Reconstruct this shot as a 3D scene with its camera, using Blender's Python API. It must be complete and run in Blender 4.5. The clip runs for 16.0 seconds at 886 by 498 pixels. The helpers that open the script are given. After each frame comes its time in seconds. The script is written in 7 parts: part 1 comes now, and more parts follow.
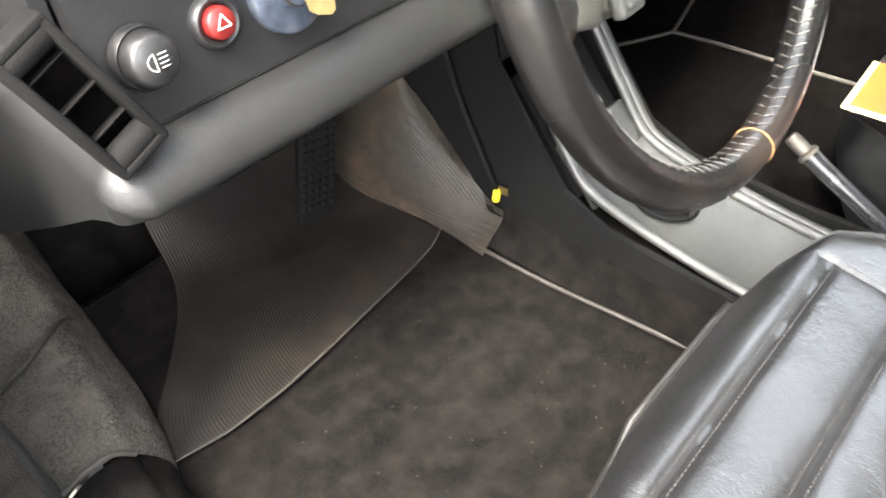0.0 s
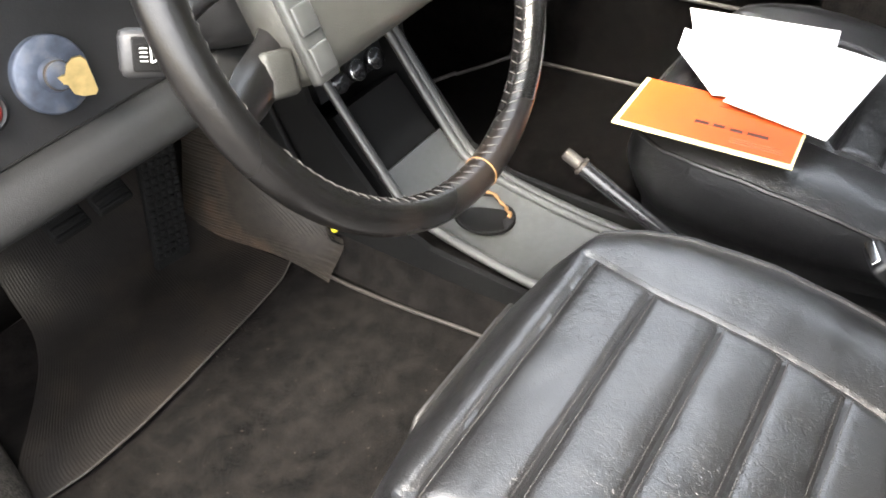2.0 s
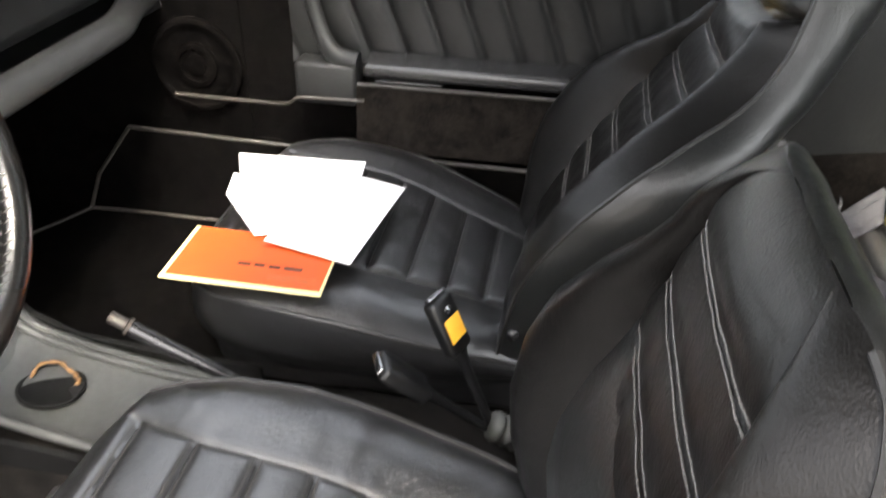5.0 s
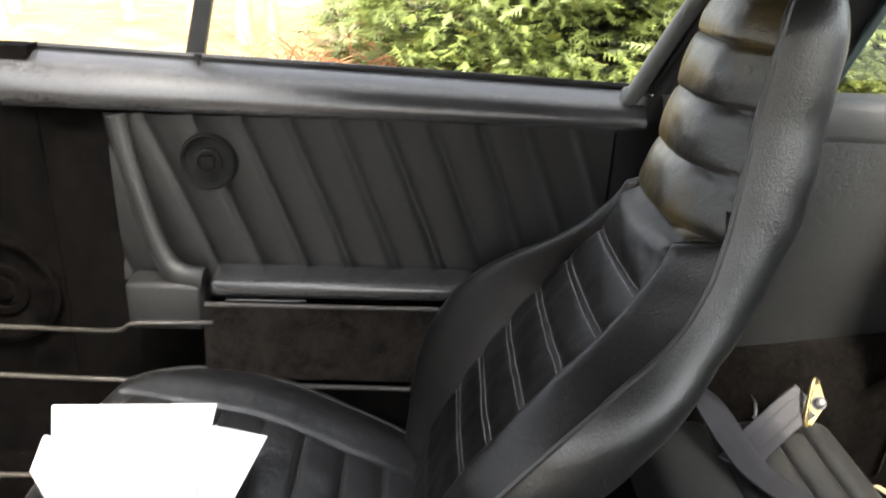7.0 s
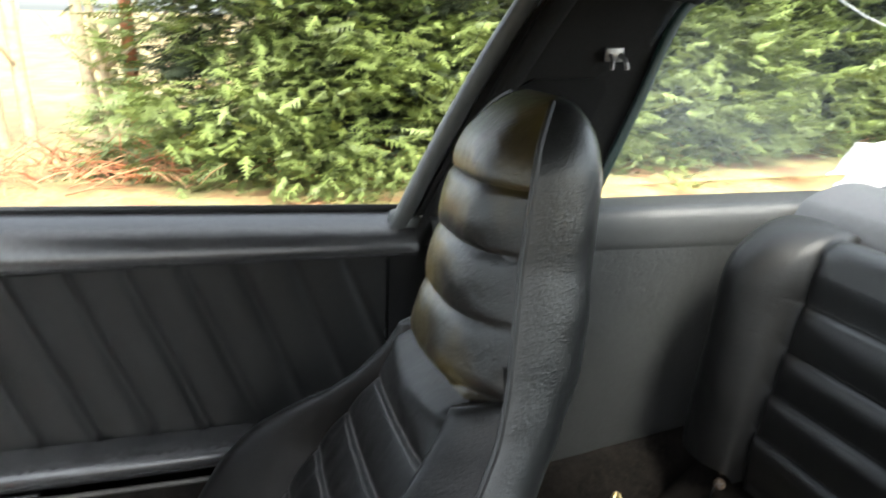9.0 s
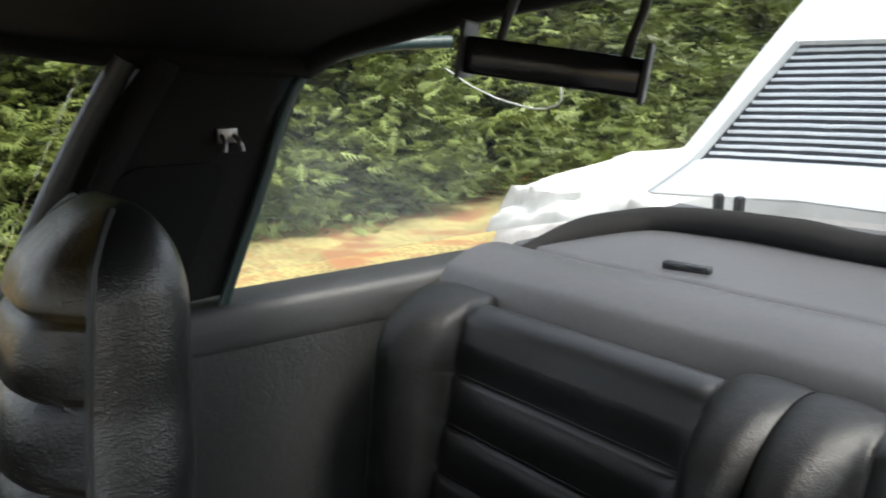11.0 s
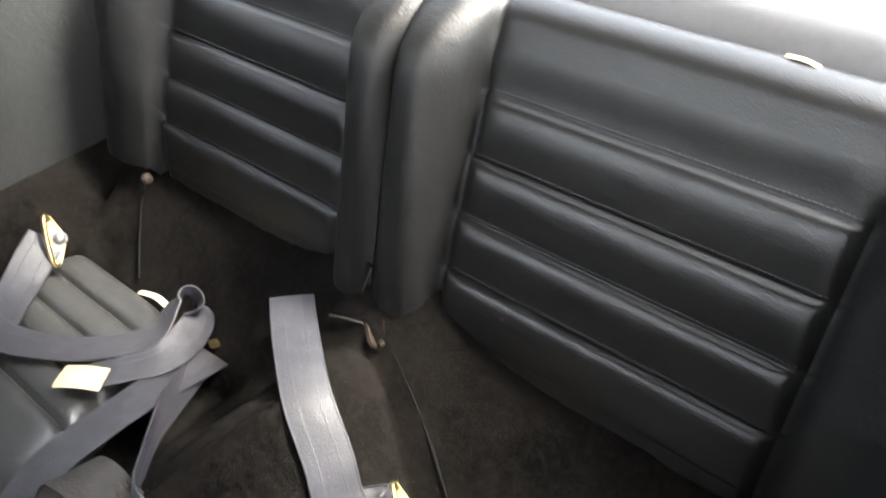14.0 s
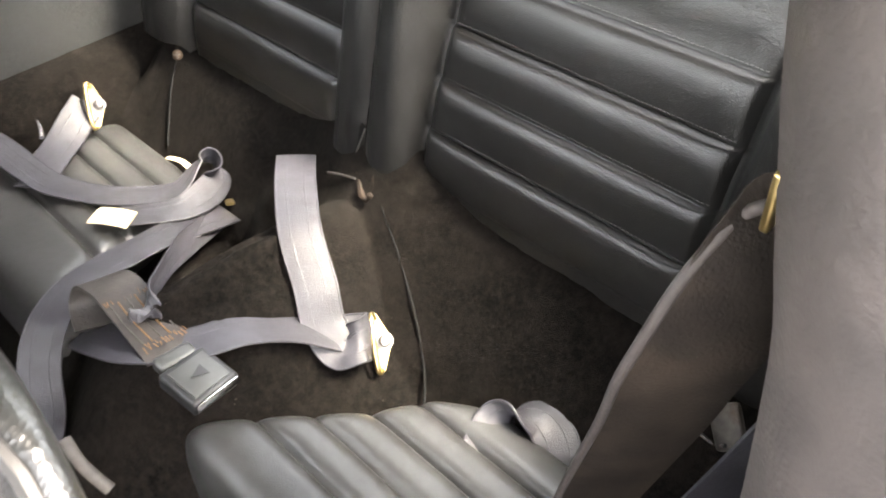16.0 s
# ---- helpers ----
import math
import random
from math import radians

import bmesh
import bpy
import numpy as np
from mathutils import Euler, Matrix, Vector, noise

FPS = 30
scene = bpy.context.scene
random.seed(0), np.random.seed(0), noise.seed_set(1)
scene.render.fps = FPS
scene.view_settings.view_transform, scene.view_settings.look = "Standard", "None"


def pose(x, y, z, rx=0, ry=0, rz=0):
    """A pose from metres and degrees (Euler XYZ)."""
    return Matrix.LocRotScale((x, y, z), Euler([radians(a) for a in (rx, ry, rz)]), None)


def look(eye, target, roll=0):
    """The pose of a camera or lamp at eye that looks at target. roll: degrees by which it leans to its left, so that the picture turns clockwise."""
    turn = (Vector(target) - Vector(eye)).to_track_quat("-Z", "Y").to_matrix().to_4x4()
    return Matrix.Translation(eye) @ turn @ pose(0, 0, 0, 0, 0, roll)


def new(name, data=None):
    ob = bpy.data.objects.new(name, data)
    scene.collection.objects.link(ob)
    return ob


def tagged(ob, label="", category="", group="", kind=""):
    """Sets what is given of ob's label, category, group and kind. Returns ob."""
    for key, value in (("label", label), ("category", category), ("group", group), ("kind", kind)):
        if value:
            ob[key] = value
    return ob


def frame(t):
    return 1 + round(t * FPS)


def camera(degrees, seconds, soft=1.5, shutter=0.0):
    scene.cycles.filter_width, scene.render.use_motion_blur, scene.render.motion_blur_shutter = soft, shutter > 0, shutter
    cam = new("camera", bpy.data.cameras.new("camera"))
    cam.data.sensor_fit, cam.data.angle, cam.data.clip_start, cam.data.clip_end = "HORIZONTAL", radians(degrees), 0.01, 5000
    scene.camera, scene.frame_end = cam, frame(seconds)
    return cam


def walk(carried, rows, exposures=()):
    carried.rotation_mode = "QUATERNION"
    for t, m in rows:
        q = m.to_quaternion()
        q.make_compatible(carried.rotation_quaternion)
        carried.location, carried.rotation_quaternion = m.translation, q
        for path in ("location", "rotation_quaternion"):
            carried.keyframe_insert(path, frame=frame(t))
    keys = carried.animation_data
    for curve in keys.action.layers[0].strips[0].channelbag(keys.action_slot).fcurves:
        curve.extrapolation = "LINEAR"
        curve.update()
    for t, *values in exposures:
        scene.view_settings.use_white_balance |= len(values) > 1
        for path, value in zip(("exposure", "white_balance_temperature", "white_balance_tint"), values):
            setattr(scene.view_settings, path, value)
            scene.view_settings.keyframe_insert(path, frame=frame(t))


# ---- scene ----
import functools

cam = camera(59.5, 16.0, 1.7, 0.5)
PATH = [
    (0, (-0.812, 0.427, 1.012), (0.266, 1.469, -0.311), -3.8),
    (0.5, (-0.815, 0.373, 1.045), (0.258, 1.399, -0.295), -4.8),
    (1, (-0.805, 0.317, 1.055), (0.311, 1.287, -0.292), -3.7),
    (1.5, (-0.787, 0.285, 1.074), (0.38, 1.248, -0.234), -4.8),
    (2, (-0.777, 0.268, 1.071), (0.43, 1.201, -0.222), -5.5),
    (2.5, (-0.777, 0.262, 1.073), (0.415, 1.185, -0.242), -6.4),
    (3, (-0.781, 0.244, 1.081), (0.41, 1.149, -0.247), -6.4),
    (3.5, (-0.775, 0.182, 1.091), (0.507, 0.937, -0.245), -3.2),
    (4, (-0.761, 0.138, 1.122), (0.656, 0.707, -0.17), -2.1),
    (4.5, (-0.746, 0.098, 1.135), (0.797, 0.442, -0.089), -0.8),
    (5, (-0.73, 0.092, 1.15), (0.916, 0.352, 0.045), 1.3),
    (5.2, (-0.713, 0.098, 1.152), (0.971, 0.328, 0.097), 2.1),
    (7.3, (-0.464, 0.13, 1.176), (1.393, 0.005, 0.444), 1.7),
    (7.5, (-0.445, 0.123, 1.18), (1.413, -0.067, 0.465), 1.7),
    (8, (-0.418, 0.104, 1.198), (1.433, -0.215, 0.513), 0.7),
    (8.5, (-0.403, 0.087, 1.205), (1.454, -0.296, 0.568), 0.9),
    (9, (-0.369, 0.064, 1.219), (1.468, -0.487, 0.649), 1.4),
    (9.5, (-0.333, 0.044, 1.232), (1.467, -0.695, 0.77), 0.9),
    (9.7, (-0.316, 0.023, 1.24), (1.454, -0.812, 0.832), 0.6),
    (11.8, (-0.315, -0.087, 1.235), (1.045, -1.459, 0.717), -0.4),
    (12, (-0.327, -0.082, 1.228), (0.992, -1.474, 0.66), -0.5),
    (12.5, (-0.383, -0.07, 1.177), (0.827, -1.455, 0.391), 2.0),
    (13, (-0.439, -0.084, 1.162), (0.667, -1.435, 0.186), 2.1),
    (13.5, (-0.482, -0.101, 1.167), (0.619, -1.403, 0.121), 3.0),
    (14, (-0.495, -0.103, 1.151), (0.521, -1.414, 0.034), 3.5),
    (14.5, (-0.531, -0.095, 1.143), (0.432, -1.39, -0.039), 3.0),
    (15, (-0.579, -0.087, 1.13), (0.365, -1.38, -0.069), 4.6),
    (15.5, (-0.617, -0.061, 1.132), (0.36, -1.307, -0.091), 5.2),
    (16, (-0.653, -0.036, 1.132), (0.386, -1.226, -0.094), 4.9),
]
walk(cam, [(t, look(eye, target, roll)) for t, eye, target, roll in PATH],
     exposures=[(0.0, 4.4, 6800, 10), (1.0, 4.12, 6700, 9), (2.5, 3.82, 6850, 11), (3.5, 3.75, 6900, 11), (5.0, 3.3, 6950, 12), (7.4, 3.28, 6900, 11), (9.5, 2.9, 6350, 6), (12.0, 1.7, 6500, 12), (12.5, 2.55, 6500, 12), (13.0, 3.55, 6400, 10), (14.0, 4.32, 6700, 11), (15.0, 4.35, 6950, 12), (16.0, 5.05, 7250, 13)])

# ---- world and lights ----
world = bpy.data.worlds.new("sky")
scene.world = world
world.use_nodes = True
wn = world.node_tree.nodes
sky = wn.new("ShaderNodeTexSky")
sky.sky_type = "NISHITA"
sky.sun_disc = False
sky.sun_elevation = radians(58)
sky.sun_rotation = radians(250)
sky.air_density, sky.dust_density, sky.ozone_density = 1.0, 3.0, 1.0
wn["Background"].inputs["Strength"].default_value = 0.15
haze = wn.new("ShaderNodeHueSaturation")  # thin white cloud takes most of the blue out
haze.inputs["Saturation"].default_value = 0.35
world.node_tree.links.new(sky.outputs[0], haze.inputs["Color"])
world.node_tree.links.new(haze.outputs[0], wn["Background"].inputs["Color"])

sun_data = bpy.data.lights.new("sun", "SUN")
sun_data.energy, sun_data.angle, sun_data.color = 0.9, radians(15), (1.0, 0.94, 0.84)
sun = new("sun", sun_data)
sun.rotation_euler = look((0, 0, 0), (0.49, 0.20, -0.85)).to_euler()


# ---- materials ----
def material(name, base, rough=0.5, metal=0.0, noise_scale=40.0, vary=0.25, bump=0.0, bump_scale=300.0, spots=None, sheen=0.0,
             voronoi=False, big=4.0, spec=0.5, coat=0.0, rough_vary=0.1, wrinkle=0.0, wrinkle_scale=40.0, depth=0.002, crease=0.0, crease_scale=30.0, crease_stretch=(1, 1, 1)):
    """A procedural surface: base colour varied at two scales, roughness variation, fine relief."""
    m = bpy.data.materials.new(name)
    m.use_nodes = True
    nt = m.node_tree
    nd, ln = nt.nodes, nt.links
    b = nd["Principled BSDF"]
    b.inputs["Metallic"].default_value = metal
    b.inputs["Specular IOR Level"].default_value = spec
    b.inputs["Sheen Weight"].default_value = sheen
    b.inputs["Coat Weight"].default_value = coat
    co = nd.new("ShaderNodeTexCoord")
    n1, n2 = nd.new("ShaderNodeTexNoise"), nd.new("ShaderNodeTexNoise")
    n1.inputs["Scale"].default_value, n2.inputs["Scale"].default_value = noise_scale, big
    n1.inputs["Detail"].default_value, n2.inputs["Detail"].default_value = 4, 3
    for n in (n1, n2):
        ln.new(co.outputs["Object"], n.inputs["Vector"])
    mix = nd.new("ShaderNodeMath")
    mix.operation = "MULTIPLY_ADD"
    ln.new(n1.outputs["Fac"], mix.inputs[0])
    mix.inputs[1].default_value = 0.5
    half = nd.new("ShaderNodeMath")
    half.operation = "MULTIPLY"
    ln.new(n2.outputs["Fac"], half.inputs[0])
    half.inputs[1].default_value = 0.5
    ln.new(half.outputs[0], mix.inputs[2])
    ramp = nd.new("ShaderNodeValToRGB")
    lo = [max(0.0, c * (1 - vary)) for c in base]
    hi = [min(1.0, c * (1 + vary)) for c in base]
    ramp.color_ramp.elements[0].position, ramp.color_ramp.elements[1].position = 0.35, 0.65
    ramp.color_ramp.elements[0].color, ramp.color_ramp.elements[1].color = (*lo, 1), (*hi, 1)
    ln.new(mix.outputs[0], ramp.inputs["Fac"])
    colour = ramp.outputs["Color"]
    if spots:
        tint, scale, edge0, edge1 = spots
        n3 = nd.new("ShaderNodeTexNoise")
        n3.inputs["Scale"].default_value, n3.inputs["Detail"].default_value = scale, 5
        ln.new(co.outputs["Object"], n3.inputs["Vector"])
        r3 = nd.new("ShaderNodeValToRGB")
        r3.color_ramp.elements[0].position, r3.color_ramp.elements[1].position = edge0, edge1
        ln.new(n3.outputs["Fac"], r3.inputs["Fac"])
        mx = nd.new("ShaderNodeMix")
        mx.data_type = "RGBA"
        ln.new(r3.outputs["Color"], mx.inputs["Factor"])
        ln.new(colour, mx.inputs["A"])
        mx.inputs["B"].default_value = (*tint, 1)
        colour = mx.outputs["Result"]
    ln.new(colour, b.inputs["Base Color"])
    rr = nd.new("ShaderNodeMapRange")
    rr.inputs["To Min"].default_value, rr.inputs["To Max"].default_value = max(0.02, rough - rough_vary), min(1.0, rough + rough_vary)
    ln.new(n2.outputs["Fac"], rr.inputs["Value"])
    ln.new(rr.outputs[0], b.inputs["Roughness"])
    if bump:
        if voronoi:
            t = nd.new("ShaderNodeTexVoronoi")
            t.inputs["Scale"].default_value = bump_scale
            out = t.outputs["Distance"]
        else:
            t = nd.new("ShaderNodeTexNoise")
            t.inputs["Scale"].default_value, t.inputs["Detail"].default_value = bump_scale, 3
            out = t.outputs["Fac"]
        ln.new(co.outputs["Object"], t.inputs["Vector"])
        bp = nd.new("ShaderNodeBump")
        bp.inputs["Strength"].default_value, bp.inputs["Distance"].default_value = bump, depth
        ln.new(out, bp.inputs["Height"])
        ln.new(bp.outputs[0], b.inputs["Normal"])
        if wrinkle:
            w = nd.new("ShaderNodeTexNoise")
            w.inputs["Scale"].default_value, w.inputs["Detail"].default_value, w.inputs["Distortion"].default_value = wrinkle_scale, 5, 1.2
            ln.new(co.outputs["Object"], w.inputs["Vector"])
            bw = nd.new("ShaderNodeBump")
            bw.inputs["Strength"].default_value, bw.inputs["Distance"].default_value = wrinkle, 0.006
            ln.new(w.outputs["Fac"], bw.inputs["Height"])
            ln.new(bw.outputs[0], bp.inputs["Normal"])
        if crease:  # branching fold lines of worn hide, thinned out in patches
            stretch = nd.new("ShaderNodeMapping")
            stretch.inputs["Scale"].default_value = crease_stretch
            ln.new(co.outputs["Object"], stretch.inputs["Vector"])
            fold = nd.new("ShaderNodeTexNoise")
            fold.inputs["Scale"].default_value, fold.inputs["Detail"].default_value, fold.inputs["Distortion"].default_value = crease_scale, 3, 0.8
            ln.new(stretch.outputs[0], fold.inputs["Vector"])
            off = nd.new("ShaderNodeMath")
            off.operation = "SUBTRACT"
            ln.new(fold.outputs["Fac"], off.inputs[0])
            off.inputs[1].default_value = 0.5
            ridge = nd.new("ShaderNodeMath")
            ridge.operation = "ABSOLUTE"
            ln.new(off.outputs[0], ridge.inputs[0])
            line = nd.new("ShaderNodeMapRange")
            line.inputs["From Max"].default_value = 0.045
            ln.new(ridge.outputs[0], line.inputs["Value"])
            patch = nd.new("ShaderNodeMapRange")
            patch.inputs["From Min"].default_value, patch.inputs["From Max"].default_value = 0.42, 0.62
            ln.new(n2.outputs["Fac"], patch.inputs["Value"])
            soft = nd.new("ShaderNodeMath")
            soft.operation = "MAXIMUM"
            ln.new(line.outputs[0], soft.inputs[0])
            ln.new(patch.outputs[0], soft.inputs[1])
            bc = nd.new("ShaderNodeBump")
            bc.inputs["Strength"].default_value, bc.inputs["Distance"].default_value = crease, 0.003
            ln.new(soft.outputs[0], bc.inputs["Height"])
            ln.new(bc.outputs[0], (bw if wrinkle else bp).inputs["Normal"])
    b.inputs["Coat Roughness"].default_value = 0.28
    return m


LEATHER = material("black_leather", (0.0080, 0.0080, 0.0083), 0.32, noise_scale=60, vary=0.3, bump=0.18, bump_scale=620, voronoi=True, spec=0.5, coat=0.10,
                   wrinkle=0.20, wrinkle_scale=46)
SEAT_LEATHER = material("polished_leather", (0.0075, 0.0075, 0.0079), 0.32, noise_scale=60, vary=0.3, bump=0.16, bump_scale=620, voronoi=True, spec=0.85, coat=0.58, rough_vary=0.05, big=9,
                        wrinkle=0.14, wrinkle_scale=70, crease=0.24, crease_scale=105, crease_stretch=(1.0, 0.5, 1.0))
# darker and duller than the cushion leather: shade on the backrests put in
SHADED_BACK_LEATHER = material("shaded_back_leather", (0.0044, 0.0041, 0.0039), 0.36, noise_scale=60, vary=0.35, bump=0.16, bump_scale=620, voronoi=True, spec=0.22, coat=0.0,
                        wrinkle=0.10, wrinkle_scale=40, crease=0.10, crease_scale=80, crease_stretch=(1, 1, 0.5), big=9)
# black hide with olive-brown spots scattered by noise
LEATHER_TINGED = material("tinged_leather", (0.0062, 0.0054, 0.0045), 0.30, noise_scale=90, vary=0.35, bump=0.2, bump_scale=500,
                        spots=((0.060, 0.043, 0.012), 5, 0.45, 0.66), spec=0.32, wrinkle=0.12, wrinkle_scale=30, crease=0.18, crease_scale=80)
RIM_LEATHER = material("rim_leather", (0.0042, 0.0039, 0.0038), 0.27, noise_scale=120, vary=0.35, bump=0.12, bump_scale=700,
                       spots=((0.024, 0.017, 0.013), 8, 0.58, 0.85), spec=0.40, coat=0.12, wrinkle=0.05, wrinkle_scale=50, crease=0.08, crease_scale=120)
VINYL = material("grained_vinyl", (0.0062, 0.0063, 0.0062), 0.36, noise_scale=120, vary=0.2, bump=0.2, bump_scale=800, voronoi=True, spec=0.27, wrinkle=0.14, wrinkle_scale=55)
QUARTER_VINYL = material("quarter_vinyl", (0.0165, 0.0170, 0.0168), 0.42, noise_scale=120, vary=0.2, bump=0.2, bump_scale=700, voronoi=True, spec=0.38, wrinkle=0.16, wrinkle_scale=40, crease=0.16, crease_scale=45)
LEDGE_VINYL = material("ledge_vinyl", (0.018, 0.0185, 0.0183), 0.50, noise_scale=120, vary=0.2, bump=0.2, bump_scale=700, voronoi=True, spec=0.34, wrinkle=0.08, wrinkle_scale=30)
SHELL = material("coarse_vinyl", (0.0105, 0.0110, 0.0107), 0.32, noise_scale=120, vary=0.2, bump=0.17, bump_scale=480, voronoi=True, coat=0.18, wrinkle=0.12, wrinkle_scale=60, crease=0.08, crease_scale=110, crease_stretch=(1, 1, 0.6), big=9)
SQUAB = material("rear_leather", (0.0038, 0.0036, 0.0034), 0.32, noise_scale=80, vary=0.25, bump=0.16, bump_scale=700, voronoi=True, spec=0.55, rough_vary=0.03, wrinkle=0.03, wrinkle_scale=60, crease=0.03, crease_scale=60)
WING = material("rear_wing_leather", (0.0034, 0.0033, 0.0032), 0.42, noise_scale=80, vary=0.25, bump=0.20, bump_scale=600, voronoi=True, spec=0.31, wrinkle=0.14, wrinkle_scale=46)
CUSHION = material("grey_cushion_vinyl", (0.026, 0.026, 0.0255), 0.32, noise_scale=90, vary=0.2, bump=0.14, bump_scale=800, voronoi=True, wrinkle=0.08)
SPEAKER = material("speaker_black", (0.0035, 0.0035, 0.0035), 0.8, noise_scale=200, vary=0.3, bump=0.3, bump_scale=900, spec=0.15)
THREAD = material("dark_thread", (0.036, 0.034, 0.032), 0.7, noise_scale=300, vary=0.3)
BACK_THREAD = material("pale_thread", (0.11, 0.103, 0.096), 0.7, noise_scale=300, vary=0.3)
DARK_PIPING = material("dark_piping", (0.010, 0.0095, 0.009), 0.5, noise_scale=200, vary=0.3)
SHELF_VINYL = material("shelf_vinyl", (0.043, 0.043, 0.045), 0.44, noise_scale=120, vary=0.15, bump=0.12, bump_scale=900, wrinkle=0.12, wrinkle_scale=14)
DASH = material("dash_vinyl", (0.0110, 0.0112, 0.0112), 0.44, noise_scale=150, vary=0.15, bump=0.12, bump_scale=900, voronoi=True, spec=0.27, wrinkle=0.04)
# paler than the dash vinyl: sky light on the window sill put into the colour
SILL_LIT_VINYL = material("sill_lit_vinyl", (0.022, 0.0215, 0.0215), 0.24, noise_scale=150, vary=0.2, bump=0.12, bump_scale=900, voronoi=True, spec=0.6, wrinkle=0.06)
CARPET = material("dark_carpet", (0.0046, 0.0039, 0.0035), 1.0, noise_scale=340, vary=0.95, bump=1.0, bump_scale=850, sheen=0.02,
                  spots=((0.0130, 0.0110, 0.0098), 32, 0.44, 0.74), spec=0.02, big=22, depth=0.004)
# paler copy of the floor carpet: daylight on the sill put into its colour
CARPET_LIT = material("lit_carpet", (0.075, 0.069, 0.060), 1.0, noise_scale=260, vary=0.75, bump=1.0, bump_scale=420, sheen=0.04, spec=0.02,
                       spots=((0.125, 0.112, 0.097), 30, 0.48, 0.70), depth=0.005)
REAR_CARPET = material("rear_carpet", (0.0048, 0.0039, 0.0033), 1.0, noise_scale=340, vary=0.98, bump=1.0, bump_scale=850, sheen=0.01,
                       spots=((0.0125, 0.0103, 0.0087), 110, 0.44, 0.78), spec=0.02, big=22, depth=0.004)
DOOR_CARPET = material("door_carpet", (0.0120, 0.0098, 0.0082), 1.0, noise_scale=340, vary=0.9, bump=1.0, bump_scale=850, sheen=0.02,
                       spots=((0.021, 0.0175, 0.0150), 40, 0.46, 0.72), spec=0.02, big=22, depth=0.004)
# near-black copy of the dark carpet: the footwell's shade put into its colour
SHADED_CARPET = material("shaded_footwell_carpet", (0.0022, 0.0019, 0.0018), 1.0, noise_scale=340, vary=0.9, bump=1.0, bump_scale=850,
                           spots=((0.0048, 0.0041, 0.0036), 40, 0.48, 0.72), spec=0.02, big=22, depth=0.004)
RUBBER = material("ribbed_rubber", (0.0088, 0.0074, 0.0062), 0.5, noise_scale=60, vary=0.4, bump=0.3, bump_scale=500,
                  spots=((0.022, 0.017, 0.0125), 14, 0.50, 0.74), big=9)
RUBBER_DUSTY = material("dusty_rubber", (0.022, 0.0175, 0.013), 0.55, noise_scale=70, vary=0.4, bump=0.3, bump_scale=500,
                        spots=((0.075, 0.046, 0.028), 12, 0.52, 0.74), big=9)
PLASTIC = material("black_plastic", (0.010, 0.010, 0.0105), 0.42, noise_scale=80, vary=0.2, bump=0.1, bump_scale=500)
PAD = material("horn_pad_vinyl", (0.029, 0.0285, 0.0245), 0.5, noise_scale=90, vary=0.15, bump=0.15, bump_scale=800)
PLASTIC_GLOSS = material("gloss_black", (0.012, 0.012, 0.013), 0.18, noise_scale=80, vary=0.2)
EDGING = material("carpet_edging", (0.030, 0.026, 0.022), 0.6, noise_scale=120, vary=0.5, bump=0.3, bump_scale=700)
GREY_TRIM = material("grey_trim", (0.038, 0.039, 0.037), 0.40, noise_scale=100, vary=0.2, bump=0.1, bump_scale=700)
CHROME = material("chrome", (0.55, 0.55, 0.56), 0.22, metal=1.0, noise_scale=60, vary=0.15)
STEEL = material("scuffed_steel", (0.22, 0.21, 0.20), 0.45, metal=1.0, noise_scale=90, vary=0.35)
DULL_STEEL = material("dirty_steel", (0.055, 0.050, 0.045), 0.55, metal=0.7, noise_scale=90, vary=0.5, spots=((0.03, 0.018, 0.010), 60, 0.5, 0.7))
RUSTY = material("rusty_iron", (0.020, 0.013, 0.009), 0.85, metal=0.0, spec=0.15, noise_scale=90, vary=0.5, spots=((0.010, 0.007, 0.005), 50, 0.45, 0.65))
BROWN_WEB = material("brown_belt_webbing", (0.0115, 0.0090, 0.0075), 0.7, noise_scale=60, vary=0.5, bump=0.4, bump_scale=500, spec=0.12, spots=((0.024, 0.018, 0.014), 18, 0.48, 0.7))
BRASS = material("zinc_gold", (0.62, 0.48, 0.22), 0.32, metal=1.0, noise_scale=90, vary=0.3)
BLUE_METAL = material("worn_blue_plate", (0.050, 0.062, 0.088), 0.5, metal=0.4, noise_scale=70, vary=0.55, spots=((0.085, 0.092, 0.105), 70, 0.5, 0.7))
RED = material("red_button", (0.13, 0.010, 0.009), 0.4, noise_scale=60, vary=0.15)
WHITE_MARK = material("white_marking", (0.45, 0.45, 0.43), 0.5, noise_scale=60, vary=0.05)
STITCH = material("stitch_thread", (0.045, 0.043, 0.040), 0.7, noise_scale=300, vary=0.4)
PAPER = material("white_paper", (0.85, 0.85, 0.84), 0.7, noise_scale=20, vary=0.02)
ORANGE = material("orange_card", (0.44, 0.058, 0.005), 0.5, noise_scale=30, vary=0.08)
CREAM = material("cream_card", (0.70, 0.60, 0.30), 0.55, noise_scale=30, vary=0.06)
INK = material("dark_ink", (0.05, 0.012, 0.008), 0.6)
WEBBING = material("seat_belt_webbing", (0.023, 0.0222, 0.027), 0.48, noise_scale=50, vary=0.5, bump=0.35, bump_scale=700, spots=((0.017, 0.016, 0.020), 14, 0.46, 0.68))
WEB_DARK = material("faded_boot", (0.020, 0.0165, 0.0145), 0.65, noise_scale=60, vary=0.6, bump=0.4, bump_scale=300)
TAN_TAPE = material("cream_tape", (0.50, 0.41, 0.26), 0.6, noise_scale=60, vary=0.2)
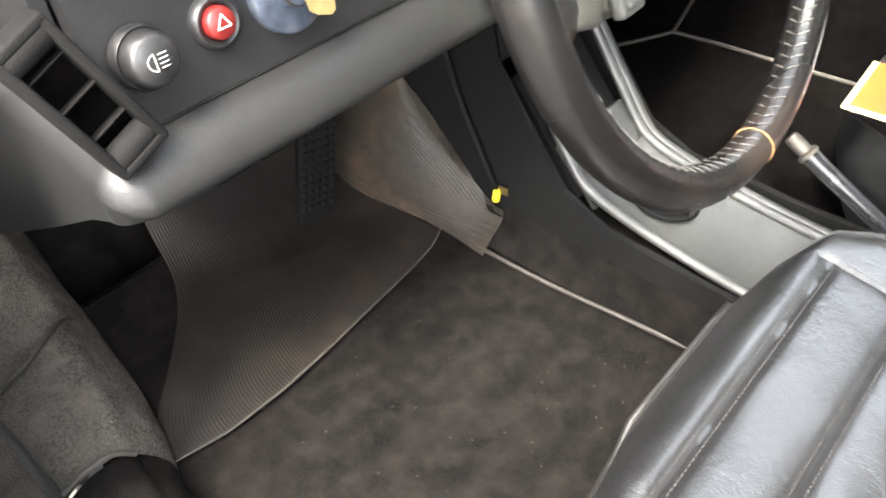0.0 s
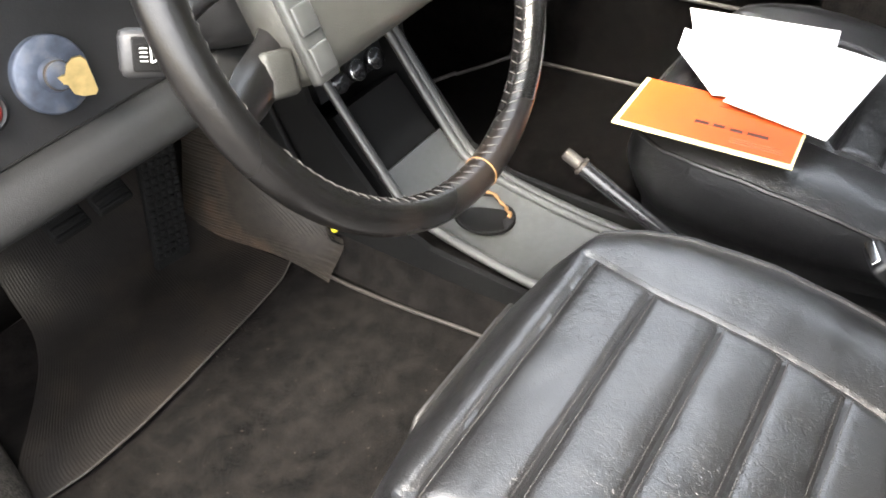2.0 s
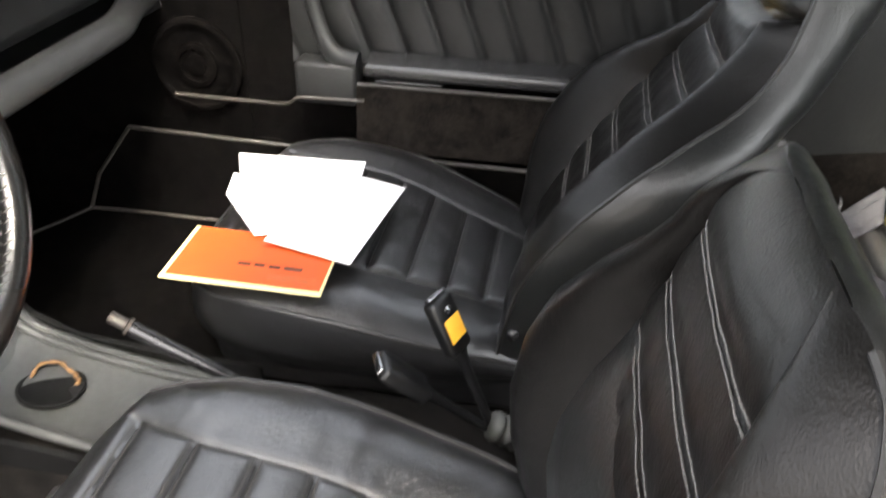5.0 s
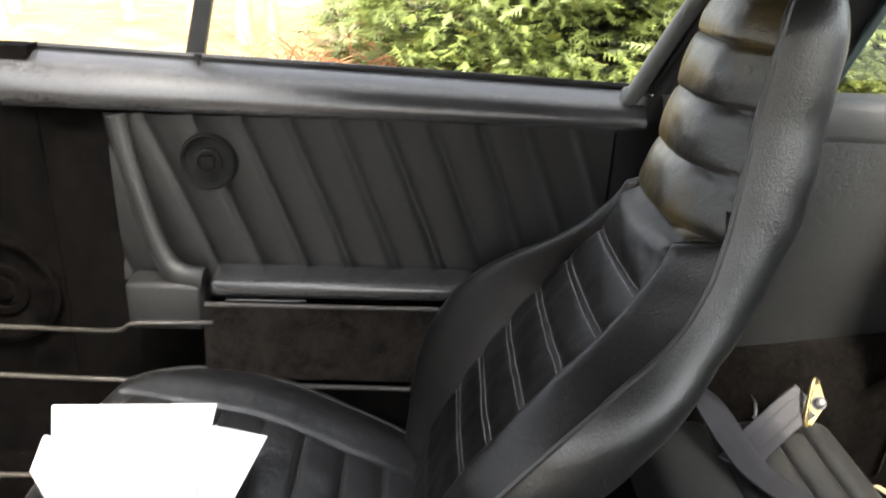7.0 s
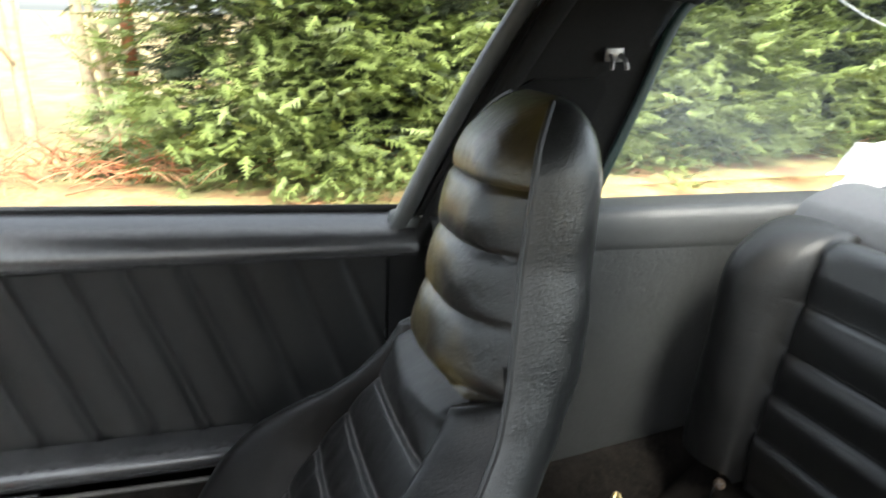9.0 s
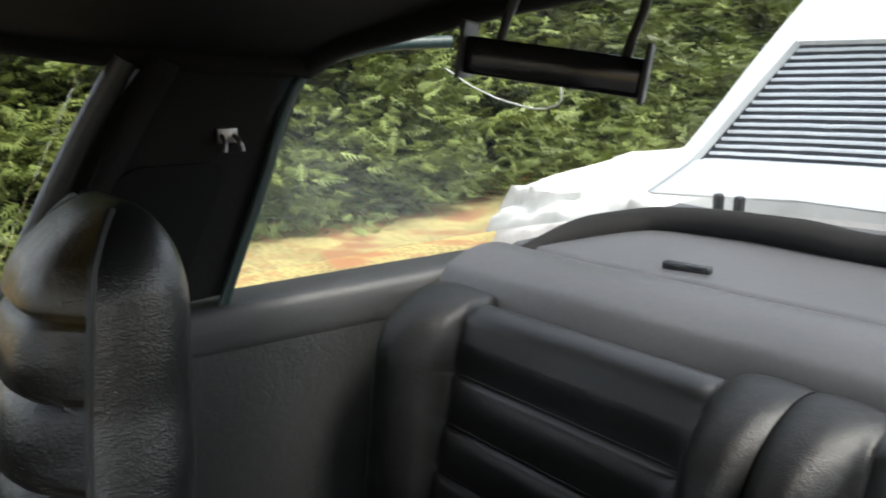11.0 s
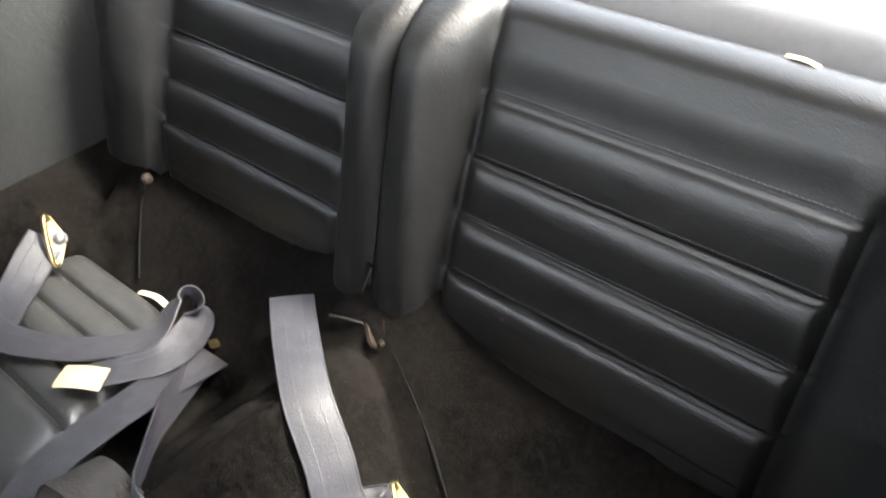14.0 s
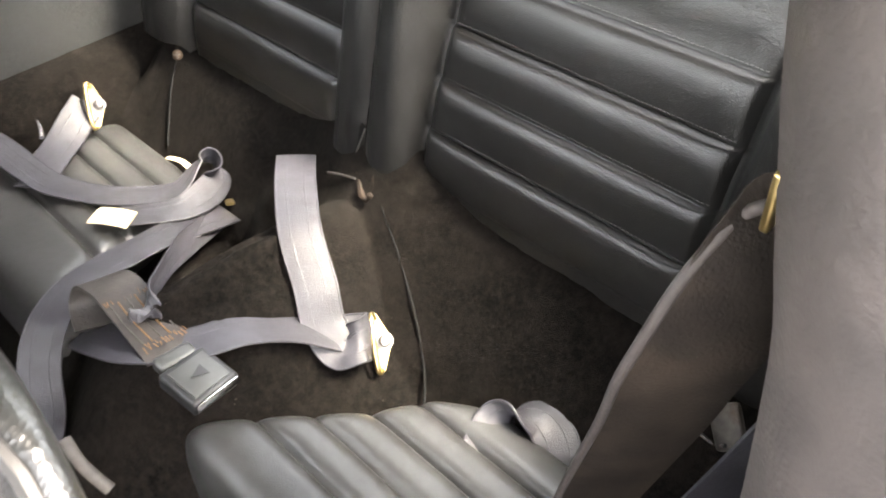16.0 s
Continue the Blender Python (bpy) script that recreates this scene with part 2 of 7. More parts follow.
LABEL_ORANGE = material("orange_label", (0.85, 0.42, 0.04), 0.45, noise_scale=40, vary=0.1)
BOOT_RUBBER = material("grey_rubber", (0.055, 0.056, 0.050), 0.6, noise_scale=90, vary=0.4, bump=0.2, bump_scale=300)
BUCKLE_BLACK = material("buckle_black", (0.0045, 0.0045, 0.0047), 0.34, noise_scale=80, vary=0.3, bump=0.08, bump_scale=500, spec=0.4)
LINT = material("floor_lint", (0.045, 0.038, 0.031), 0.9, noise_scale=200, vary=0.6, spec=0.1)
CORD = material("tan_cord", (0.150, 0.078, 0.030), 0.8, noise_scale=120, vary=0.4)
YELLOW = material("yellow_connector", (0.70, 0.58, 0.03), 0.4, noise_scale=60, vary=0.15)
STEEL_WHITE = material("pale_slat", (0.62, 0.64, 0.66), 0.4, noise_scale=40, vary=0.1)
PAINT = material("white_paint", (0.80, 0.80, 0.79), 0.25, noise_scale=10, vary=0.02, coat=0.3)
HEADLINER = material("headliner", (0.0085, 0.0082, 0.0080), 0.85, noise_scale=200, vary=0.3, bump=0.4, bump_scale=700, spec=0.15)
COVER = material("white_car_cover", (0.60, 0.58, 0.54), 0.8, noise_scale=30, vary=0.10, bump=0.5, bump_scale=60)
PILLAR = material("mauve_pillar_cloth", (0.029, 0.0235, 0.022), 0.75, noise_scale=40, vary=0.4, bump=0.3, bump_scale=300)
GRILLE = material("grille_dark", (0.055, 0.06, 0.07), 0.5, noise_scale=60, vary=0.2)
BARK = material("bark", (0.070, 0.055, 0.042), 0.9, noise_scale=30, vary=0.4, bump=1.0, bump_scale=60)
PALE_BARK = material("pale_bark", (0.40, 0.31, 0.20), 0.9, noise_scale=18, vary=0.35, bump=0.8, bump_scale=60)
LEAF = material("conifer_leaf", (0.120, 0.150, 0.036), 0.55, noise_scale=4, vary=0.7, big=1.1)
# darker leaf copy: shade between the branches put into the colour
LEAF_SHADED = material("conifer_inner_shaded", (0.026, 0.036, 0.013), 0.8, noise_scale=4, vary=0.5, big=1.2)
GRASS = material("grass", (0.235, 0.195, 0.075), 0.9, noise_scale=22, vary=0.65, bump=1.0, bump_scale=80, big=1.2,
                 spots=((0.235, 0.115, 0.048), 2.6, 0.48, 0.62))
# for the unseen ground sheet added below the car
DARK_GROUND = material("asphalt", (0.050, 0.048, 0.046), 0.9, noise_scale=60, vary=0.4, bump=0.8, bump_scale=200, big=2.0)
RUST = material("rust_red", (0.30, 0.105, 0.045), 0.8, noise_scale=30, vary=0.4)
SEAL = material("green_black_seal", (0.008, 0.022, 0.020), 0.4, noise_scale=60, vary=0.2)
LITTER = material("dry_litter", (0.36, 0.20, 0.10), 0.9, noise_scale=20, vary=0.5)


def glass_material(name, tint):
    m = bpy.data.materials.new(name)
    m.use_nodes = True
    b = m.node_tree.nodes["Principled BSDF"]
    b.inputs["Base Color"].default_value = (*tint, 1)
    b.inputs["Roughness"].default_value = 0.02
    b.inputs["Transmission Weight"].default_value = 1.0
    b.inputs["IOR"].default_value = 1.02
    return m


GLASS = glass_material("window_glass", (0.93, 0.96, 0.95))
REAR_GLASS = glass_material("tinted_rear_glass", (0.80, 0.88, 0.87))


def dust(m, share):
    """A pale bluish film on glass that puts haze into its colour."""
    nt = m.node_tree
    film, mix, co, n = (nt.nodes.new("ShaderNode" + k) for k in ("BsdfDiffuse", "MixShader", "TexCoord", "TexNoise"))
    film.inputs["Color"].default_value = (0.62, 0.70, 0.74, 1)
    n.inputs["Scale"].default_value, n.inputs["Detail"].default_value = 3.0, 5
    nt.links.new(co.outputs["Object"], n.inputs["Vector"])
    rng = nt.nodes.new("ShaderNodeMapRange")
    rng.inputs["From Min"].default_value, rng.inputs["From Max"].default_value, rng.inputs["To Max"].default_value = 0.3, 0.7, share
    nt.links.new(n.outputs["Fac"], rng.inputs["Value"])
    nt.links.new(rng.outputs[0], mix.inputs["Fac"])
    nt.links.new(nt.nodes["Principled BSDF"].outputs[0], mix.inputs[1])
    nt.links.new(film.outputs[0], mix.inputs[2])
    nt.links.new(mix.outputs[0], nt.nodes["Material Output"].inputs["Surface"])


# the rear pane's bluish haze, mixed in as a pale film
dust(REAR_GLASS, 0.10)


# ---- mesh helpers ----
def part(name, bm, mat, parent=None, label="", smooth=True):
    """Link a bmesh as one mesh object under a thing or a part."""
    bmesh.ops.recalc_face_normals(bm, faces=bm.faces)
    me = bpy.data.meshes.new(name)
    bm.to_mesh(me)
    bm.free()
    me.materials.append(mat)
    if smooth:
        me.polygons.foreach_set("use_smooth", [True] * len(me.polygons))
        me.set_sharp_from_angle(angle=radians(58))
    ob = new(name, me)
    if parent:
        ob.parent = parent
    if label:
        ob["label"] = label
    return ob


def thing(name, label, category, group="", kind="", at=(0, 0, 0)):
    ob = new(name)
    ob.empty_display_size = 0.05
    ob.location = at
    return tagged(ob, label, category, group, kind)


def grid(bm, nu, nv, f, close_u=False):
    """A sheet of quads f(u, v), u and v from 0 to 1."""
    vs = [[bm.verts.new(f(i / (nu if close_u else nu - 1), j / (nv - 1))) for j in range(nv)] for i in range(nu)]
    for i in range(nu if close_u else nu - 1):
        for j in range(nv - 1):
            a, b = vs[i], vs[(i + 1) % nu]
            bm.faces.new((a[j], b[j], b[j + 1], a[j + 1]))
    return vs


def box(bm, c, s, bevel=0.0, rot=None, seg=2):
    """A box with rounded edges: centre, size, rotation matrix."""
    r = bmesh.ops.create_cube(bm, size=1.0)
    vs = r["verts"]
    bmesh.ops.scale(bm, vec=s, verts=vs)
    if bevel:
        es = list({e for v in vs for e in v.link_edges})
        out = bmesh.ops.bevel(bm, geom=es, offset=bevel, segments=seg, profile=0.5, affect="EDGES")
        vs = list({v for f in out["faces"] for v in f.verts} | {v for v in vs if v.is_valid})
    if rot is not None:
        bmesh.ops.rotate(bm, cent=(0, 0, 0), matrix=rot, verts=vs)
    bmesh.ops.translate(bm, vec=c, verts=vs)
    return vs


def slab(bm, pts, thick):
    """A closed plate: a polygon of 3D points given a thickness vector."""
    t = Vector(thick)
    lo = [bm.verts.new(Vector(p)) for p in pts]
    hi = [bm.verts.new(Vector(p) + t) for p in pts]
    bm.faces.new(lo[::-1])
    bm.faces.new(hi)
    for i in range(len(pts)):
        k = (i + 1) % len(pts)
        bm.faces.new((lo[i], lo[k], hi[k], hi[i]))


def smooth_line(pts, n):
    """n points along a Catmull-Rom curve through pts."""
    p = [Vector(q) for q in pts]
    out = []
    for k in range(n):
        s = k / (n - 1) * (len(p) - 1)
        i = min(int(s), len(p) - 2)
        t = s - i
        a, b, c, d = p[max(i - 1, 0)], p[i], p[i + 1], p[min(i + 2, len(p) - 1)]
        out.append(0.5 * (2 * b + (c - a) * t + (2 * a - 5 * b + 4 * c - d) * t * t + (3 * b - a - 3 * c + d) * t ** 3))
    return out


def tube(bm, pts, r, n=8, closed=False, flat=1.0, cap=True):
    """A round bar swept along points; r a number or a list."""
    p = [Vector(q) for q in pts]
    m = len(p)
    rad = r if isinstance(r, (list, tuple)) else [r] * m
    up = Vector((0, 0, 1))
    rings = []
    tan0 = (p[1] - p[0]).normalized()
    if abs(tan0.dot(up)) > 0.9:
        up = Vector((1, 0, 0))
    side = tan0.cross(up).normalized()
    for i in range(m):
        if closed:
            t = (p[(i + 1) % m] - p[i - 1]).normalized()
        else:
            t = (p[min(i + 1, m - 1)] - p[max(i - 1, 0)]).normalized()
        side = (side - t * side.dot(t)).normalized()
        nor = side.cross(t)
        rings.append([bm.verts.new(p[i] + rad[i] * (math.cos(2 * math.pi * k / n) * side + flat * math.sin(2 * math.pi * k / n) * nor)) for k in range(n)])
    for i in range(m if closed else m - 1):
        a, b = rings[i], rings[(i + 1) % m]
        for k in range(n):
            bm.faces.new((a[k], a[(k + 1) % n], b[(k + 1) % n], b[k]))
    if cap and not closed:
        bm.faces.new(rings[0][::-1])
        bm.faces.new(rings[-1])


def ribbon(bm, pts, sides, width, thick=0.0016, n=60):
    """A strap: a curve with the direction of its width at each point."""
    c, s = smooth_line(pts, n), smooth_line(sides, n)
    top, bot = [], []
    for i in range(n):
        t = (c[min(i + 1, n - 1)] - c[max(i - 1, 0)]).normalized()
        w = (s[i] - t * s[i].dot(t)).normalized()
        nor = t.cross(w).normalized()
        row_t, row_b = [], []
        for k in range(5):
            q = c[i] + w * width * (k / 4 - 0.5)
            row_t.append(bm.verts.new(q + nor * thick * (0.5 if k in (0, 4) else 1)))
            row_b.append(bm.verts.new(q - nor * thick * (0.5 if k in (0, 4) else 1)))
        top.append(row_t)
        bot.append(row_b)
    for i in range(n - 1):
        for k in range(4):
            bm.faces.new((top[i][k], top[i + 1][k], top[i + 1][k + 1], top[i][k + 1]))
            bm.faces.new((bot[i][k], bot[i][k + 1], bot[i + 1][k + 1], bot[i + 1][k]))
        bm.faces.new((top[i][0], bot[i][0], bot[i + 1][0], top[i + 1][0]))
        bm.faces.new((top[i][4], top[i + 1][4], bot[i + 1][4], bot[i][4]))
    bm.faces.new([*top[0], *bot[0][::-1]])
    bm.faces.new([*top[-1], *bot[-1][::-1]])


def lathe(bm, profile, c, axis, n=32):
    """A turned piece: (radius, height) pairs round an axis through c."""
    q = Vector(axis).to_track_quat("Z", "Y")
    rings = []
    for r, h in profile:
        rings.append([bm.verts.new(Vector(c) + q @ Vector((r * math.cos(2 * math.pi * k / n), r * math.sin(2 * math.pi * k / n), h))) for k in range(n)])
    for a, b in zip(rings, rings[1:]):
        for k in range(n):
            bm.faces.new((a[k], a[(k + 1) % n], b[(k + 1) % n], b[k]))
    bm.faces.new(rings[0][::-1])
    bm.faces.new(rings[-1])


def table(xs, ys):
    return lambda v: float(np.interp(v, xs, ys))


def ease(t):
    t = min(max(t, 0.0), 1.0)
    return t * t * (3 - 2 * t)


def groove(d, w):
    """1 on a seam, 0 away from it."""
    return math.exp(-(d / w) ** 2)


# ---- the car's fixed interior ----
def rear_floor(x, y):
    """Height of the carpet behind the front seats."""
    base = 0.385 - 0.125 * ease((y + 0.30) / 0.16)
    hump = 0.165 * math.exp(-((x + 0.01) / 0.115) ** 2) * (1 - 0.45 * ease((y + 0.45) / 0.35))
    ramp = 0.20 * ease((-y - 0.50) / 0.16) * (1 - 0.75 * ease((abs(x) - 0.515) / 0.07))
    side = 0.10 * ease((abs(x + 0.01) - 0.50) / 0.12)
    ripple = 0.004 * noise.noise((x * 14, y * 14, 0.0)) + 0.003 * noise.noise((x * 34, y * 34, 2.0)) + 0.0016 * noise.noise((x * 95, y * 70, 5.0)) + 0.0012 * noise.noise((x * 190, y * 150, 8.0))
    for ax, ay, bx, by in ((0.10, -0.30, 0.16, -0.56), (0.0, -0.30, -0.02, -0.46)):  # folds in the loose carpet
        t = min(max(((x - ax) * (bx - ax) + (y - ay) * (by - ay)) / ((bx - ax) ** 2 + (by - ay) ** 2), 0), 1)
        d = math.hypot(x - ax - t * (bx - ax), y - ay - t * (by - ay))
        ripple += 0.010 * math.exp(-(d / 0.014) ** 2) - 0.006 * math.exp(-((d - 0.03) / 0.012) ** 2)
    return max(base + hump, base + ramp, base + hump * 0.4 + ramp) + side + ripple


def build_floor():
    ob = thing("floor", "dark brown-black carpeted car floor with scuffs", "floor", kind="structure")
    bm = bmesh.new()

    def front(u, v):
        x, y = -0.72 + 1.44 * u, -0.12 + 1.42 * v
        z = 0.25 + 0.004 * noise.noise((x * 9, y * 9, 1)) + 0.30 * ease((y - 1.17) / 0.5) ** 1.2
        return (x, y, z)
    grid(bm, 90, 90, front)
    part("front_carpet", bm, CARPET, ob)
    bm = bmesh.new()
    grid(bm, 260, 150, lambda u, v: (-0.70 + 1.40 * u, -0.80 + 0.72 * v, rear_floor(-0.70 + 1.40 * u, -0.80 + 0.72 * v)))
    part("rear_carpet", bm, REAR_CARPET, ob)
    bm = bmesh.new()
    box(bm, (0, 0.2, 0.18), (1.5, 2.5, 0.06), 0.02)
    part("floor_pan", bm, PLASTIC, ob)
    return ob


build_floor()


def build_tunnel():
    ob = thing("transmission_tunnel", "carpeted centre tunnel with black side panels", "tunnel", kind="structure")
    bm = bmesh.new()
    prof = [(-0.152, 0.252), (-0.146, 0.262), (-0.128, 0.30), (-0.118, 0.316), (-0.105, 0.321), (0.0, 0.322), (0.085, 0.321), (0.105, 0.312), (0.125, 0.28), (0.14, 0.252)]
    grid(bm, len(prof), 30, lambda u, v: (prof[round(u * (len(prof) - 1))][0], -0.15 + 1.42 * v, prof[round(u * (len(prof) - 1))][1] + 0.01 * ease((v - 0.6) / 0.3)))
    part("tunnel_carpet", bm, CARPET, ob)
    for xx, name in ((-0.153, "edge_piping"), (0.142, "edge_piping")):
        bm = bmesh.new()
        tube(bm, [(xx + 0.008 * math.sin(6 * t / 20), -0.1 + 1.2 * t / 20 if xx > 0 else 0.45 + 0.60 * t / 20, 0.2565) for t in range(21)], 0.0032, 8)
        part(name, bm, EDGING, ob, "worn carpet edge binding")
    # tall black side plates that reach up under the dash
    for xx in (-0.10, 0.088):
        bm = bmesh.new()
        o = xx - 0.022 if xx < 0 else xx + 0.010
        pts = [(o, 0.50, 0.27), (o, 1.25, 0.27), (o, 1.25, 0.72), (o, 1.02, 0.72), (o, 0.985, 0.545), (o, 0.945, 0.488), (o, 0.87, 0.388), (o, 0.80, 0.356), (o, 0.64, 0.342), (o, 0.50, 0.338)]
        slab(bm, pts, (0.010, 0, 0))
        part("side_panel", bm, SPEAKER, ob, smooth=False)
    return ob


build_tunnel()


def build_console():
    """Open grey tray on the tunnel, running up into the centre console."""
    ob = thing("centre_console", "grey vinyl console tray with raised rims and dark pocket", "console")
    path = [(0.42, 0.318), (0.53, 0.322), (0.65, 0.328), (0.74, 0.339), (0.80, 0.350), (0.845, 0.363), (0.87, 0.381), (0.90, 0.420), (0.945, 0.482), (0.985, 0.540), (1.03, 0.606), (1.05, 0.70)]
    pts = smooth_line([(0, *p) for p in path], 40)
    for xx, nm in ((-0.098, "rim"), (0.058, "rim")):
        bm = bmesh.new()
        tube(bm, [(xx + (p.y - 0.6) * 0.05, p.y, p.z + 0.012) for p in pts], 0.0078, 10, flat=0.9)
        part(nm, bm, GREY_TRIM, ob, "raised grey rim")
    bm = bmesh.new()
    tube(bm, [(0.074 + (p.y - 0.6) * 0.05, p.y, p.z + 0.009) for p in pts], 0.0085, 10, flat=0.8)
    part("outer_rim", bm, GREY_TRIM, ob)
    bm = bmesh.new()

    def tray(u, v):
        p = pts[min(int(v * 20), 20)]
        x = -0.095 + 0.155 * u + (p.y - 0.6) * 0.05
        return (x, p.y, p.z + 0.012 - 0.012 * math.sin(math.pi * u) ** 0.7)
    grid(bm, 16, 21, tray)
    part("tray", bm, GREY_TRIM, ob, "smooth grey tray bottom")
    # dark pocket with sloped back, between the rims
    bm = bmesh.new()
    slab(bm, [(-0.088, 0.865, 0.360), (0.066, 0.865, 0.360), (0.074, 0.985, 0.500), (-0.080, 0.985, 0.500)], (0, 0.05, -0.03))
    part("pocket", bm, SPEAKER, ob)
    bm = bmesh.new()
    slab(bm, [(-0.085, 0.838, 0.352), (0.063, 0.838, 0.352), (0.070, 0.905, 0.424), (-0.083, 0.905, 0.424)], (0, 0.006, -0.004))
    part("pocket_lip", bm, GREY_TRIM, ob, "sloped grey lip")
    bm = bmesh.new()
    slab(bm, [(-0.078, 1.005, 0.515), (0.075, 1.005, 0.515), (0.078, 1.05, 0.70), (-0.075, 1.05, 0.70)], (0, 0.03, 0))
    part("face_plate", bm, PLASTIC, ob)
    for k in range(3):
        bm = bmesh.new()
        at = Vector((-0.045 + 0.042 * k, 1.002, 0.535))
        lathe(bm, [(0.0155, 0), (0.0155, 0.012), (0.013, 0.016), (0.0, 0.0165)], at, (0, -0.9, 0.35), 20)
        knob = part("knob", bm, PLASTIC_GLOSS, ob, "black switch knob")
        bm = bmesh.new()
        lathe(bm, [(0.0162, 0.008), (0.0168, 0.010), (0.0162, 0.012), (0.0152, 0.0125)], at, (0, -0.9, 0.35), 24)
        part("chrome_ring", bm, CHROME, knob, "chrome ring")
    return ob


build_console()


def build_rubber_mat():
    ob = thing("rubber_mat", "worn ribbed black rubber heel mat, dusty", "floor mat")
    rear = table([-0.68, -0.60, -0.52, -0.44, -0.37, -0.28, -0.21, -0.17], [1.018, 1.000, 0.998, 1.004, 1.012, 1.022, 1.032, 1.05])
    bm = bmesh.new()

    def f(u, v):
        yt = v
        x0 = -0.672 + 0.185 * ease(v * 1.7) + 0.06 * ease((v - 0.55) / 0.4)
        x1 = -0.170 - 0.02 * v
        x = x0 + (x1 - x0) * u
        y = rear(x) + (1.52 - rear(x)) * yt
        z = 0.262 + 0.30 * ease((y - 1.17) / 0.5) ** 1.2 + 0.003 * noise.noise((x * 8, y * 8, 4))
        z += 0.0004 * math.sin(x * 2 * math.pi / 0.0046)
        return (x, y, z)
    grid(bm, 480, 30, f)
    part("ribbed_sheet", bm, RUBBER, ob)
    bm = bmesh.new()
    line = [(x, rear(x), 0.264) for x in np.linspace(-0.675, -0.17, 30)]
    tube(bm, line, 0.0020, 6)
    part("rear_edge", bm, EDGING, ob, "pale worn rubber edge")
    # upturned flap against the tunnel
    bm = bmesh.new()

    def flap(u, v):
        y = 0.962 + 0.32 * u
        top = 0.315 + 0.175 * ease((u - 0.0) / 0.75)
        z = 0.262 + (top - 0.262) * v
        x = -0.176 + 0.046 * ease(v * 1.2) + 0.0010 * math.sin(z * 2 * math.pi / 0.0055) + 0.008 * math.sin(5 * u)
        return (x, y, z)
    grid(bm, 40, 150, flap)
    part("upturned_flap", bm, RUBBER_DUSTY, ob, "brown dusty ribbed rubber flap")
    return ob


build_rubber_mat()


def build_pedals():
    ob = thing("accelerator_pedal", "black rubber accelerator pedal with square pads", "pedal")
    bm = bmesh.new()
    rot = Euler((radians(4), radians(8), radians(-6))).to_matrix()
    c = Vector((-0.252, 1.215, 0.372))
    box(bm, c, (0.064, 0.014, 0.250), 0.004, rot)
    part("plate", bm, SPEAKER, ob)
    bm = bmesh.new()
    for i in range(5):
        for k in range(14):
            box(bm, c + rot @ Vector((-0.024 + 0.012 * i, -0.008, -0.085 + 0.014 * k)), (0.009, 0.004, 0.010), 0.0012, rot, 1)
    part("tread", bm, SPEAKER, ob)
    for x, label in ((-0.415, "clutch"), (-0.345, "brake")):
        p = thing(label + "_pedal", "worn metal-edged " + label + " pedal on a dark arm", "pedal")
        bm = bmesh.new()
        r2 = Euler((radians(-40), 0, 0)).to_matrix()
        box(bm, (x, 1.18, 0.47), (0.058, 0.012, 0.05), 0.006, r2)
        for k in range(4):
            box(bm, Vector((x, 1.18, 0.47)) + r2 @ Vector((0, -0.007, -0.018 + 0.012 * k)), (0.050, 0.004, 0.006), 0.0015, r2, 1)
        part("pad", bm, SPEAKER, p, "dark ribbed rubber pad")
        bm = bmesh.new()
        tube(bm, smooth_line([(x, 1.19, 0.475), (x + 0.01, 1.26, 0.49), (x + 0.015, 1.30, 0.56), (x + 0.015, 1.31, 0.70)], 14), 0.010, 8)
        part("arm", bm, STEEL, p)
    return ob


build_pedals()


def build_side_sill(sign, name):
    """Carpeted inner sill with a bound edge."""
    ob = thing(name, "shade-darkened carpeted door sill with bound edge", "sill", kind="structure")
    bm = bmesh.new()
    prof = [(0.60, 0.25), (0.615, 0.30), (0.635, 0.345), (0.66, 0.365), (0.70, 0.372), (0.745, 0.368), (0.765, 0.35), (0.77, 0.20)]
    n = len(prof)

    def f(u, v):
        px, pz = prof[round(u * (n - 1))]
        y = -0.35 + 1.85 * v
        lift = 0.11 * ease((y - 0.95) / 0.5)
        return (sign * (px + 0.016), y, pz + (lift if 0 < round(u * (n - 1)) < n - 1 else 0) + 0.004 * noise.noise((px * 20, y * 12, 3)))
    grid(bm, n, 60, f)
    part("sill_carpet", bm, SHADED_CARPET, ob)
    bm = bmesh.new()
    tube(bm, [(sign * 0.768, -0.3 + 1.5 * k / 20, 0.355 + 0.11 * ease((-0.3 + 1.5 * k / 20 - 0.95) / 0.5)) for k in range(21)], 0.006, 8)
    part("edge_binding", bm, EDGING, ob)
    return ob


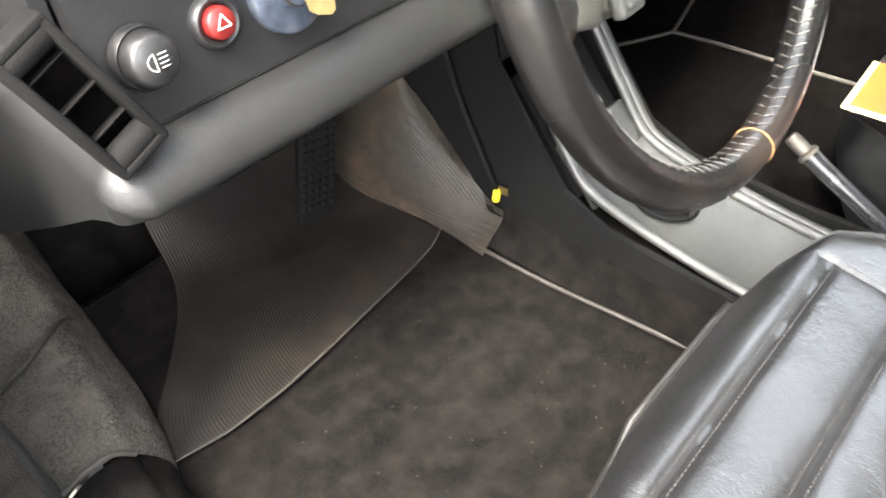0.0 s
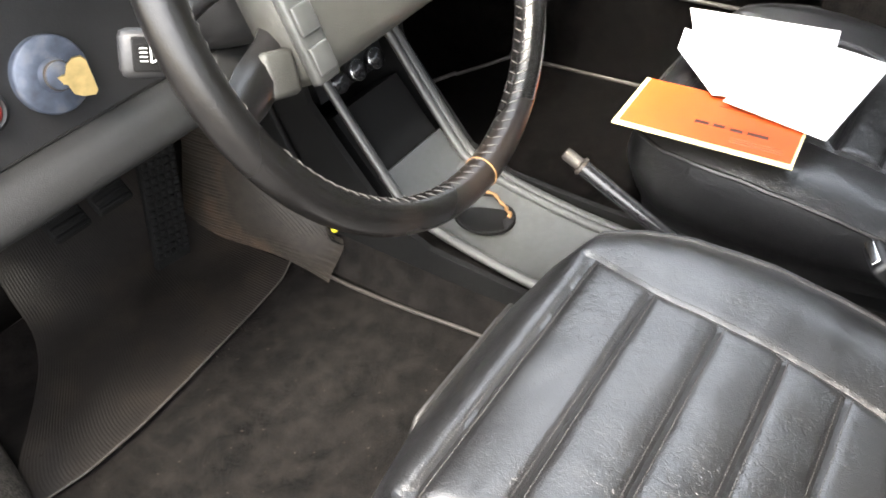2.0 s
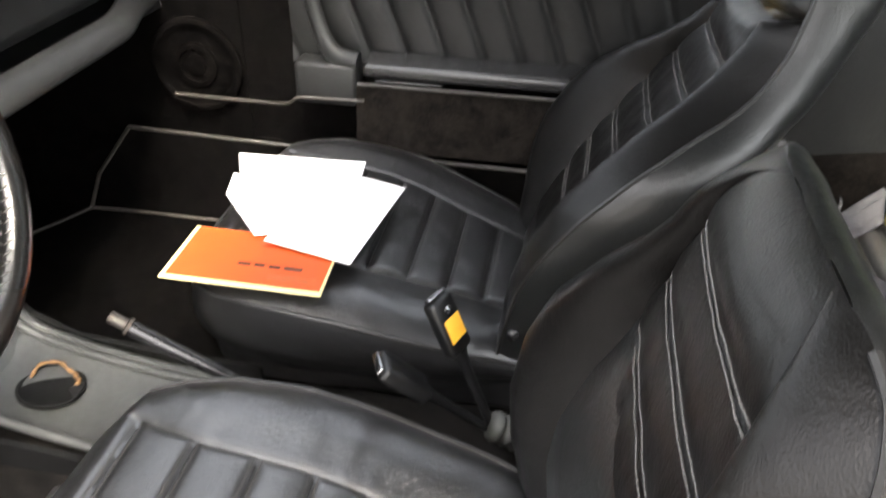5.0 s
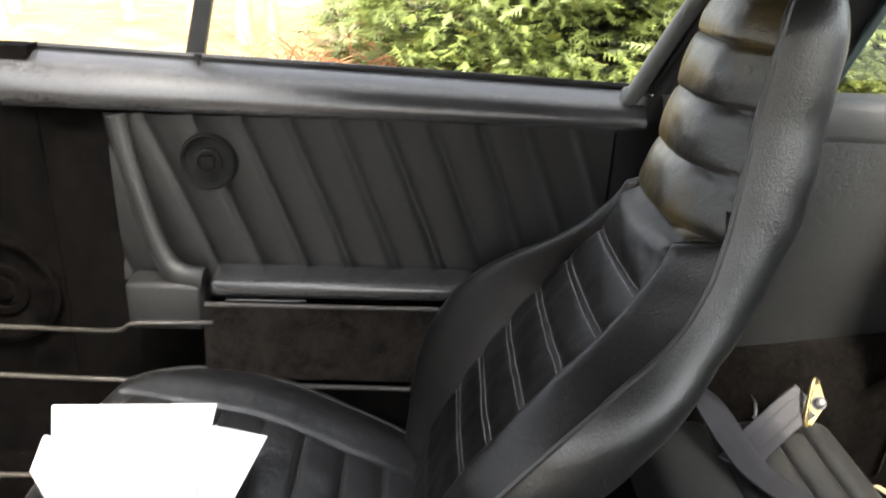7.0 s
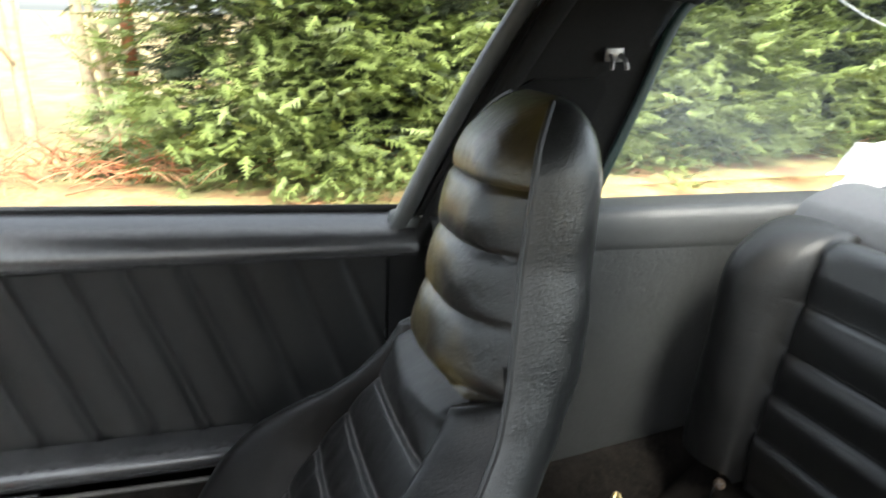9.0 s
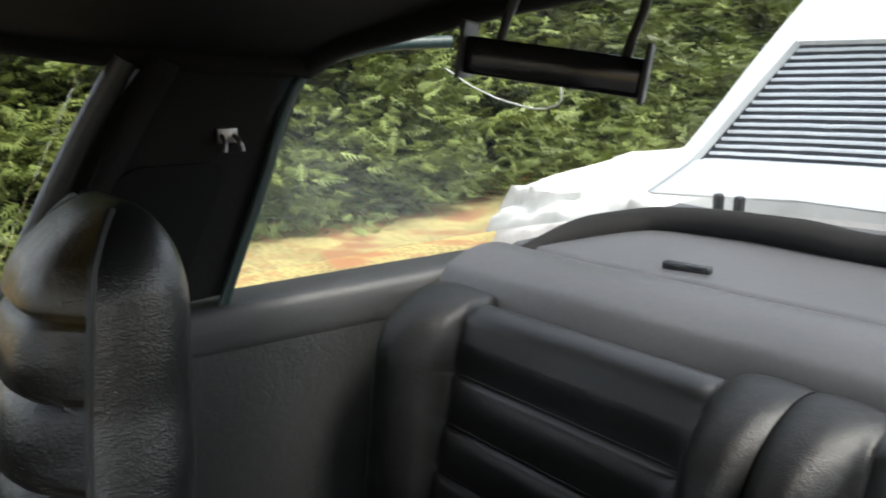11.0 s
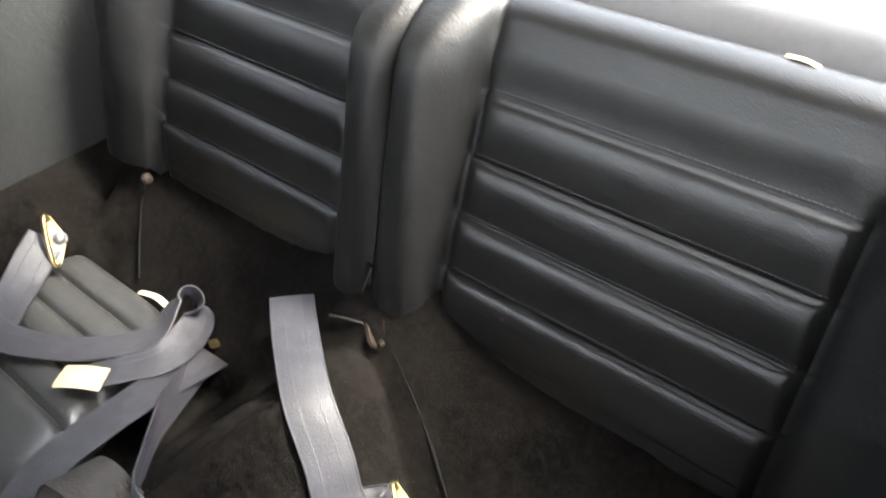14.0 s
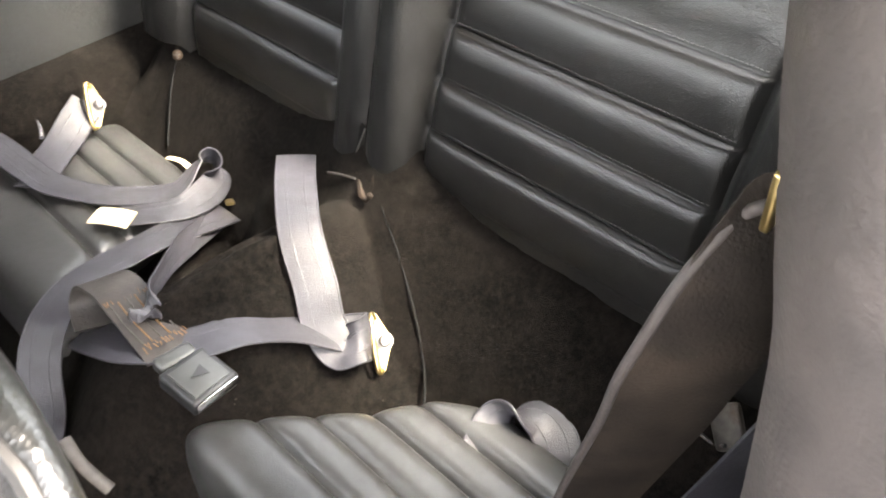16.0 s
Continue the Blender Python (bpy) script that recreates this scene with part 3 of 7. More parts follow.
def build_driver_sill():
    """Curved carpeted sill, kick carpet, rear sill carpet and outer tread plate."""
    ob = thing("sill_left", "worn grey-black carpeted driver's door sill with bound seams", "sill", kind="structure")
    inner = table([-0.35, 0.90, 0.99, 1.05, 1.14, 1.25, 1.32, 1.45], [-0.715, -0.712, -0.704, -0.682, -0.664, -0.650, -0.645, -0.632])

    def strip(name, y0, y1, z, mat, n, rise=0.0):
        bm = bmesh.new()

        def f(u, v):
            y = y0 + (y1 - y0) * v
            xi = inner(y)
            zz = z + rise * ease((y - 1.20) / 0.30)
            w = 0.004 * noise.noise((u * 5, y * 14, 3))
            if u < 0.35:
                t = u / 0.35
                return (xi + 0.030 * (1 - t) + 0.012 * math.sin(math.pi * t) + w, y, 0.25 + (zz - 0.016 - 0.25) * t)
            if u < 0.55:
                a = (u - 0.35) / 0.20 * math.pi / 2
                return (xi - 0.020 * (1 - math.cos(a)) + w, y, zz - 0.016 + 0.016 * math.sin(a))
            t = (u - 0.55) / 0.45
            return (xi - 0.020 + (-0.772 - xi + 0.020) * t, y, zz + 0.006 * math.sin(math.pi * t) - 0.008 * t + w)
        grid(bm, 24, n, f)
        part(name, bm, mat, ob)
    # the two front strips carry the doorway's light in their colour
    strip("sill_carpet", 0.998, 1.215, 0.352, CARPET_LIT, 34)
    strip("kick_carpet", 1.205, 1.45, 0.356, CARPET_LIT, 30, 0.16)
    strip("rear_sill_carpet", -0.35, 1.004, 0.340, CARPET, 70)
    bm = bmesh.new()
    tube(bm, smooth_line([(-0.772, 1.165, 0.354), (-0.745, 1.172, 0.359), (-0.711, 1.185, 0.360), (-0.680, 1.204, 0.360), (-0.655, 1.224, 0.350), (-0.640, 1.24, 0.320)], 24), 0.0032, 7)
    part("edge_binding", bm, EDGING, ob)
    bm = bmesh.new()
    tube(bm, smooth_line([(-0.775, 1.000, 0.350), (-0.745, 1.001, 0.357), (-0.718, 1.000, 0.354), (-0.700, 0.999, 0.335)], 16), 0.0034, 7)
    part("edge_binding", bm, EDGING, ob)
    bm = bmesh.new()
    box(bm, (-0.805, 0.52, 0.338), (0.066, 1.75, 0.020), 0.006)
    part("tread_plate", bm, GREY_TRIM, ob, "scuffed grey tread plate")
    bm = bmesh.new()
    box(bm, (-0.80, 0.52, 0.255), (0.06, 1.75, 0.14), 0.01)
    part("outer_sill", bm, PAINT, ob, "white painted outer sill")
    return ob


build_driver_sill()
build_side_sill(1, "sill_right")


def build_side_carpet():
    ob = thing("side_carpet", "shade-darkened carpet panel with pale bound edges beside the passenger sill", "carpet", kind="structure")
    edge = [(0.605, 1.095, 0.258), (0.612, 1.060, 0.345), (0.618, 0.968, 0.462), (0.618, 0.84, 0.459), (0.620, 0.70, 0.454), (0.624, 0.40, 0.446), (0.626, -0.10, 0.440)]
    bm = bmesh.new()
    slab(bm, [(0.612, 1.080, 0.250), *edge[1:], (0.612, -0.10, 0.250)], (0.012, 0, 0))
    part("panel", bm, SHADED_CARPET, ob, smooth=False)
    for pts in (edge[:3], edge[2:], [(0.48, 1.158, 0.262), (0.54, 1.125, 0.262), (0.605, 1.092, 0.262), (0.611, 0.98, 0.261), (0.611, 0.86, 0.260), (0.611, 0.6, 0.260)]):
        bm = bmesh.new()
        tube(bm, pts, 0.0042, 7)
        part("bound_edge", bm, EDGING, ob)
    return ob


build_side_carpet()


def build_dash():
    ob = thing("dashboard", "black grained vinyl dashboard with padded knee roll", "dashboard", kind="structure")
    bm = bmesh.new()
    front = smooth_line([(0, 0.0, 0.7445), (0, 0.014, 0.7385), (0, 0.027, 0.727), (0, 0.034, 0.714), (0, 0.032, 0.704), (0, 0.021, 0.699)], 18)
    prof = [(0.874, 0.741)] + [(0.866 - p.y, p.z) for p in front] + [(0.90, 0.695), (0.99, 0.687)]
    n = len(prof)

    def roll(u, v):
        y, z = prof[round(u * (n - 1))]
        x = -0.640 + 1.305 * v
        return (x, y + 0.05 * ease((x - 0.45) / 0.2), z)
    grid(bm, n, 60, roll)
    part("knee_roll", bm, DASH, ob)
    bm = bmesh.new()
    slab(bm, [(-0.645, 0.866, 0.7455), (-0.05, 0.874, 0.7455), (-0.05, 0.905, 0.93), (-0.645, 0.895, 0.93)], (0, 0.08, 0))
    part("instrument_panel", bm, PLASTIC, ob)
    bm = bmesh.new()
    box(bm, (0.31, 0.955, 0.84), (0.72, 0.12, 0.19), 0.03)
    part("passenger_fascia", bm, DASH, ob)
    bm = bmesh.new()
    box(bm, (-0.01, 1.06, 0.965), (1.40, 0.46, 0.06), 0.025)
    part("dash_top", bm, DASH, ob)
    bm = bmesh.new()
    sill = table([0.84, 0.90, 0.988, 1.20], [0.708, 0.682, 0.630, 0.51])

    def end(u, v):
        """The roll turned round the corner into a bevelled side that falls away forwards."""
        k = u * 39
        turn = ease((k - 4) / 11) * math.pi / 2
        y = 0.866 + 0.334 * max(0.0, (k - 15) / 24) ** 1.3
        x = -0.640 - 0.0125 * min(k / 4, 1.0)
        zt = 0.7445 + 0.10 * (y - 0.866)
        side = smooth_line([(0, 0.0, zt), (0, 0.011, zt - 0.005), (0, 0.0185, zt - 0.013), (0, 0.0205, zt - 0.022), (0, 0.0205, 0.5 * (zt + sill(y))), (0, 0.0190, sill(y))], 18)
        p = front[round(v * 17)].lerp(side[round(v * 17)], turn / (math.pi / 2))
        return Vector((x - p.y * math.sin(turn), y - p.y * math.cos(turn), p.z))
    grid(bm, 40, 18, end)
    part("end_cap", bm, DASH, ob, "flared dash end")
    bm = bmesh.new()
    slab(bm, [(-0.658, 0.885, 0.735), (-0.658, 1.20, 0.765), (-0.658, 1.20, 0.95), (-0.658, 0.90, 0.95)], (0.01, 0, 0))
    part("end_plate", bm, PLASTIC, ob)
    bm = bmesh.new()
    tube(bm, [(-0.6525 + 0.60 * k / 10, 0.8645 + 0.0072 * k / 10, 0.7455) for k in range(11)], 0.0014, 5)
    part("panel_gap", bm, SPEAKER, ob)
    bm = bmesh.new()
    slab(bm, [(-0.79, 0.92, 0.25), (-0.79, 1.40, 0.25), (-0.79, 1.40, 0.95), (-0.79, 0.92, 0.95)], (-0.03, 0, 0))
    part("kick_panel", bm, CARPET, ob)
    bm = bmesh.new()
    slab(bm, [(0.715, 0.74, 0.25), (0.715, 1.40, 0.25), (0.715, 1.40, 0.98), (0.715, 0.74, 0.98)], (0.05, 0, 0))
    part("kick_panel", bm, SHADED_CARPET, ob)
    bm = bmesh.new()
    slab(bm, [(-0.63, 0.895, 0.69), (0.70, 0.895, 0.69), (0.70, 1.40, 0.69), (-0.63, 1.40, 0.69)], (0, 0, 0.015))
    part("underside", bm, PLASTIC, ob)
    bm = bmesh.new()
    slab(bm, [(-0.74, 1.40, 0.20), (0.74, 1.40, 0.20), (0.74, 1.40, 1.0), (-0.74, 1.40, 1.0)], (0, 0.05, 0))
    part("bulkhead", bm, CARPET, ob)
    return ob


build_dash()


def build_vent():
    ob = thing("air_vent", "black slatted dashboard air vent", "air vent")
    q = Matrix.Translation((-0.664, 0.858, 0.790)) @ Euler((radians(-8), radians(-24), 0)).to_matrix().to_4x4()

    def add(name, c, s, bev, mat, rx=0.0):
        bm = bmesh.new()
        box(bm, c, s, bev, Euler((rx, 0, 0)).to_matrix())
        bm.transform(q)
        part(name, bm, mat, ob)
    add("frame", (-0.017, -0.004, 0), (0.007, 0.022, 0.100), 0.002, SPEAKER)
    add("frame", (0.017, -0.004, 0), (0.007, 0.022, 0.100), 0.002, SPEAKER)
    add("frame", (0, -0.004, 0.048), (0.04, 0.022, 0.007), 0.002, SPEAKER)
    add("frame", (0, -0.004, -0.048), (0.04, 0.022, 0.007), 0.002, SPEAKER)
    # backing coloured near black for the shade inside the vent
    add("backing", (0, 0.012, 0), (0.034, 0.004, 0.096), 0.001, SHADED_CARPET)
    for k in range(3):
        add("slat", (0, 0.000, -0.024 + 0.024 * k), (0.028, 0.016, 0.0016), 0.0006, SPEAKER, -0.25)
    for z in (-0.041, 0.041):
        bm = bmesh.new()
        lathe(bm, [(0.0, -0.015), (0.0085, -0.015), (0.0095, -0.013), (0.0095, 0.013), (0.0085, 0.015), (0.0, 0.015)], (0, -0.006, z), (1, 0, 0), 20)
        bm.transform(q)
        part("roller", bm, SPEAKER, ob, "dark rounded vent roller")
    return ob


build_vent()


FACE = Euler((radians(80), 0, 0)).to_matrix().to_4x4()


def build_switches():
    ob = thing("headlamp_switch", "round black headlamp knob with white beam symbol", "switch")
    ax = (0, -0.985, 0.17)
    bm = bmesh.new()
    lathe(bm, [(0.0180, 0), (0.0180, 0.010), (0.0168, 0.016), (0.0142, 0.019), (0.0, 0.0195)], (-0.614, 0.866, 0.792), ax, 40)
    part("knob", bm, PLASTIC, ob)
    bm = bmesh.new()
    lathe(bm, [(0.0208, -0.004), (0.0208, 0.004), (0.0195, 0.006), (0.0178, 0.004)], (-0.614, 0.866, 0.792), ax, 40)
    part("bezel", bm, PLASTIC, ob)
    m = Matrix.Translation((-0.614, 0.8462, 0.7952)) @ FACE @ Matrix.Scale(0.60, 4)
    bm = bmesh.new()
    arc = [(-0.002 - 0.010 * math.cos(a), 0.0090 * math.sin(a), 0) for a in np.linspace(-1.45, 1.45, 12)]
    tube(bm, [*arc], 0.0006, 5)
    tube(bm, [arc[0], arc[-1]], 0.0006, 5)
    for k in range(4):
        tube(bm, [(0.001, 0.007 - 0.0047 * k, 0), (0.011, 0.007 - 0.0047 * k, 0)], 0.0005, 5)
    bm.transform(m)
    part("beam_symbol", bm, WHITE_MARK, ob)
    ob = thing("hazard_switch", "red hazard button with white triangle in dark bezel", "switch")
    c = (-0.556, 0.872, 0.7915)
    bm = bmesh.new()
    lathe(bm, [(0.0185, -0.004), (0.0185, 0.004), (0.0155, 0.006), (0.0122, 0.004), (0.0122, 0.0)], c, ax, 36)
    part("bezel", bm, PLASTIC, ob)
    bm = bmesh.new()
    lathe(bm, [(0.0112, 0), (0.0112, 0.009), (0.0095, 0.011), (0.0, 0.0115)], c, ax, 32)
    part("button", bm, RED, ob)
    bm = bmesh.new()
    tri = [(0.006 * math.cos(a), 0.006 * math.sin(a), 0) for a in (math.pi / 2, math.pi * 7 / 6, math.pi * 11 / 6)]
    for i in range(3):
        tube(bm, [tri[i], tri[(i + 1) % 3]], 0.0006, 5)
    bm.transform(Matrix.Translation((-0.556, 0.8602, 0.7938)) @ FACE)
    part("triangle", bm, WHITE_MARK, ob)
    ob = thing("ignition_lock", "scratched blue-grey ignition plate with brass key inserted", "ignition")
    c = (-0.494, 0.874, 0.7935)
    bm = bmesh.new()
    lathe(bm, [(0.0322, -0.002), (0.0322, 0.006), (0.0305, 0.008), (0.014, 0.009), (0.013, 0.012), (0.011, 0.018), (0.006, 0.019)], c, ax, 44)
    part("plate", bm, BLUE_METAL, ob)
    bm = bmesh.new()
    lathe(bm, [(0.0125, 0.009), (0.0125, 0.016), (0.009, 0.018)], c, ax, 24)
    part("barrel", bm, DULL_STEEL, ob)
    bm = bmesh.new()
    outline = [(-0.004, -0.003), (0.003, -0.004), (0.006, -0.013), (0.012, -0.016), (0.022, -0.016), (0.0245, -0.012), (0.0215, 0.015), (0.018, 0.019), (0.011, 0.018), (0.006, 0.013), (0.003, 0.004), (-0.004, 0.003)]
    wide, tall = Vector((0.80, -0.58, -0.10)), Vector((0.05, -0.12, 0.99))
    face = wide.cross(tall).normalized()
    slab(bm, [Vector((c[0], c[1] - 0.018, c[2])) + wide * x + tall * y for x, y in outline], face * 0.0026)
    part("key", bm, BRASS, ob, "brass key")
    return ob


build_switches()

# ---- steering wheel ----
WHEEL_C, WHEEL_T, WHEEL_R = Vector((-0.3032, 0.6643, 0.8606)), 0.350, 0.2105
WHEEL_M = Matrix.Translation(WHEEL_C) @ Matrix.Rotation(0.048, 4, "Z") @ Euler((math.pi / 2 - WHEEL_T, 0, 0)).to_matrix().to_4x4()


def build_wheel():
    """Leather-wrapped rim with laced inner seam, pad and spokes; built flat, z towards the driver."""
    ob = thing("steering_wheel", "black leather-wrapped steering wheel with white laced stitching", "steering wheel")
    bm = bmesh.new()
    ring = [(WHEEL_R * math.cos(a), WHEEL_R * math.sin(a), 0) for a in np.linspace(0, 2 * math.pi, 121)[:-1]]
    tube(bm, ring, 0.0157, 18, closed=True)
    bm.transform(WHEEL_M)
    part("rim", bm, RIM_LEATHER, ob, "worn shiny leather rim wrap")
    bm = bmesh.new()
    for k in range(110):
        if k % 55 in (4, 5, 6):
            continue
        a = 2 * math.pi * k / 110
        for s in (-1, 1):
            pts = []
            for q in (0.12, 0.6, 1.0):
                ph = math.radians(188 + s * 34 * q)
                rr = WHEEL_R + 0.0159 * math.cos(ph)
                aa = a + 0.030 * q
                pts.append((rr * math.cos(aa), rr * math.sin(aa), -0.0159 * math.sin(ph)))
            tube(bm, pts, [0.0003, 0.0007, 0.0004], 5)
    bm.transform(WHEEL_M)
    part("lacing", bm, STITCH, ob, "pale laced stitching")["kind"] = "stuff"
    bm = bmesh.new()
    a = -math.pi / 2 + 0.05
    tube(bm, [((WHEEL_R + 0.0160 * math.cos(p)) * math.cos(a), (WHEEL_R + 0.0160 * math.cos(p)) * math.sin(a), 0.0160 * math.sin(p)) for p in np.linspace(0, 2 * math.pi, 20)[:-1]], 0.0008, 5, closed=True)
    bm.transform(WHEEL_M)
    part("joint_seam", bm, CORD, ob, "tan worn joint seam")
    bm = bmesh.new()
    box(bm, (0.0, -0.003, -0.035), (0.236, 0.122, 0.05), 0.02, None, 3)
    bm.transform(WHEEL_M)
    part("horn_pad", bm, PAD, ob, "dull grey-black horn pad")
    for s in (-1, 1):
        bm = bmesh.new()
        tube(bm, smooth_line([(s * 0.09, -0.025, -0.045), (s * 0.145, -0.035, -0.025), (s * 0.199, -0.045, -0.004)], 10), [0.022] * 3 + [0.019] * 4 + [0.017] * 3, 10, flat=0.5)
        bm.transform(WHEEL_M)
        part("spoke", bm, RIM_LEATHER, ob)
    for s in (-1, 1):
        bm = bmesh.new()
        box(bm, (s * 0.134, -0.040, -0.026), (0.030, 0.034, 0.024), 0.005, Euler((0, 0, s * 0.25)).to_matrix())
        bm.transform(WHEEL_M)
        part("spoke_cover", bm, PAD, ob, "grey spoke cover")
        bm = bmesh.new()
        box(bm, (s * 0.103, -0.012, -0.010), (0.026, 0.098, 0.010), 0.003)
        for k in range(3):
            box(bm, (s * 0.103, -0.044 + 0.030 * k, -0.004), (0.020, 0.022, 0.004), 0.0015)
        bm.transform(WHEEL_M)
        part("ribbed_strip", bm, GREY_TRIM, ob, "ribbed trim strip")
    bm = bmesh.new()
    lathe(bm, [(0.045, 0), (0.045, 0.12), (0.04, 0.30)], WHEEL_M @ Vector((0, 0, -0.06)), WHEEL_M.to_3x3() @ Vector((0, 0, -1)), 28)
    part("column_shroud", bm, PLASTIC, ob)
    st = thing("light_stalk", "black light stalk with white beam symbol", "control stalk")
    bm = bmesh.new()
    tube(bm, smooth_line([(-0.35, 0.80, 0.83), (-0.43, 0.755, 0.845), (-0.500, 0.712, 0.855)], 8), [0.008, 0.008, 0.008, 0.009, 0.010, 0.011, 0.012, 0.012], 10)
    part("arm", bm, PLASTIC, st)
    look_m = Matrix.Translation((-0.512, 0.697, 0.858)) @ Euler((radians(72), radians(14), radians(-34))).to_matrix().to_4x4()
    bm = bmesh.new()
    box(bm, (0.002, 0, -0.008), (0.038, 0.032, 0.018), 0.006)
    bm.transform(look_m)
    part("paddle", bm, PLASTIC, st)
    bm = bmesh.new()
    box(bm, (0.004, 0, 0.0005), (0.026, 0.022, 0.004), 0.0015)
    bm.transform(look_m)
    part("face_plate", bm, SPEAKER, st)
    bm = bmesh.new()
    for k in range(4):
        tube(bm, [(-0.0045, 0.004 - 0.0027 * k, 0.0031), (0.0003, 0.004 - 0.0027 * k, 0.0031)], 0.0005, 5)
    arc = [(0.002 + 0.0048 * math.cos(a), 0.0050 * math.sin(a), 0.0031) for a in np.linspace(-1.5, 1.5, 9)]
    tube(bm, arc, 0.0007, 5)
    tube(bm, [arc[0], arc[-1]], 0.0007, 5)
    bm.transform(look_m)
    part("beam_symbol", bm, WHITE_MARK, st)
    return ob


build_wheel()


# ---- front seats ----
CUSH_W = table([0.02, 0.07, 0.14, 0.25, 0.36, 0.45, 0.51, 0.55, 0.575, 0.59], [0.20, 0.215, 0.237, 0.261, 0.275, 0.273, 0.259, 0.233, 0.187, 0.11])
CUSH_P = table([0.0, 0.07, 0.13, 0.19, 0.25, 0.31, 0.375, 0.455, 0.533], [0.10, 0.105, 0.112, 0.122, 0.135, 0.146, 0.152, 0.160, 0.180])
CUSH_DROP = table([0.0, 0.1, 0.2, 0.28, 0.34, 0.40, 0.45], [0.125, 0.090, 0.055, 0.028, 0.013, 0.004, 0.0])
SEAMS = (0.07, 0.13, 0.19, 0.25, 0.312, 0.378, 0.455, 0.533)
ZS = [0.36, 0.46, 0.53, 0.585, 0.65, 0.70, 0.735, 0.752, 0.77, 0.80, 0.843, 0.89, 0.94, 1.00, 1.064, 1.11, 1.15]
# centre of the front, half width to the piping, half width of the pleated panel, piping, back, fullness of the bolster
BACK_C = table(ZS, [0.085, 0.055, 0.018, -0.012, -0.055, -0.090, -0.113, -0.124, -0.136, -0.155, -0.178, -0.190, -0.202, -0.213, -0.226, -0.240, -0.262])
BACK_W = table(ZS, [0.205, 0.230, 0.248, 0.255, 0.252, 0.238, 0.212, 0.192, 0.178, 0.160, 0.143, 0.130, 0.119, 0.106, 0.100, 0.094, 0.088])
PANEL_S = table(ZS[:11], [0.130, 0.140, 0.145, 0.147, 0.148, 0.145, 0.138, 0.132, 0.124, 0.111, 0.100])
BACK_E = table(ZS, [0.098, 0.085, 0.072, 0.048, 0.002, -0.050, -0.102, -0.132, -0.162, -0.194, -0.219, -0.232, -0.240, -0.248, -0.257, -0.264, -0.275])
BACK_B = table(ZS, [0.020, -0.030, -0.060, -0.095, -0.172, -0.214, -0.240, -0.253, -0.267, -0.286, -0.306, -0.326, -0.335, -0.340, -0.344, -0.346, -0.346])
BACK_P = table(ZS, [0.010, 0.020, 0.036, 0.046, 0.056, 0.058, 0.056, 0.053, 0.048, 0.038, 0.024, 0.008, 0.002, 0.001, 0.0, 0.0, 0.0])
PLEATS = (0.530, 0.586, 0.641, 0.697, 0.751, 0.806)
HEAD_PLEATS = (0.943, 1.008, 1.070)
NECK = 0.872


def BACK_S(z):
    """The headrest's pad reaches out to its piping; the panel below is set between bolsters."""
    return BACK_W(z) - 0.005 if z > NECK else PANEL_S(z)


def cushion_top(x, y, sag=1.0):
    w, p = CUSH_W(y), CUSH_P(y)
    a = abs(x)
    z = 0.484 + 0.007 * ease((a - p) / 0.06) - 0.020 * max(0.0, (a / w - 0.74) / 0.26) ** 2.4
    z -= 0.038 * ease((y - 0.540) / 0.065) ** 1.5 + sag * CUSH_DROP(y)
    if a < p and y < 0.533:
        k = min((abs(y - s) for s in SEAMS))
        fade = ease((p - a) / 0.012)
        z -= 0.006 * groove(k, 0.0035) * fade
        z += 0.0034 * math.sin(math.pi / 2 * min(k / 0.03, 1.0)) * fade
    z -= 0.0035 * groove(a - p, 0.0045) * (y < 0.545)
    z -= 0.006 * groove(y - 0.533, 0.006) * (a < p)
    z += 0.0014 * noise.noise((x * 26, y * 22, 2.0)) + 0.0005 * noise.noise((x * 70, y * 70, 5.0))
    return z


def back_front(x, z):
    c, w, s, e, b = BACK_C(z), BACK_W(z), BACK_S(z), BACK_E(z), BACK_P(z)
    a = abs(x)
    if a <= s:
        if z > NECK:  # puffed headrest rolls, creased right across
            k = min(abs(z - q) for q in (NECK, *HEAD_PLEATS, 1.150))
            y = e + (c + 0.004 - e) * (1 - (a / s) ** 3.0) - 0.016 * groove(z - NECK, 0.010)
            y += 0.0065 * math.sin(math.pi / 2 * min(k / 0.032, 1.0)) ** 0.7 * (1 - (a / s) ** 4) - 0.004 * groove(k, 0.0025)
        else:
            k = min(abs(z - q) for q in PLEATS)
            y = c + 0.004 * (1 - (a / s) ** 2)
            y += 0.0045 * math.sin(math.pi / 2 * min(k / 0.028, 1.0)) - 0.0045 * groove(k, 0.0032)
            # the panel swells into a rounded top under the headrest
            y += 0.012 * groove(z - 0.842, 0.022) * (1 - (a / s) ** 2) - 0.020 * ease((z - 0.856) / 0.016)
    else:
        t = min((a - s) / max(w - s, 1e-4), 1.0)
        y = e if z > NECK else c + (e - c) * t + b * math.sin(math.pi * t) ** 0.85
    y -= 0.005 * groove(a - s, 0.004) * (z < 0.90)
    return y + 0.0014 * noise.noise((x * 30, z * 30, 7.0)) + 0.0006 * noise.noise((x * 90, z * 60, 3.0))


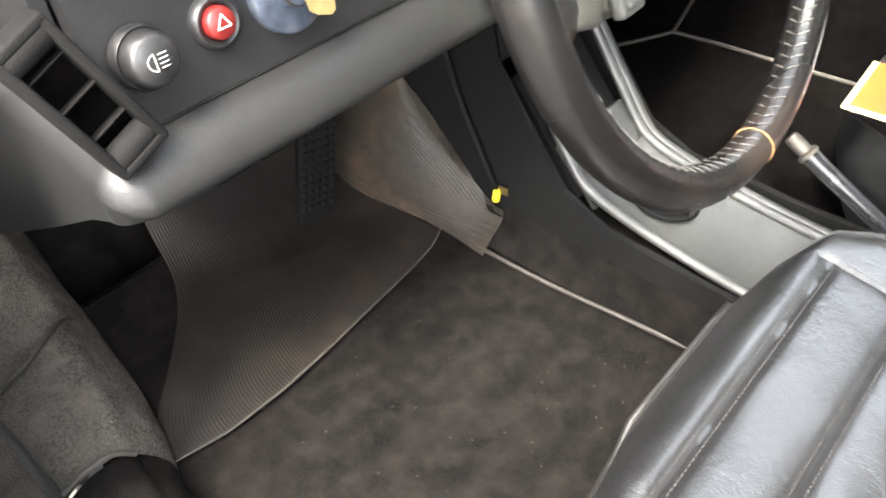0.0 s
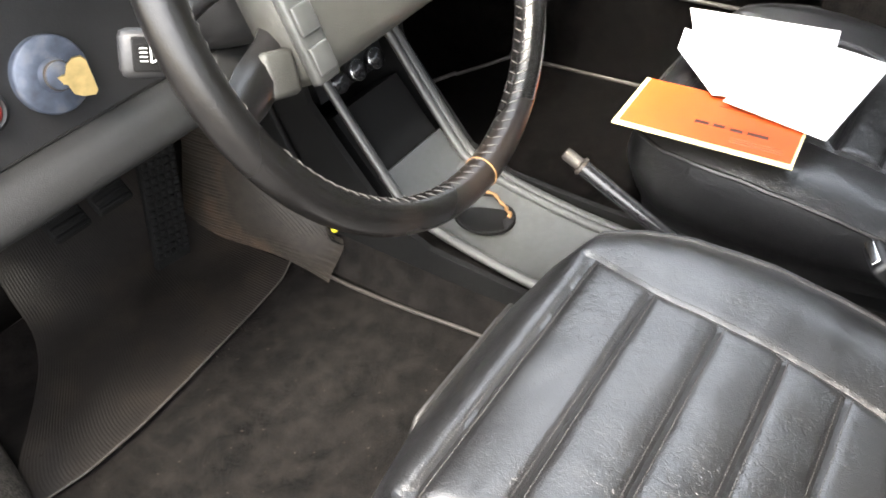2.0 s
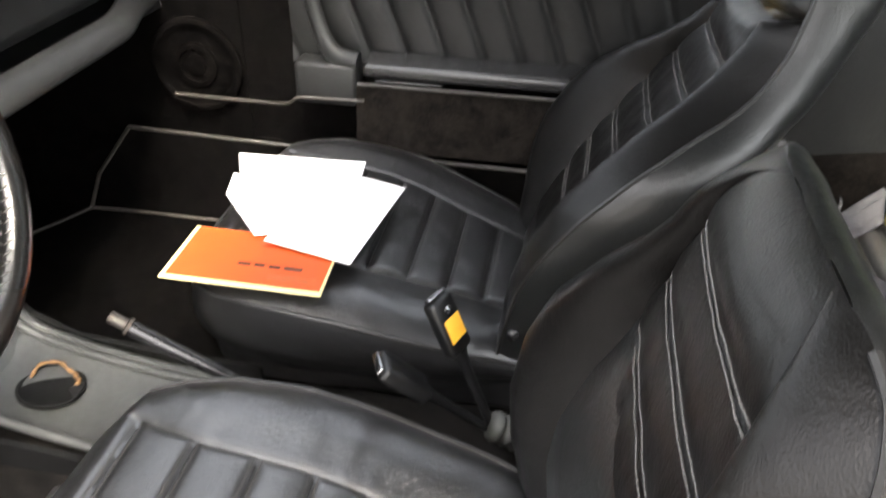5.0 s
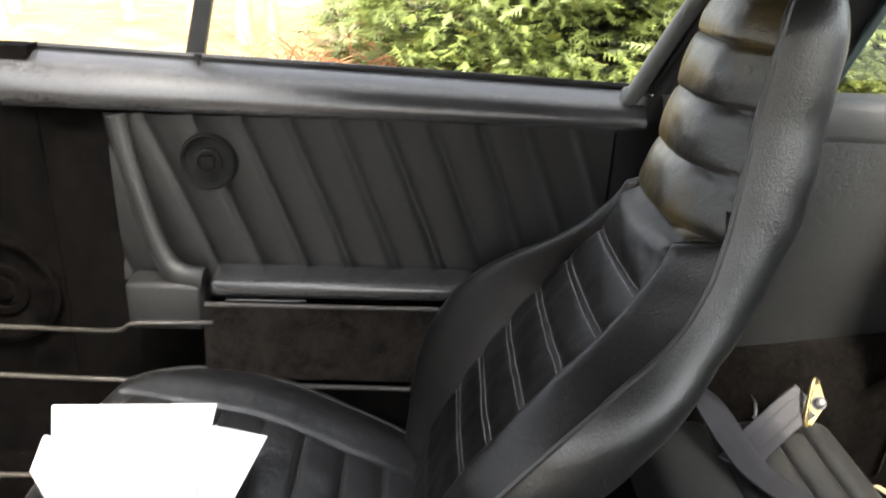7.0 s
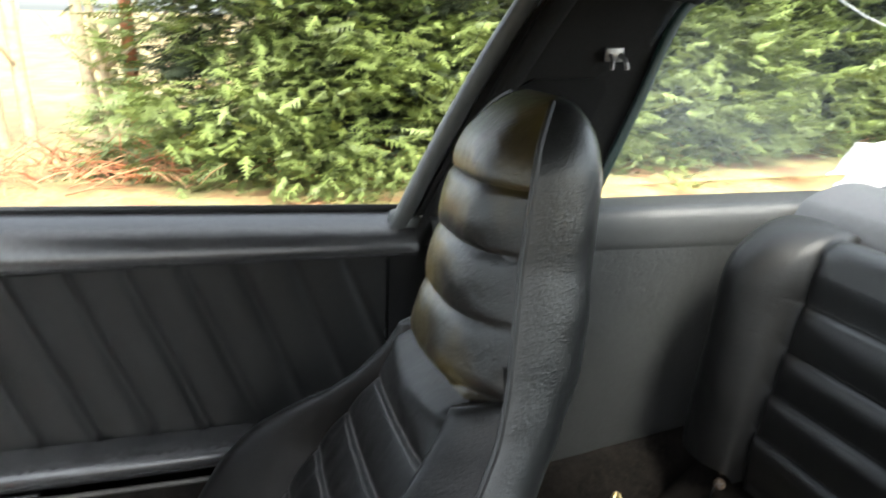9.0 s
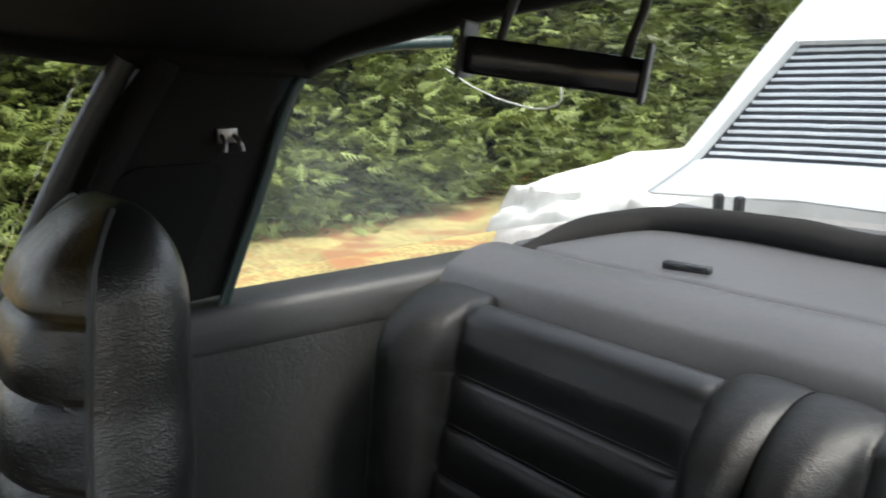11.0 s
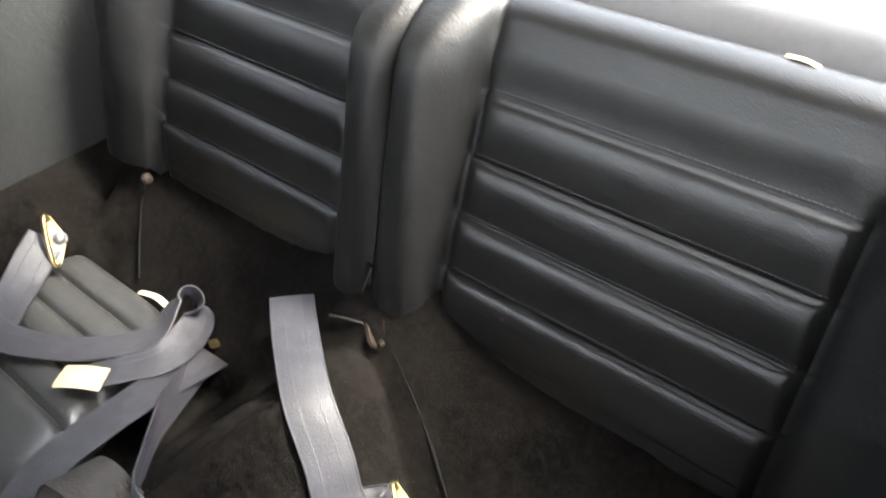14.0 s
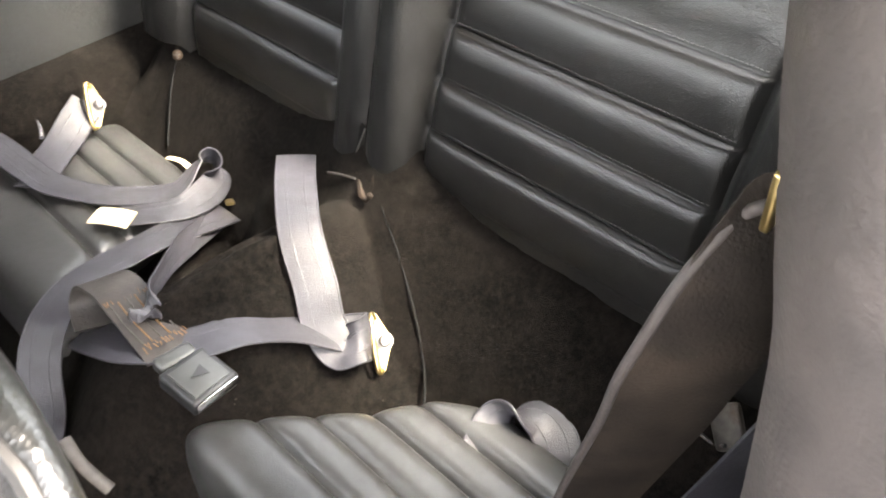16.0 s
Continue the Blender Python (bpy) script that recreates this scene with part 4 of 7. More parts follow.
def build_front_seat(x0, y0, top, label, upright=0.0, depth=1.0, sag=1.0):
    """upright: degrees by which the back stands steeper; depth: share of the shell's full depth; sag: fall of the cushion towards the back."""
    ob = thing("front_seat", label, "car seat", "front seats", at=(x0, y0, 0))
    # cushion
    ny = 110

    def make(name, lo, hi, mat, n, lbl=""):
        bm = bmesh.new()

        def f(u, v):
            y = 0.03 + 0.56 * v
            w, p = CUSH_W(y), min(CUSH_P(y), CUSH_W(y) - 0.01)
            ends = {-2: -w, -1: -p, 1: p, 2: w}
            x = ends[lo] + (ends[hi] - ends[lo]) * u
            return (x, y, cushion_top(x, y, sag))
        grid(bm, n, ny, f)
        part(name, bm, mat, ob, lbl)
    make("cushion_panel", -1, 1, SEAT_LEATHER, 48, "cross-pleated leather cushion panel")
    make("cushion_bolster", -2, -1, SEAT_LEATHER, 18)
    make("cushion_bolster", 1, 2, SEAT_LEATHER, 18)
    # twin rows of thread along every seam of the cushion
    bm = bmesh.new()
    for q in SEAMS:
        for off in (-0.0048, 0.0048):
            p = min(CUSH_P(q), CUSH_W(q)) - 0.006
            for i in range(62):
                x = -p + 2 * p * (i + 0.25) / 62
                z = cushion_top(x, q + off, sag) + 0.0003
                tube(bm, [(x, q + off, z), (x + p / 48, q + off, cushion_top(x + p / 48, q + off, sag) + 0.0003)], 0.00055, 3)
    for sg in (-1, 1):
        for i in range(90):
            y = 0.05 + 0.48 * i / 90
            for off in (-0.005, 0.005):
                x = sg * (CUSH_P(y) + off)
                x2 = sg * (CUSH_P(y + 0.0034) + off)
                tube(bm, [(x, y, cushion_top(x, y, sag) + 0.0003), (x2, y + 0.0034, cushion_top(x2, y + 0.0034, sag) + 0.0003)], 0.00055, 3)
    part("seam_stitching", bm, THREAD, ob)["kind"] = "stuff"
    ys = np.linspace(0.03, 0.59, 40)
    edge = [(-CUSH_W(y), y) for y in ys] + [(x, 0.592) for x in np.linspace(-0.09, 0.09, 6)] + [(CUSH_W(y), y) for y in ys[::-1]]
    bm = bmesh.new()

    def skirt(u, v):
        x, y = edge[min(round(u * (len(edge) - 1)), len(edge) - 1)]
        z0 = cushion_top(x, min(y, 0.59), sag)
        bulge = 1 + 0.045 * math.sin(math.pi * min(v * 1.3, 1.0)) - 0.06 * v
        return (x * bulge, 0.3 + (y - 0.3) * bulge, z0 + (0.318 - z0) * v)
    grid(bm, len(edge), 14, skirt)
    part("cushion_side", bm, LEATHER, ob)
    bm = bmesh.new()
    tube(bm, [(x * 1.004, y, cushion_top(x, min(y, 0.59), sag) + 0.001) for x, y in edge], 0.0034, 6)
    part("cushion_piping", bm, DARK_PIPING, ob, "raised piping")
    # backrest
    zt = top
    hinge = Vector((0, 0.06, 0.46))
    swing = Matrix.Translation(hinge) @ Matrix.Rotation(radians(-upright), 4, "X") @ Matrix.Translation(-hinge)
    rear = lambda z: BACK_E(z) + (BACK_B(z) - BACK_E(z)) * depth
    arch, power, narrow = (0.072, 2.0, 0.40) if top > 1.0 else (0.060, 2.8, 0.55)
    shrink = lambda z: math.sqrt(max(0.00004, 1 - max(0.0, (z - top + arch) / arch) ** power))
    wide = lambda z: narrow + (1 - narrow) * shrink(z)
    middle = lambda z: 0.5 * (BACK_C(z) + rear(z))

    def back(name, lo, hi, z0, z1, mat, n, nz, lbl=""):
        bm = bmesh.new()

        def f(u, v):
            z = z0 + (z1 - z0) * (1 - (1 - v) ** 2.2 if z1 >= zt else v)
            w, s = BACK_W(z), min(BACK_S(z), BACK_W(z) - 0.006)
            ends = {-2: -w, -1: -s, 1: s, 2: w}
            x = ends[lo] + (ends[hi] - ends[lo]) * u
            m = middle(z)
            return swing @ Vector((x * wide(z), m + (back_front(x, z) - m) * shrink(z), z))
        grid(bm, n, nz, f)
        part(name, bm, mat, ob, lbl)
    split = min(NECK, zt)
    back("backrest_panel", -1, 1, 0.36, split, SHADED_BACK_LEATHER, 44, 130, "cross-pleated leather backrest panel")
    if top > 0.93:
        back("headrest_panel", -1, 1, split, zt, LEATHER_TINGED, 40, 110, "brown-tinged pleated headrest")
    if top > NECK + 0.05:  # lining behind the crease between panel and headrest
        bm = bmesh.new()
        grid(bm, 20, 8, lambda u, v: swing @ Vector(((2 * u - 1) * 0.124, BACK_C(NECK) - 0.036 - 0.010 * abs(2 * u - 1) ** 2, NECK - 0.035 + 0.075 * v)))
        part("neck_lining", bm, SHADED_BACK_LEATHER, ob)
    bm = bmesh.new()
    for q in PLEATS:
        if q > zt - 0.05:
            continue
        for off in (-0.0042, 0.0042):
            sw = BACK_S(q) - 0.005
            for i in range(44):
                x = -sw + 2 * sw * i / 44
                x2 = x + 2 * sw / 44 * 0.86
                tube(bm, [swing @ Vector((x, back_front(x, q + off) + 0.0005, q + off)), swing @ Vector((x2, back_front(x2, q + off) + 0.0005, q + off))], 0.0008, 4)
    part("seam_stitching", bm, BACK_THREAD, ob)["kind"] = "stuff"
    back("backrest_bolster", -2, -1, 0.36, zt, SHADED_BACK_LEATHER, 22, 110)
    back("backrest_bolster", 1, 2, 0.36, zt, SHADED_BACK_LEATHER, 22, 110)
    bm = bmesh.new()

    def shell(u, v):
        z = 0.36 + (zt - 0.36) * (1 - (1 - v) ** 2.2)
        w, e, b = BACK_W(z), BACK_E(z), rear(z)
        a = math.pi * u
        x = (w + 0.012 * math.sin(a) ** 0.8) * math.copysign(abs(math.cos(a)) ** 0.42, math.cos(a))
        y = e + (b - e) * math.sin(a) ** 0.85
        m = middle(z)
        crumple = 0.0018 * noise.noise((x * 24, y * 24, z * 24)) * math.sin(a)
        return swing @ Vector(((x + crumple) * wide(z), m + (y - m) * shrink(z) + crumple, z))
    grid(bm, 60, 90, shell)
    part("backrest_shell", bm, SHELL, ob, "coarse-grained vinyl back and sides")
    zz = [0.36 + (zt - 0.0005 - 0.36) * (1 - (1 - q) ** 2.2) for q in np.linspace(0, 1, 80)]
    bm = bmesh.new()
    for sg in (-1, 1):
        tube(bm, [swing @ Vector((sg * (BACK_W(z) + 0.001) * wide(z), middle(z) + (BACK_E(z) - middle(z)) * shrink(z) + 0.001, z)) for z in zz if z < zt - 0.004], 0.0034, 6)
    part("backrest_piping", bm, DARK_PIPING, ob, "raised piping")
    for s in (-1, 1):
        bm = bmesh.new()
        lathe(bm, [(0.010, 0), (0.010, 0.010), (0.007, 0.014), (0.0, 0.015)], (s * 0.222, 0.075, 0.44), (s, 0, 0), 20)
        part("hinge_knob", bm, PLASTIC_GLOSS, ob, "black hinge cap")
    bm = bmesh.new()
    box(bm, (0, 0.28, 0.292), (0.40, 0.46, 0.075), 0.015)
    part("seat_frame", bm, PLASTIC, ob)
    return ob


build_front_seat(-0.335, 0.0, 0.858, "black leather driver's seat with cross pleats and wrinkles", 21.0, 0.25, 0.4)
build_front_seat(0.360, 0.05, 1.150, "black leather high-back passenger seat with cross pleats")


# ---- passenger door and body sides ----
def side_strip(name, mat, pts, thick, label, parent):
    bm = bmesh.new()
    slab(bm, pts, thick)
    return part(name, bm, mat, parent, label, smooth=False)


def build_passenger_door():
    ob = thing("door_1", "closed black vinyl passenger door with slanted pleats and map pocket", "car door", kind="structure")
    bm = bmesh.new()
    prof = [(0.790, 0.930), (0.765, 0.936), (0.735, 0.932), (0.711, 0.923), (0.697, 0.912), (0.689, 0.900), (0.688, 0.889), (0.700, 0.880)]
    n = len(prof)
    grid(bm, n, 30, lambda u, v: (prof[round(u * (n - 1))][0], -0.215 + 0.995 * v, prof[round(u * (n - 1))][1] + (0.012 + 0.026 * min((prof[round(u * (n - 1))][1] - 0.88) / 0.05, 1.0)) * v))
    part("sill_roll", bm, SILL_LIT_VINYL, ob, "padded grey-black window sill roll")
    bm = bmesh.new()

    def pleated(u, v):
        y, z = -0.17 + 0.80 * u, 0.60 + 0.285 * v
        s = (y - 0.0098 - (z - 0.60) * 0.385) / 0.0755
        k = abs(s - round(s)) * 0.0755
        return (0.703 + 0.0045 * groove(k, 0.0055) - 0.0035 * math.sin(math.pi / 2 * min(k / 0.037, 1)) + 0.02 * v * (1 - v), y, z)
    grid(bm, 200, 26, pleated)
    part("pleated_panel", bm, VINYL, ob, "slant-pleated vinyl panel")
    bm = bmesh.new()
    slab(bm, [(0.72, -0.17, 0.30), (0.72, 0.90, 0.30), (0.72, 0.90, 0.925), (0.72, -0.17, 0.915)], (0.06, 0, 0))
    # shell and lower speaker also take the carpet darkened for footwell shade
    part("door_shell", bm, SHADED_CARPET, ob)
    # map pocket: carpeted front, lid and slot
    bm = bmesh.new()

    def carpet(u, v):
        y, z = -0.17 + 0.655 * u, 0.435 + 0.150 * v
        return (0.628 + 0.012 * v + 0.05 * (1 - ease(v / 0.12)) + 0.002 * noise.noise((y * 20, z * 20, 0)), y, z)
    grid(bm, 40, 16, carpet)
    part("pocket_carpet", bm, DOOR_CARPET, ob, "brown-black carpeted pocket front")
    bm = bmesh.new()
    box(bm, (0.672, 0.145, 0.618), (0.066, 0.655, 0.030), 0.010, Euler((0, radians(-10), 0)).to_matrix())
    part("pocket_lid", bm, SILL_LIT_VINYL, ob, "worn vinyl pocket lid")
    bm = bmesh.new()
    tube(bm, [(0.636, -0.17 + 0.65 * k / 10, 0.590) for k in range(11)], 0.004, 6)
    part("lid_edge", bm, EDGING, ob)
    bm = bmesh.new()
    box(bm, (0.6365, 0.38, 0.5985), (0.006, 0.13, 0.005), 0.001)
    part("lid_slot", bm, PLASTIC_GLOSS, ob)
    # grab handle sweeping down from the sill to a block
    bm = bmesh.new()
    spine = smooth_line([(0.685, 0.605, 0.885), (0.680, 0.590, 0.80), (0.672, 0.567, 0.71), (0.662, 0.545, 0.655), (0.656, 0.520, 0.630), (0.652, 0.482, 0.624)], 30)
    tube(bm, spine, [0.016 + 0.007 * ease((i - 12) / 14) for i in range(30)], 10, flat=0.7)
    part("grab_handle", bm, DASH, ob, "curved padded grab handle")
    bm = bmesh.new()
    box(bm, (0.665, 0.545, 0.582), (0.06, 0.125, 0.085), 0.010)
    part("handle_block", bm, DASH, ob)
    bm = bmesh.new()
    tube(bm, smooth_line([(0.636, 0.470, 0.556), (0.634, 0.54, 0.555), (0.632, 0.600, 0.553), (0.640, 0.63, 0.535), (0.655, 0.72, 0.527), (0.67, 0.88, 0.522)], 24), 0.0038, 6)
    part("lower_piping", bm, EDGING, ob, "bound edge along the door bottom")
    # front speaker grille and tweeter
    for c, r, nm in (((0.700, 0.472, 0.812), 0.046, "tweeter"), ((0.704, 0.840, 0.575), 0.098, "speaker")):
        bm = bmesh.new()
        lathe(bm, [(r, -0.004), (r, 0.006), (r * 0.93, 0.010), (r * 0.86, 0.008), (r * 0.80, -0.001), (r * 0.48, -0.001), (r * 0.46, 0.006), (r * 0.36, 0.007), (r * 0.34, 0.001), (r * 0.22, 0.001), (r * 0.20, 0.006), (0.001, 0.007)], c, (-1, 0, 0), 48)
        part(nm, bm, SPEAKER if nm == "tweeter" else SHADED_CARPET, ob, "round black speaker rings")
    bm = bmesh.new()
    lathe(bm, [(0.004, 0), (0.004, 0.012), (0.006, 0.013), (0.006, 0.017), (0.0, 0.018)], (0.735, 0.485, 0.956), (0, 0, 1), 14)
    part("lock_pin", bm, PLASTIC_GLOSS, ob)
    bm = bmesh.new()
    slab(bm, [(0.768, 0.52, 0.945), (0.768, 0.49, 0.945), (0.745, 0.445, 1.12), (0.735, 0.43, 1.22), (0.735, 0.452, 1.22), (0.747, 0.47, 1.12)], (0.014, 0, 0))
    part("vent_post", bm, PLASTIC, ob, "slim black window post")
    bm = bmesh.new()
    tube(bm, [(0.760, -0.215 + 0.995 * k / 10, 0.940 + 0.0037 * k) for k in range(11)], 0.005, 6)
    part("window_seal", bm, PLASTIC, ob)
    side_strip("outer_skin", PAINT, [(0.80, -0.195, 0.30), (0.80, 1.10, 0.30), (0.80, 1.10, 0.945), (0.80, -0.195, 0.922)], (0.02, 0, 0), "white painted door skin", ob)
    bm = bmesh.new()
    slab(bm, [(0.772, -0.18, 0.925), (0.772, 0.75, 0.95), (0.690, 0.30, 1.30), (0.665, -0.33, 1.275)], (0.004, 0, 0.0))
    pane = part("window_pane", bm, GLASS, ob, "clear side glass", smooth=False)
    pane.visible_shadow = False
    return ob


build_passenger_door()


def build_quarter(sign, name):
    """Side of the body from the door pillar to the rear window."""
    ob = thing(name, "black vinyl rear quarter trim with padded window ledge", "quarter trim", kind="structure")
    s = sign
    # door pillar, leaning back
    bm = bmesh.new()
    lean = [(0.735, -0.185, 0.90), (0.720, -0.205, 0.95), (0.700, -0.255, 1.06), (0.672, -0.315, 1.18), (0.645, -0.365, 1.27)]
    tube(bm, [(s * x - 0.005, y, z) for x, y, z in smooth_line(lean, 16)], 0.020, 10, flat=0.7)
    part("pillar_tube", bm, GREY_TRIM, ob, "grey worn pillar bar")
    bm = bmesh.new()
    tube(bm, [(s * (x - 0.012) - 0.005, y - 0.045, z) for x, y, z in smooth_line(lean, 16)], 0.026, 10, flat=0.6)
    part("pillar_pad", bm, HEADLINER, ob)
    bm = bmesh.new()
    tube(bm, [(s * x - 0.005, y, z) for x, y, z in smooth_line([(0.70, -0.235, 0.42), (0.728, -0.215, 0.60), (0.733, -0.20, 0.80), (0.735, -0.19, 0.905)], 12)], 0.028, 10, flat=0.8)
    part("lower_pillar", bm, PLASTIC, ob)
    bm = bmesh.new()
    box(bm, (s * 0.728 - 0.005, -0.197, 0.905), (0.03, 0.05, 0.075), 0.008, Euler((radians(15), 0, 0)).to_matrix())
    part("pillar_cap", bm, GREY_TRIM, ob)
    bm = bmesh.new()
    lathe(bm, [(0.006, 0), (0.006, 0.003), (0.0, 0.004)], (s * 0.713 - 0.005, -0.19, 0.893), (-s, 0, 0), 12)
    part("screw", bm, STEEL, ob)
    # added black board that fills the dark zone between door and seat
    side_strip("dark_gap_board", SPEAKER, [(s * 0.706, -0.175, 0.50), (s * 0.706, -0.310, 0.50), (s * 0.706, -0.310, 0.93), (s * 0.706, -0.175, 0.91)], (s * 0.02, 0, 0), "", ob)
    # dark sail panel between pillar and quarter window
    side_strip("sail_panel", HEADLINER, [(s * 0.700, -0.215, 0.94), (s * 0.690, -0.49, 0.955), (s * 0.648, -0.605, 1.25), (s * 0.635, -0.40, 1.28), (s * 0.665, -0.33, 1.19)], (s * 0.02, 0, 0), "black grained sail panel", ob)
    def sail(t, w):
        """A point of the sail panel: t up from the ledge, w back from the pillar."""
        a = Vector((0.698, -0.255, 0.97)).lerp(Vector((0.646, -0.375, 1.22)), t)
        b = Vector((0.688, -0.440, 0.98)).lerp(Vector((0.648, -0.540, 1.22)), t)
        p = a.lerp(b, w)
        return Vector((s * p.x, p.y, p.z))
    bm = bmesh.new()
    slab(bm, [sail(t, w) for t, w in ((0.0, 0.02), (0.0, 0.92), (0.60, 0.90), (0.66, 0.84), (0.68, 0.74), (0.68, 0.20), (0.64, 0.10), (0.56, 0.06))], (-s * 0.008, 0, 0))
    part("raised_cover", bm, SPEAKER, ob, "raised black grained cover", smooth=False)
    bm = bmesh.new()
    frame_pts = smooth_line([(s * 0.674, -0.472, 0.936), (s * 0.657, -0.535, 1.10), (s * 0.640, -0.592, 1.245), (s * 0.625, -0.69, 1.285), (s * 0.60, -0.82, 1.29)], 24)
    tube(bm, frame_pts, 0.008, 8)
    part("window_seal", bm, SEAL, ob, "green-black window seal")
    # padded ledge
    bm = bmesh.new()
    prof = [(0.780, 0.940), (0.730, 0.947), (0.690, 0.9475), (0.676, 0.946), (0.668, 0.941), (0.663, 0.932), (0.660, 0.915), (0.6585, 0.898), (0.6585, 0.886), (0.662, 0.881), (0.675, 0.880)]
    n = len(prof)

    def ledge(u, v):
        px, pz = prof[round(u * (n - 1))]
        y = -0.23 - 0.75 * v
        return (s * (px - 0.030 * v - 0.028 * v * v), y, pz - 0.004 + 0.010 * v)
    grid(bm, n, 40, ledge)
    part("window_ledge", bm, LEDGE_VINYL, ob, "padded window ledge")
    bm = bmesh.new()
    lathe(bm, [(0.008, 0), (0.008, 0.003), (0.0, 0.005)], (s * 0.660, -0.49, 0.918), (-s, 0, 0), 14)
    part("ledge_screw", bm, PLASTIC_GLOSS, ob)
    # flat panel below
    bm = bmesh.new()

    def panel(u, v):
        y = -0.23 - 0.60 * u
        z0 = 0.490 + 0.113 * u
        return (s * (0.662 - 0.045 * u - 0.006 * math.sin(3 * v)), y, z0 + (0.888 - z0) * v)
    grid(bm, 24, 16, panel)
    part("side_panel", bm, QUARTER_VINYL, ob, "flat grained side panel")
    # wheel-arch carpet below the panel
    bm = bmesh.new()

    def arch(u, v):
        y = -0.23 - 0.60 * u
        z1 = 0.494 + 0.113 * u
        turn = math.pi / 2 * (1 - v)  # level under the panel, then falling steeply
        x = 0.658 - 0.045 * u - 0.100 * math.sin(turn) + 0.002 * noise.noise((y * 30, v * 6, 2))
        return (s * x, y, z1 - (z1 - 0.36) * (1 - math.cos(turn)))
    grid(bm, 24, 14, arch)
    part("arch_carpet", bm, REAR_CARPET, ob)
    # outer body below the windows
    side_strip("outer_body", PAINT, [(s * 0.80, -0.20, 0.30), (s * 0.80, -0.20, 0.915), (s * 0.80, -1.05, 0.900), (s * 0.80, -2.0, 0.74), (s * 0.80, -2.0, 0.35)], (s * 0.03, 0, 0), "white painted rear wing", ob)
    return ob


build_quarter(1, "quarter_right")
build_quarter(-1, "quarter_left")


def build_roof():
    ob = thing("roof", "dark headliner under the lift-out roof panel", "roof", kind="structure")

    edge = table([-0.65, -0.60, -0.32, -0.15, 0.0, 0.15, 0.36], [1.264, 1.264, 1.281, 1.304, 1.322, 1.318, 1.275])

    def sheet(name, mat, lift):
        bm = bmesh.new()

        def f(u, v):
            x = -0.645 + 1.29 * u
            y = 0.36 - 0.96 * v - 0.05 * (1 - abs(2 * u - 1) ** 2) * ease((v - 0.8) / 0.2)
            crown = 1 - (abs(2 * u - 1)) ** 2.6
            z = edge(y) + (0.055 + 0.018 * v) * crown + lift
            return (x * (1 + 0.02 * lift), y, z + 0.003 * noise.noise((x * 9, y * 9, 0)))
        grid(bm, 40, 40, f)
        part(name, bm, mat, ob, smooth=True)
    sheet("headliner", HEADLINER, 0.0)
    sheet("roof_skin", PAINT, 0.028)
    for s in (-1, 1):
        bm = bmesh.new()
        tube(bm, smooth_line([(s * 0.615, 0.40, 1.265), (s * 0.640, 0.20, 1.315), (s * 0.655, 0.0, 1.322), (s * 0.660, -0.15, 1.304), (s * 0.658, -0.254, 1.291), (s * 0.652, -0.324, 1.281), (s * 0.642, -0.45, 1.272), (s * 0.632, -0.60, 1.266)], 40), 0.022, 10, flat=0.8)
        part("side_rail", bm, HEADLINER, ob)
        bm = bmesh.new()
        tube(bm, smooth_line([(s * 0.61, 0.40, 1.262), (s * 0.67, 0.75, 1.115), (s * 0.72, 1.12, 0.93)], 12), 0.020, 10)
        part("windscreen_pillar", bm, PLASTIC, ob)
    bm = bmesh.new()
    tube(bm, smooth_line([(-0.61, 0.40, 1.262), (-0.3, 0.37, 1.315), (0, 0.36, 1.328), (0.3, 0.37, 1.315), (0.61, 0.40, 1.262)], 20), 0.024, 10)
    part("windscreen_header", bm, HEADLINER, ob)
    bm = bmesh.new()
    tube(bm, smooth_line([(-0.64, -0.60, 1.262), (-0.56, -0.605, 1.288), (-0.43, -0.62, 1.305), (-0.25, -0.64, 1.325), (0, -0.655, 1.338), (0.25, -0.64, 1.325), (0.43, -0.62, 1.305), (0.56, -0.605, 1.288), (0.64, -0.60, 1.262)], 24), 0.018, 10)
    part("hoop_edge", bm, HEADLINER, ob)
    bm = bmesh.new()
    slab(bm, [(-0.60, 0.38, 1.285), (0.60, 0.38, 1.285), (0.70, 1.28, 0.94), (-0.70, 1.28, 0.94)], (0, 0.002, 0.004))
    pane = part("windscreen", bm, GLASS, ob, "clear windscreen", smooth=False)
    pane.visible_shadow = False
    # one wrap-round rear pane from the hoop down to the body
    bm = bmesh.new()

    def wrap(u, v):
        a = math.pi * u
        top = Vector((0.632 * math.cos(a), -0.575 - 0.10 * math.sin(a), 1.262 + 0.070 * math.sin(a)))
        low = Vector((0.735 * math.copysign(abs(math.cos(a)) ** 0.6, math.cos(a)), -0.455 - 1.025 * math.sin(a) ** 0.6, 0.965 + 0.03 * math.sin(a)))
        p = top.lerp(low, v)
        return (p.x, p.y, p.z + 0.03 * math.sin(math.pi * v) * math.sin(a))
    grid(bm, 40, 10, wrap)
    pane = part("rear_glass", bm, REAR_GLASS, ob, "faintly tinted wrap-round rear glass")
    pane.visible_shadow = False
    bm = bmesh.new()
    slab(bm, [(-0.80, 1.27, 0.94), (0.80, 1.27, 0.94), (0.75, 2.4, 0.75), (-0.75, 2.4, 0.75)], (0, 0, -0.03))
    part("front_lid", bm, PAINT, ob)
    return ob


build_roof()


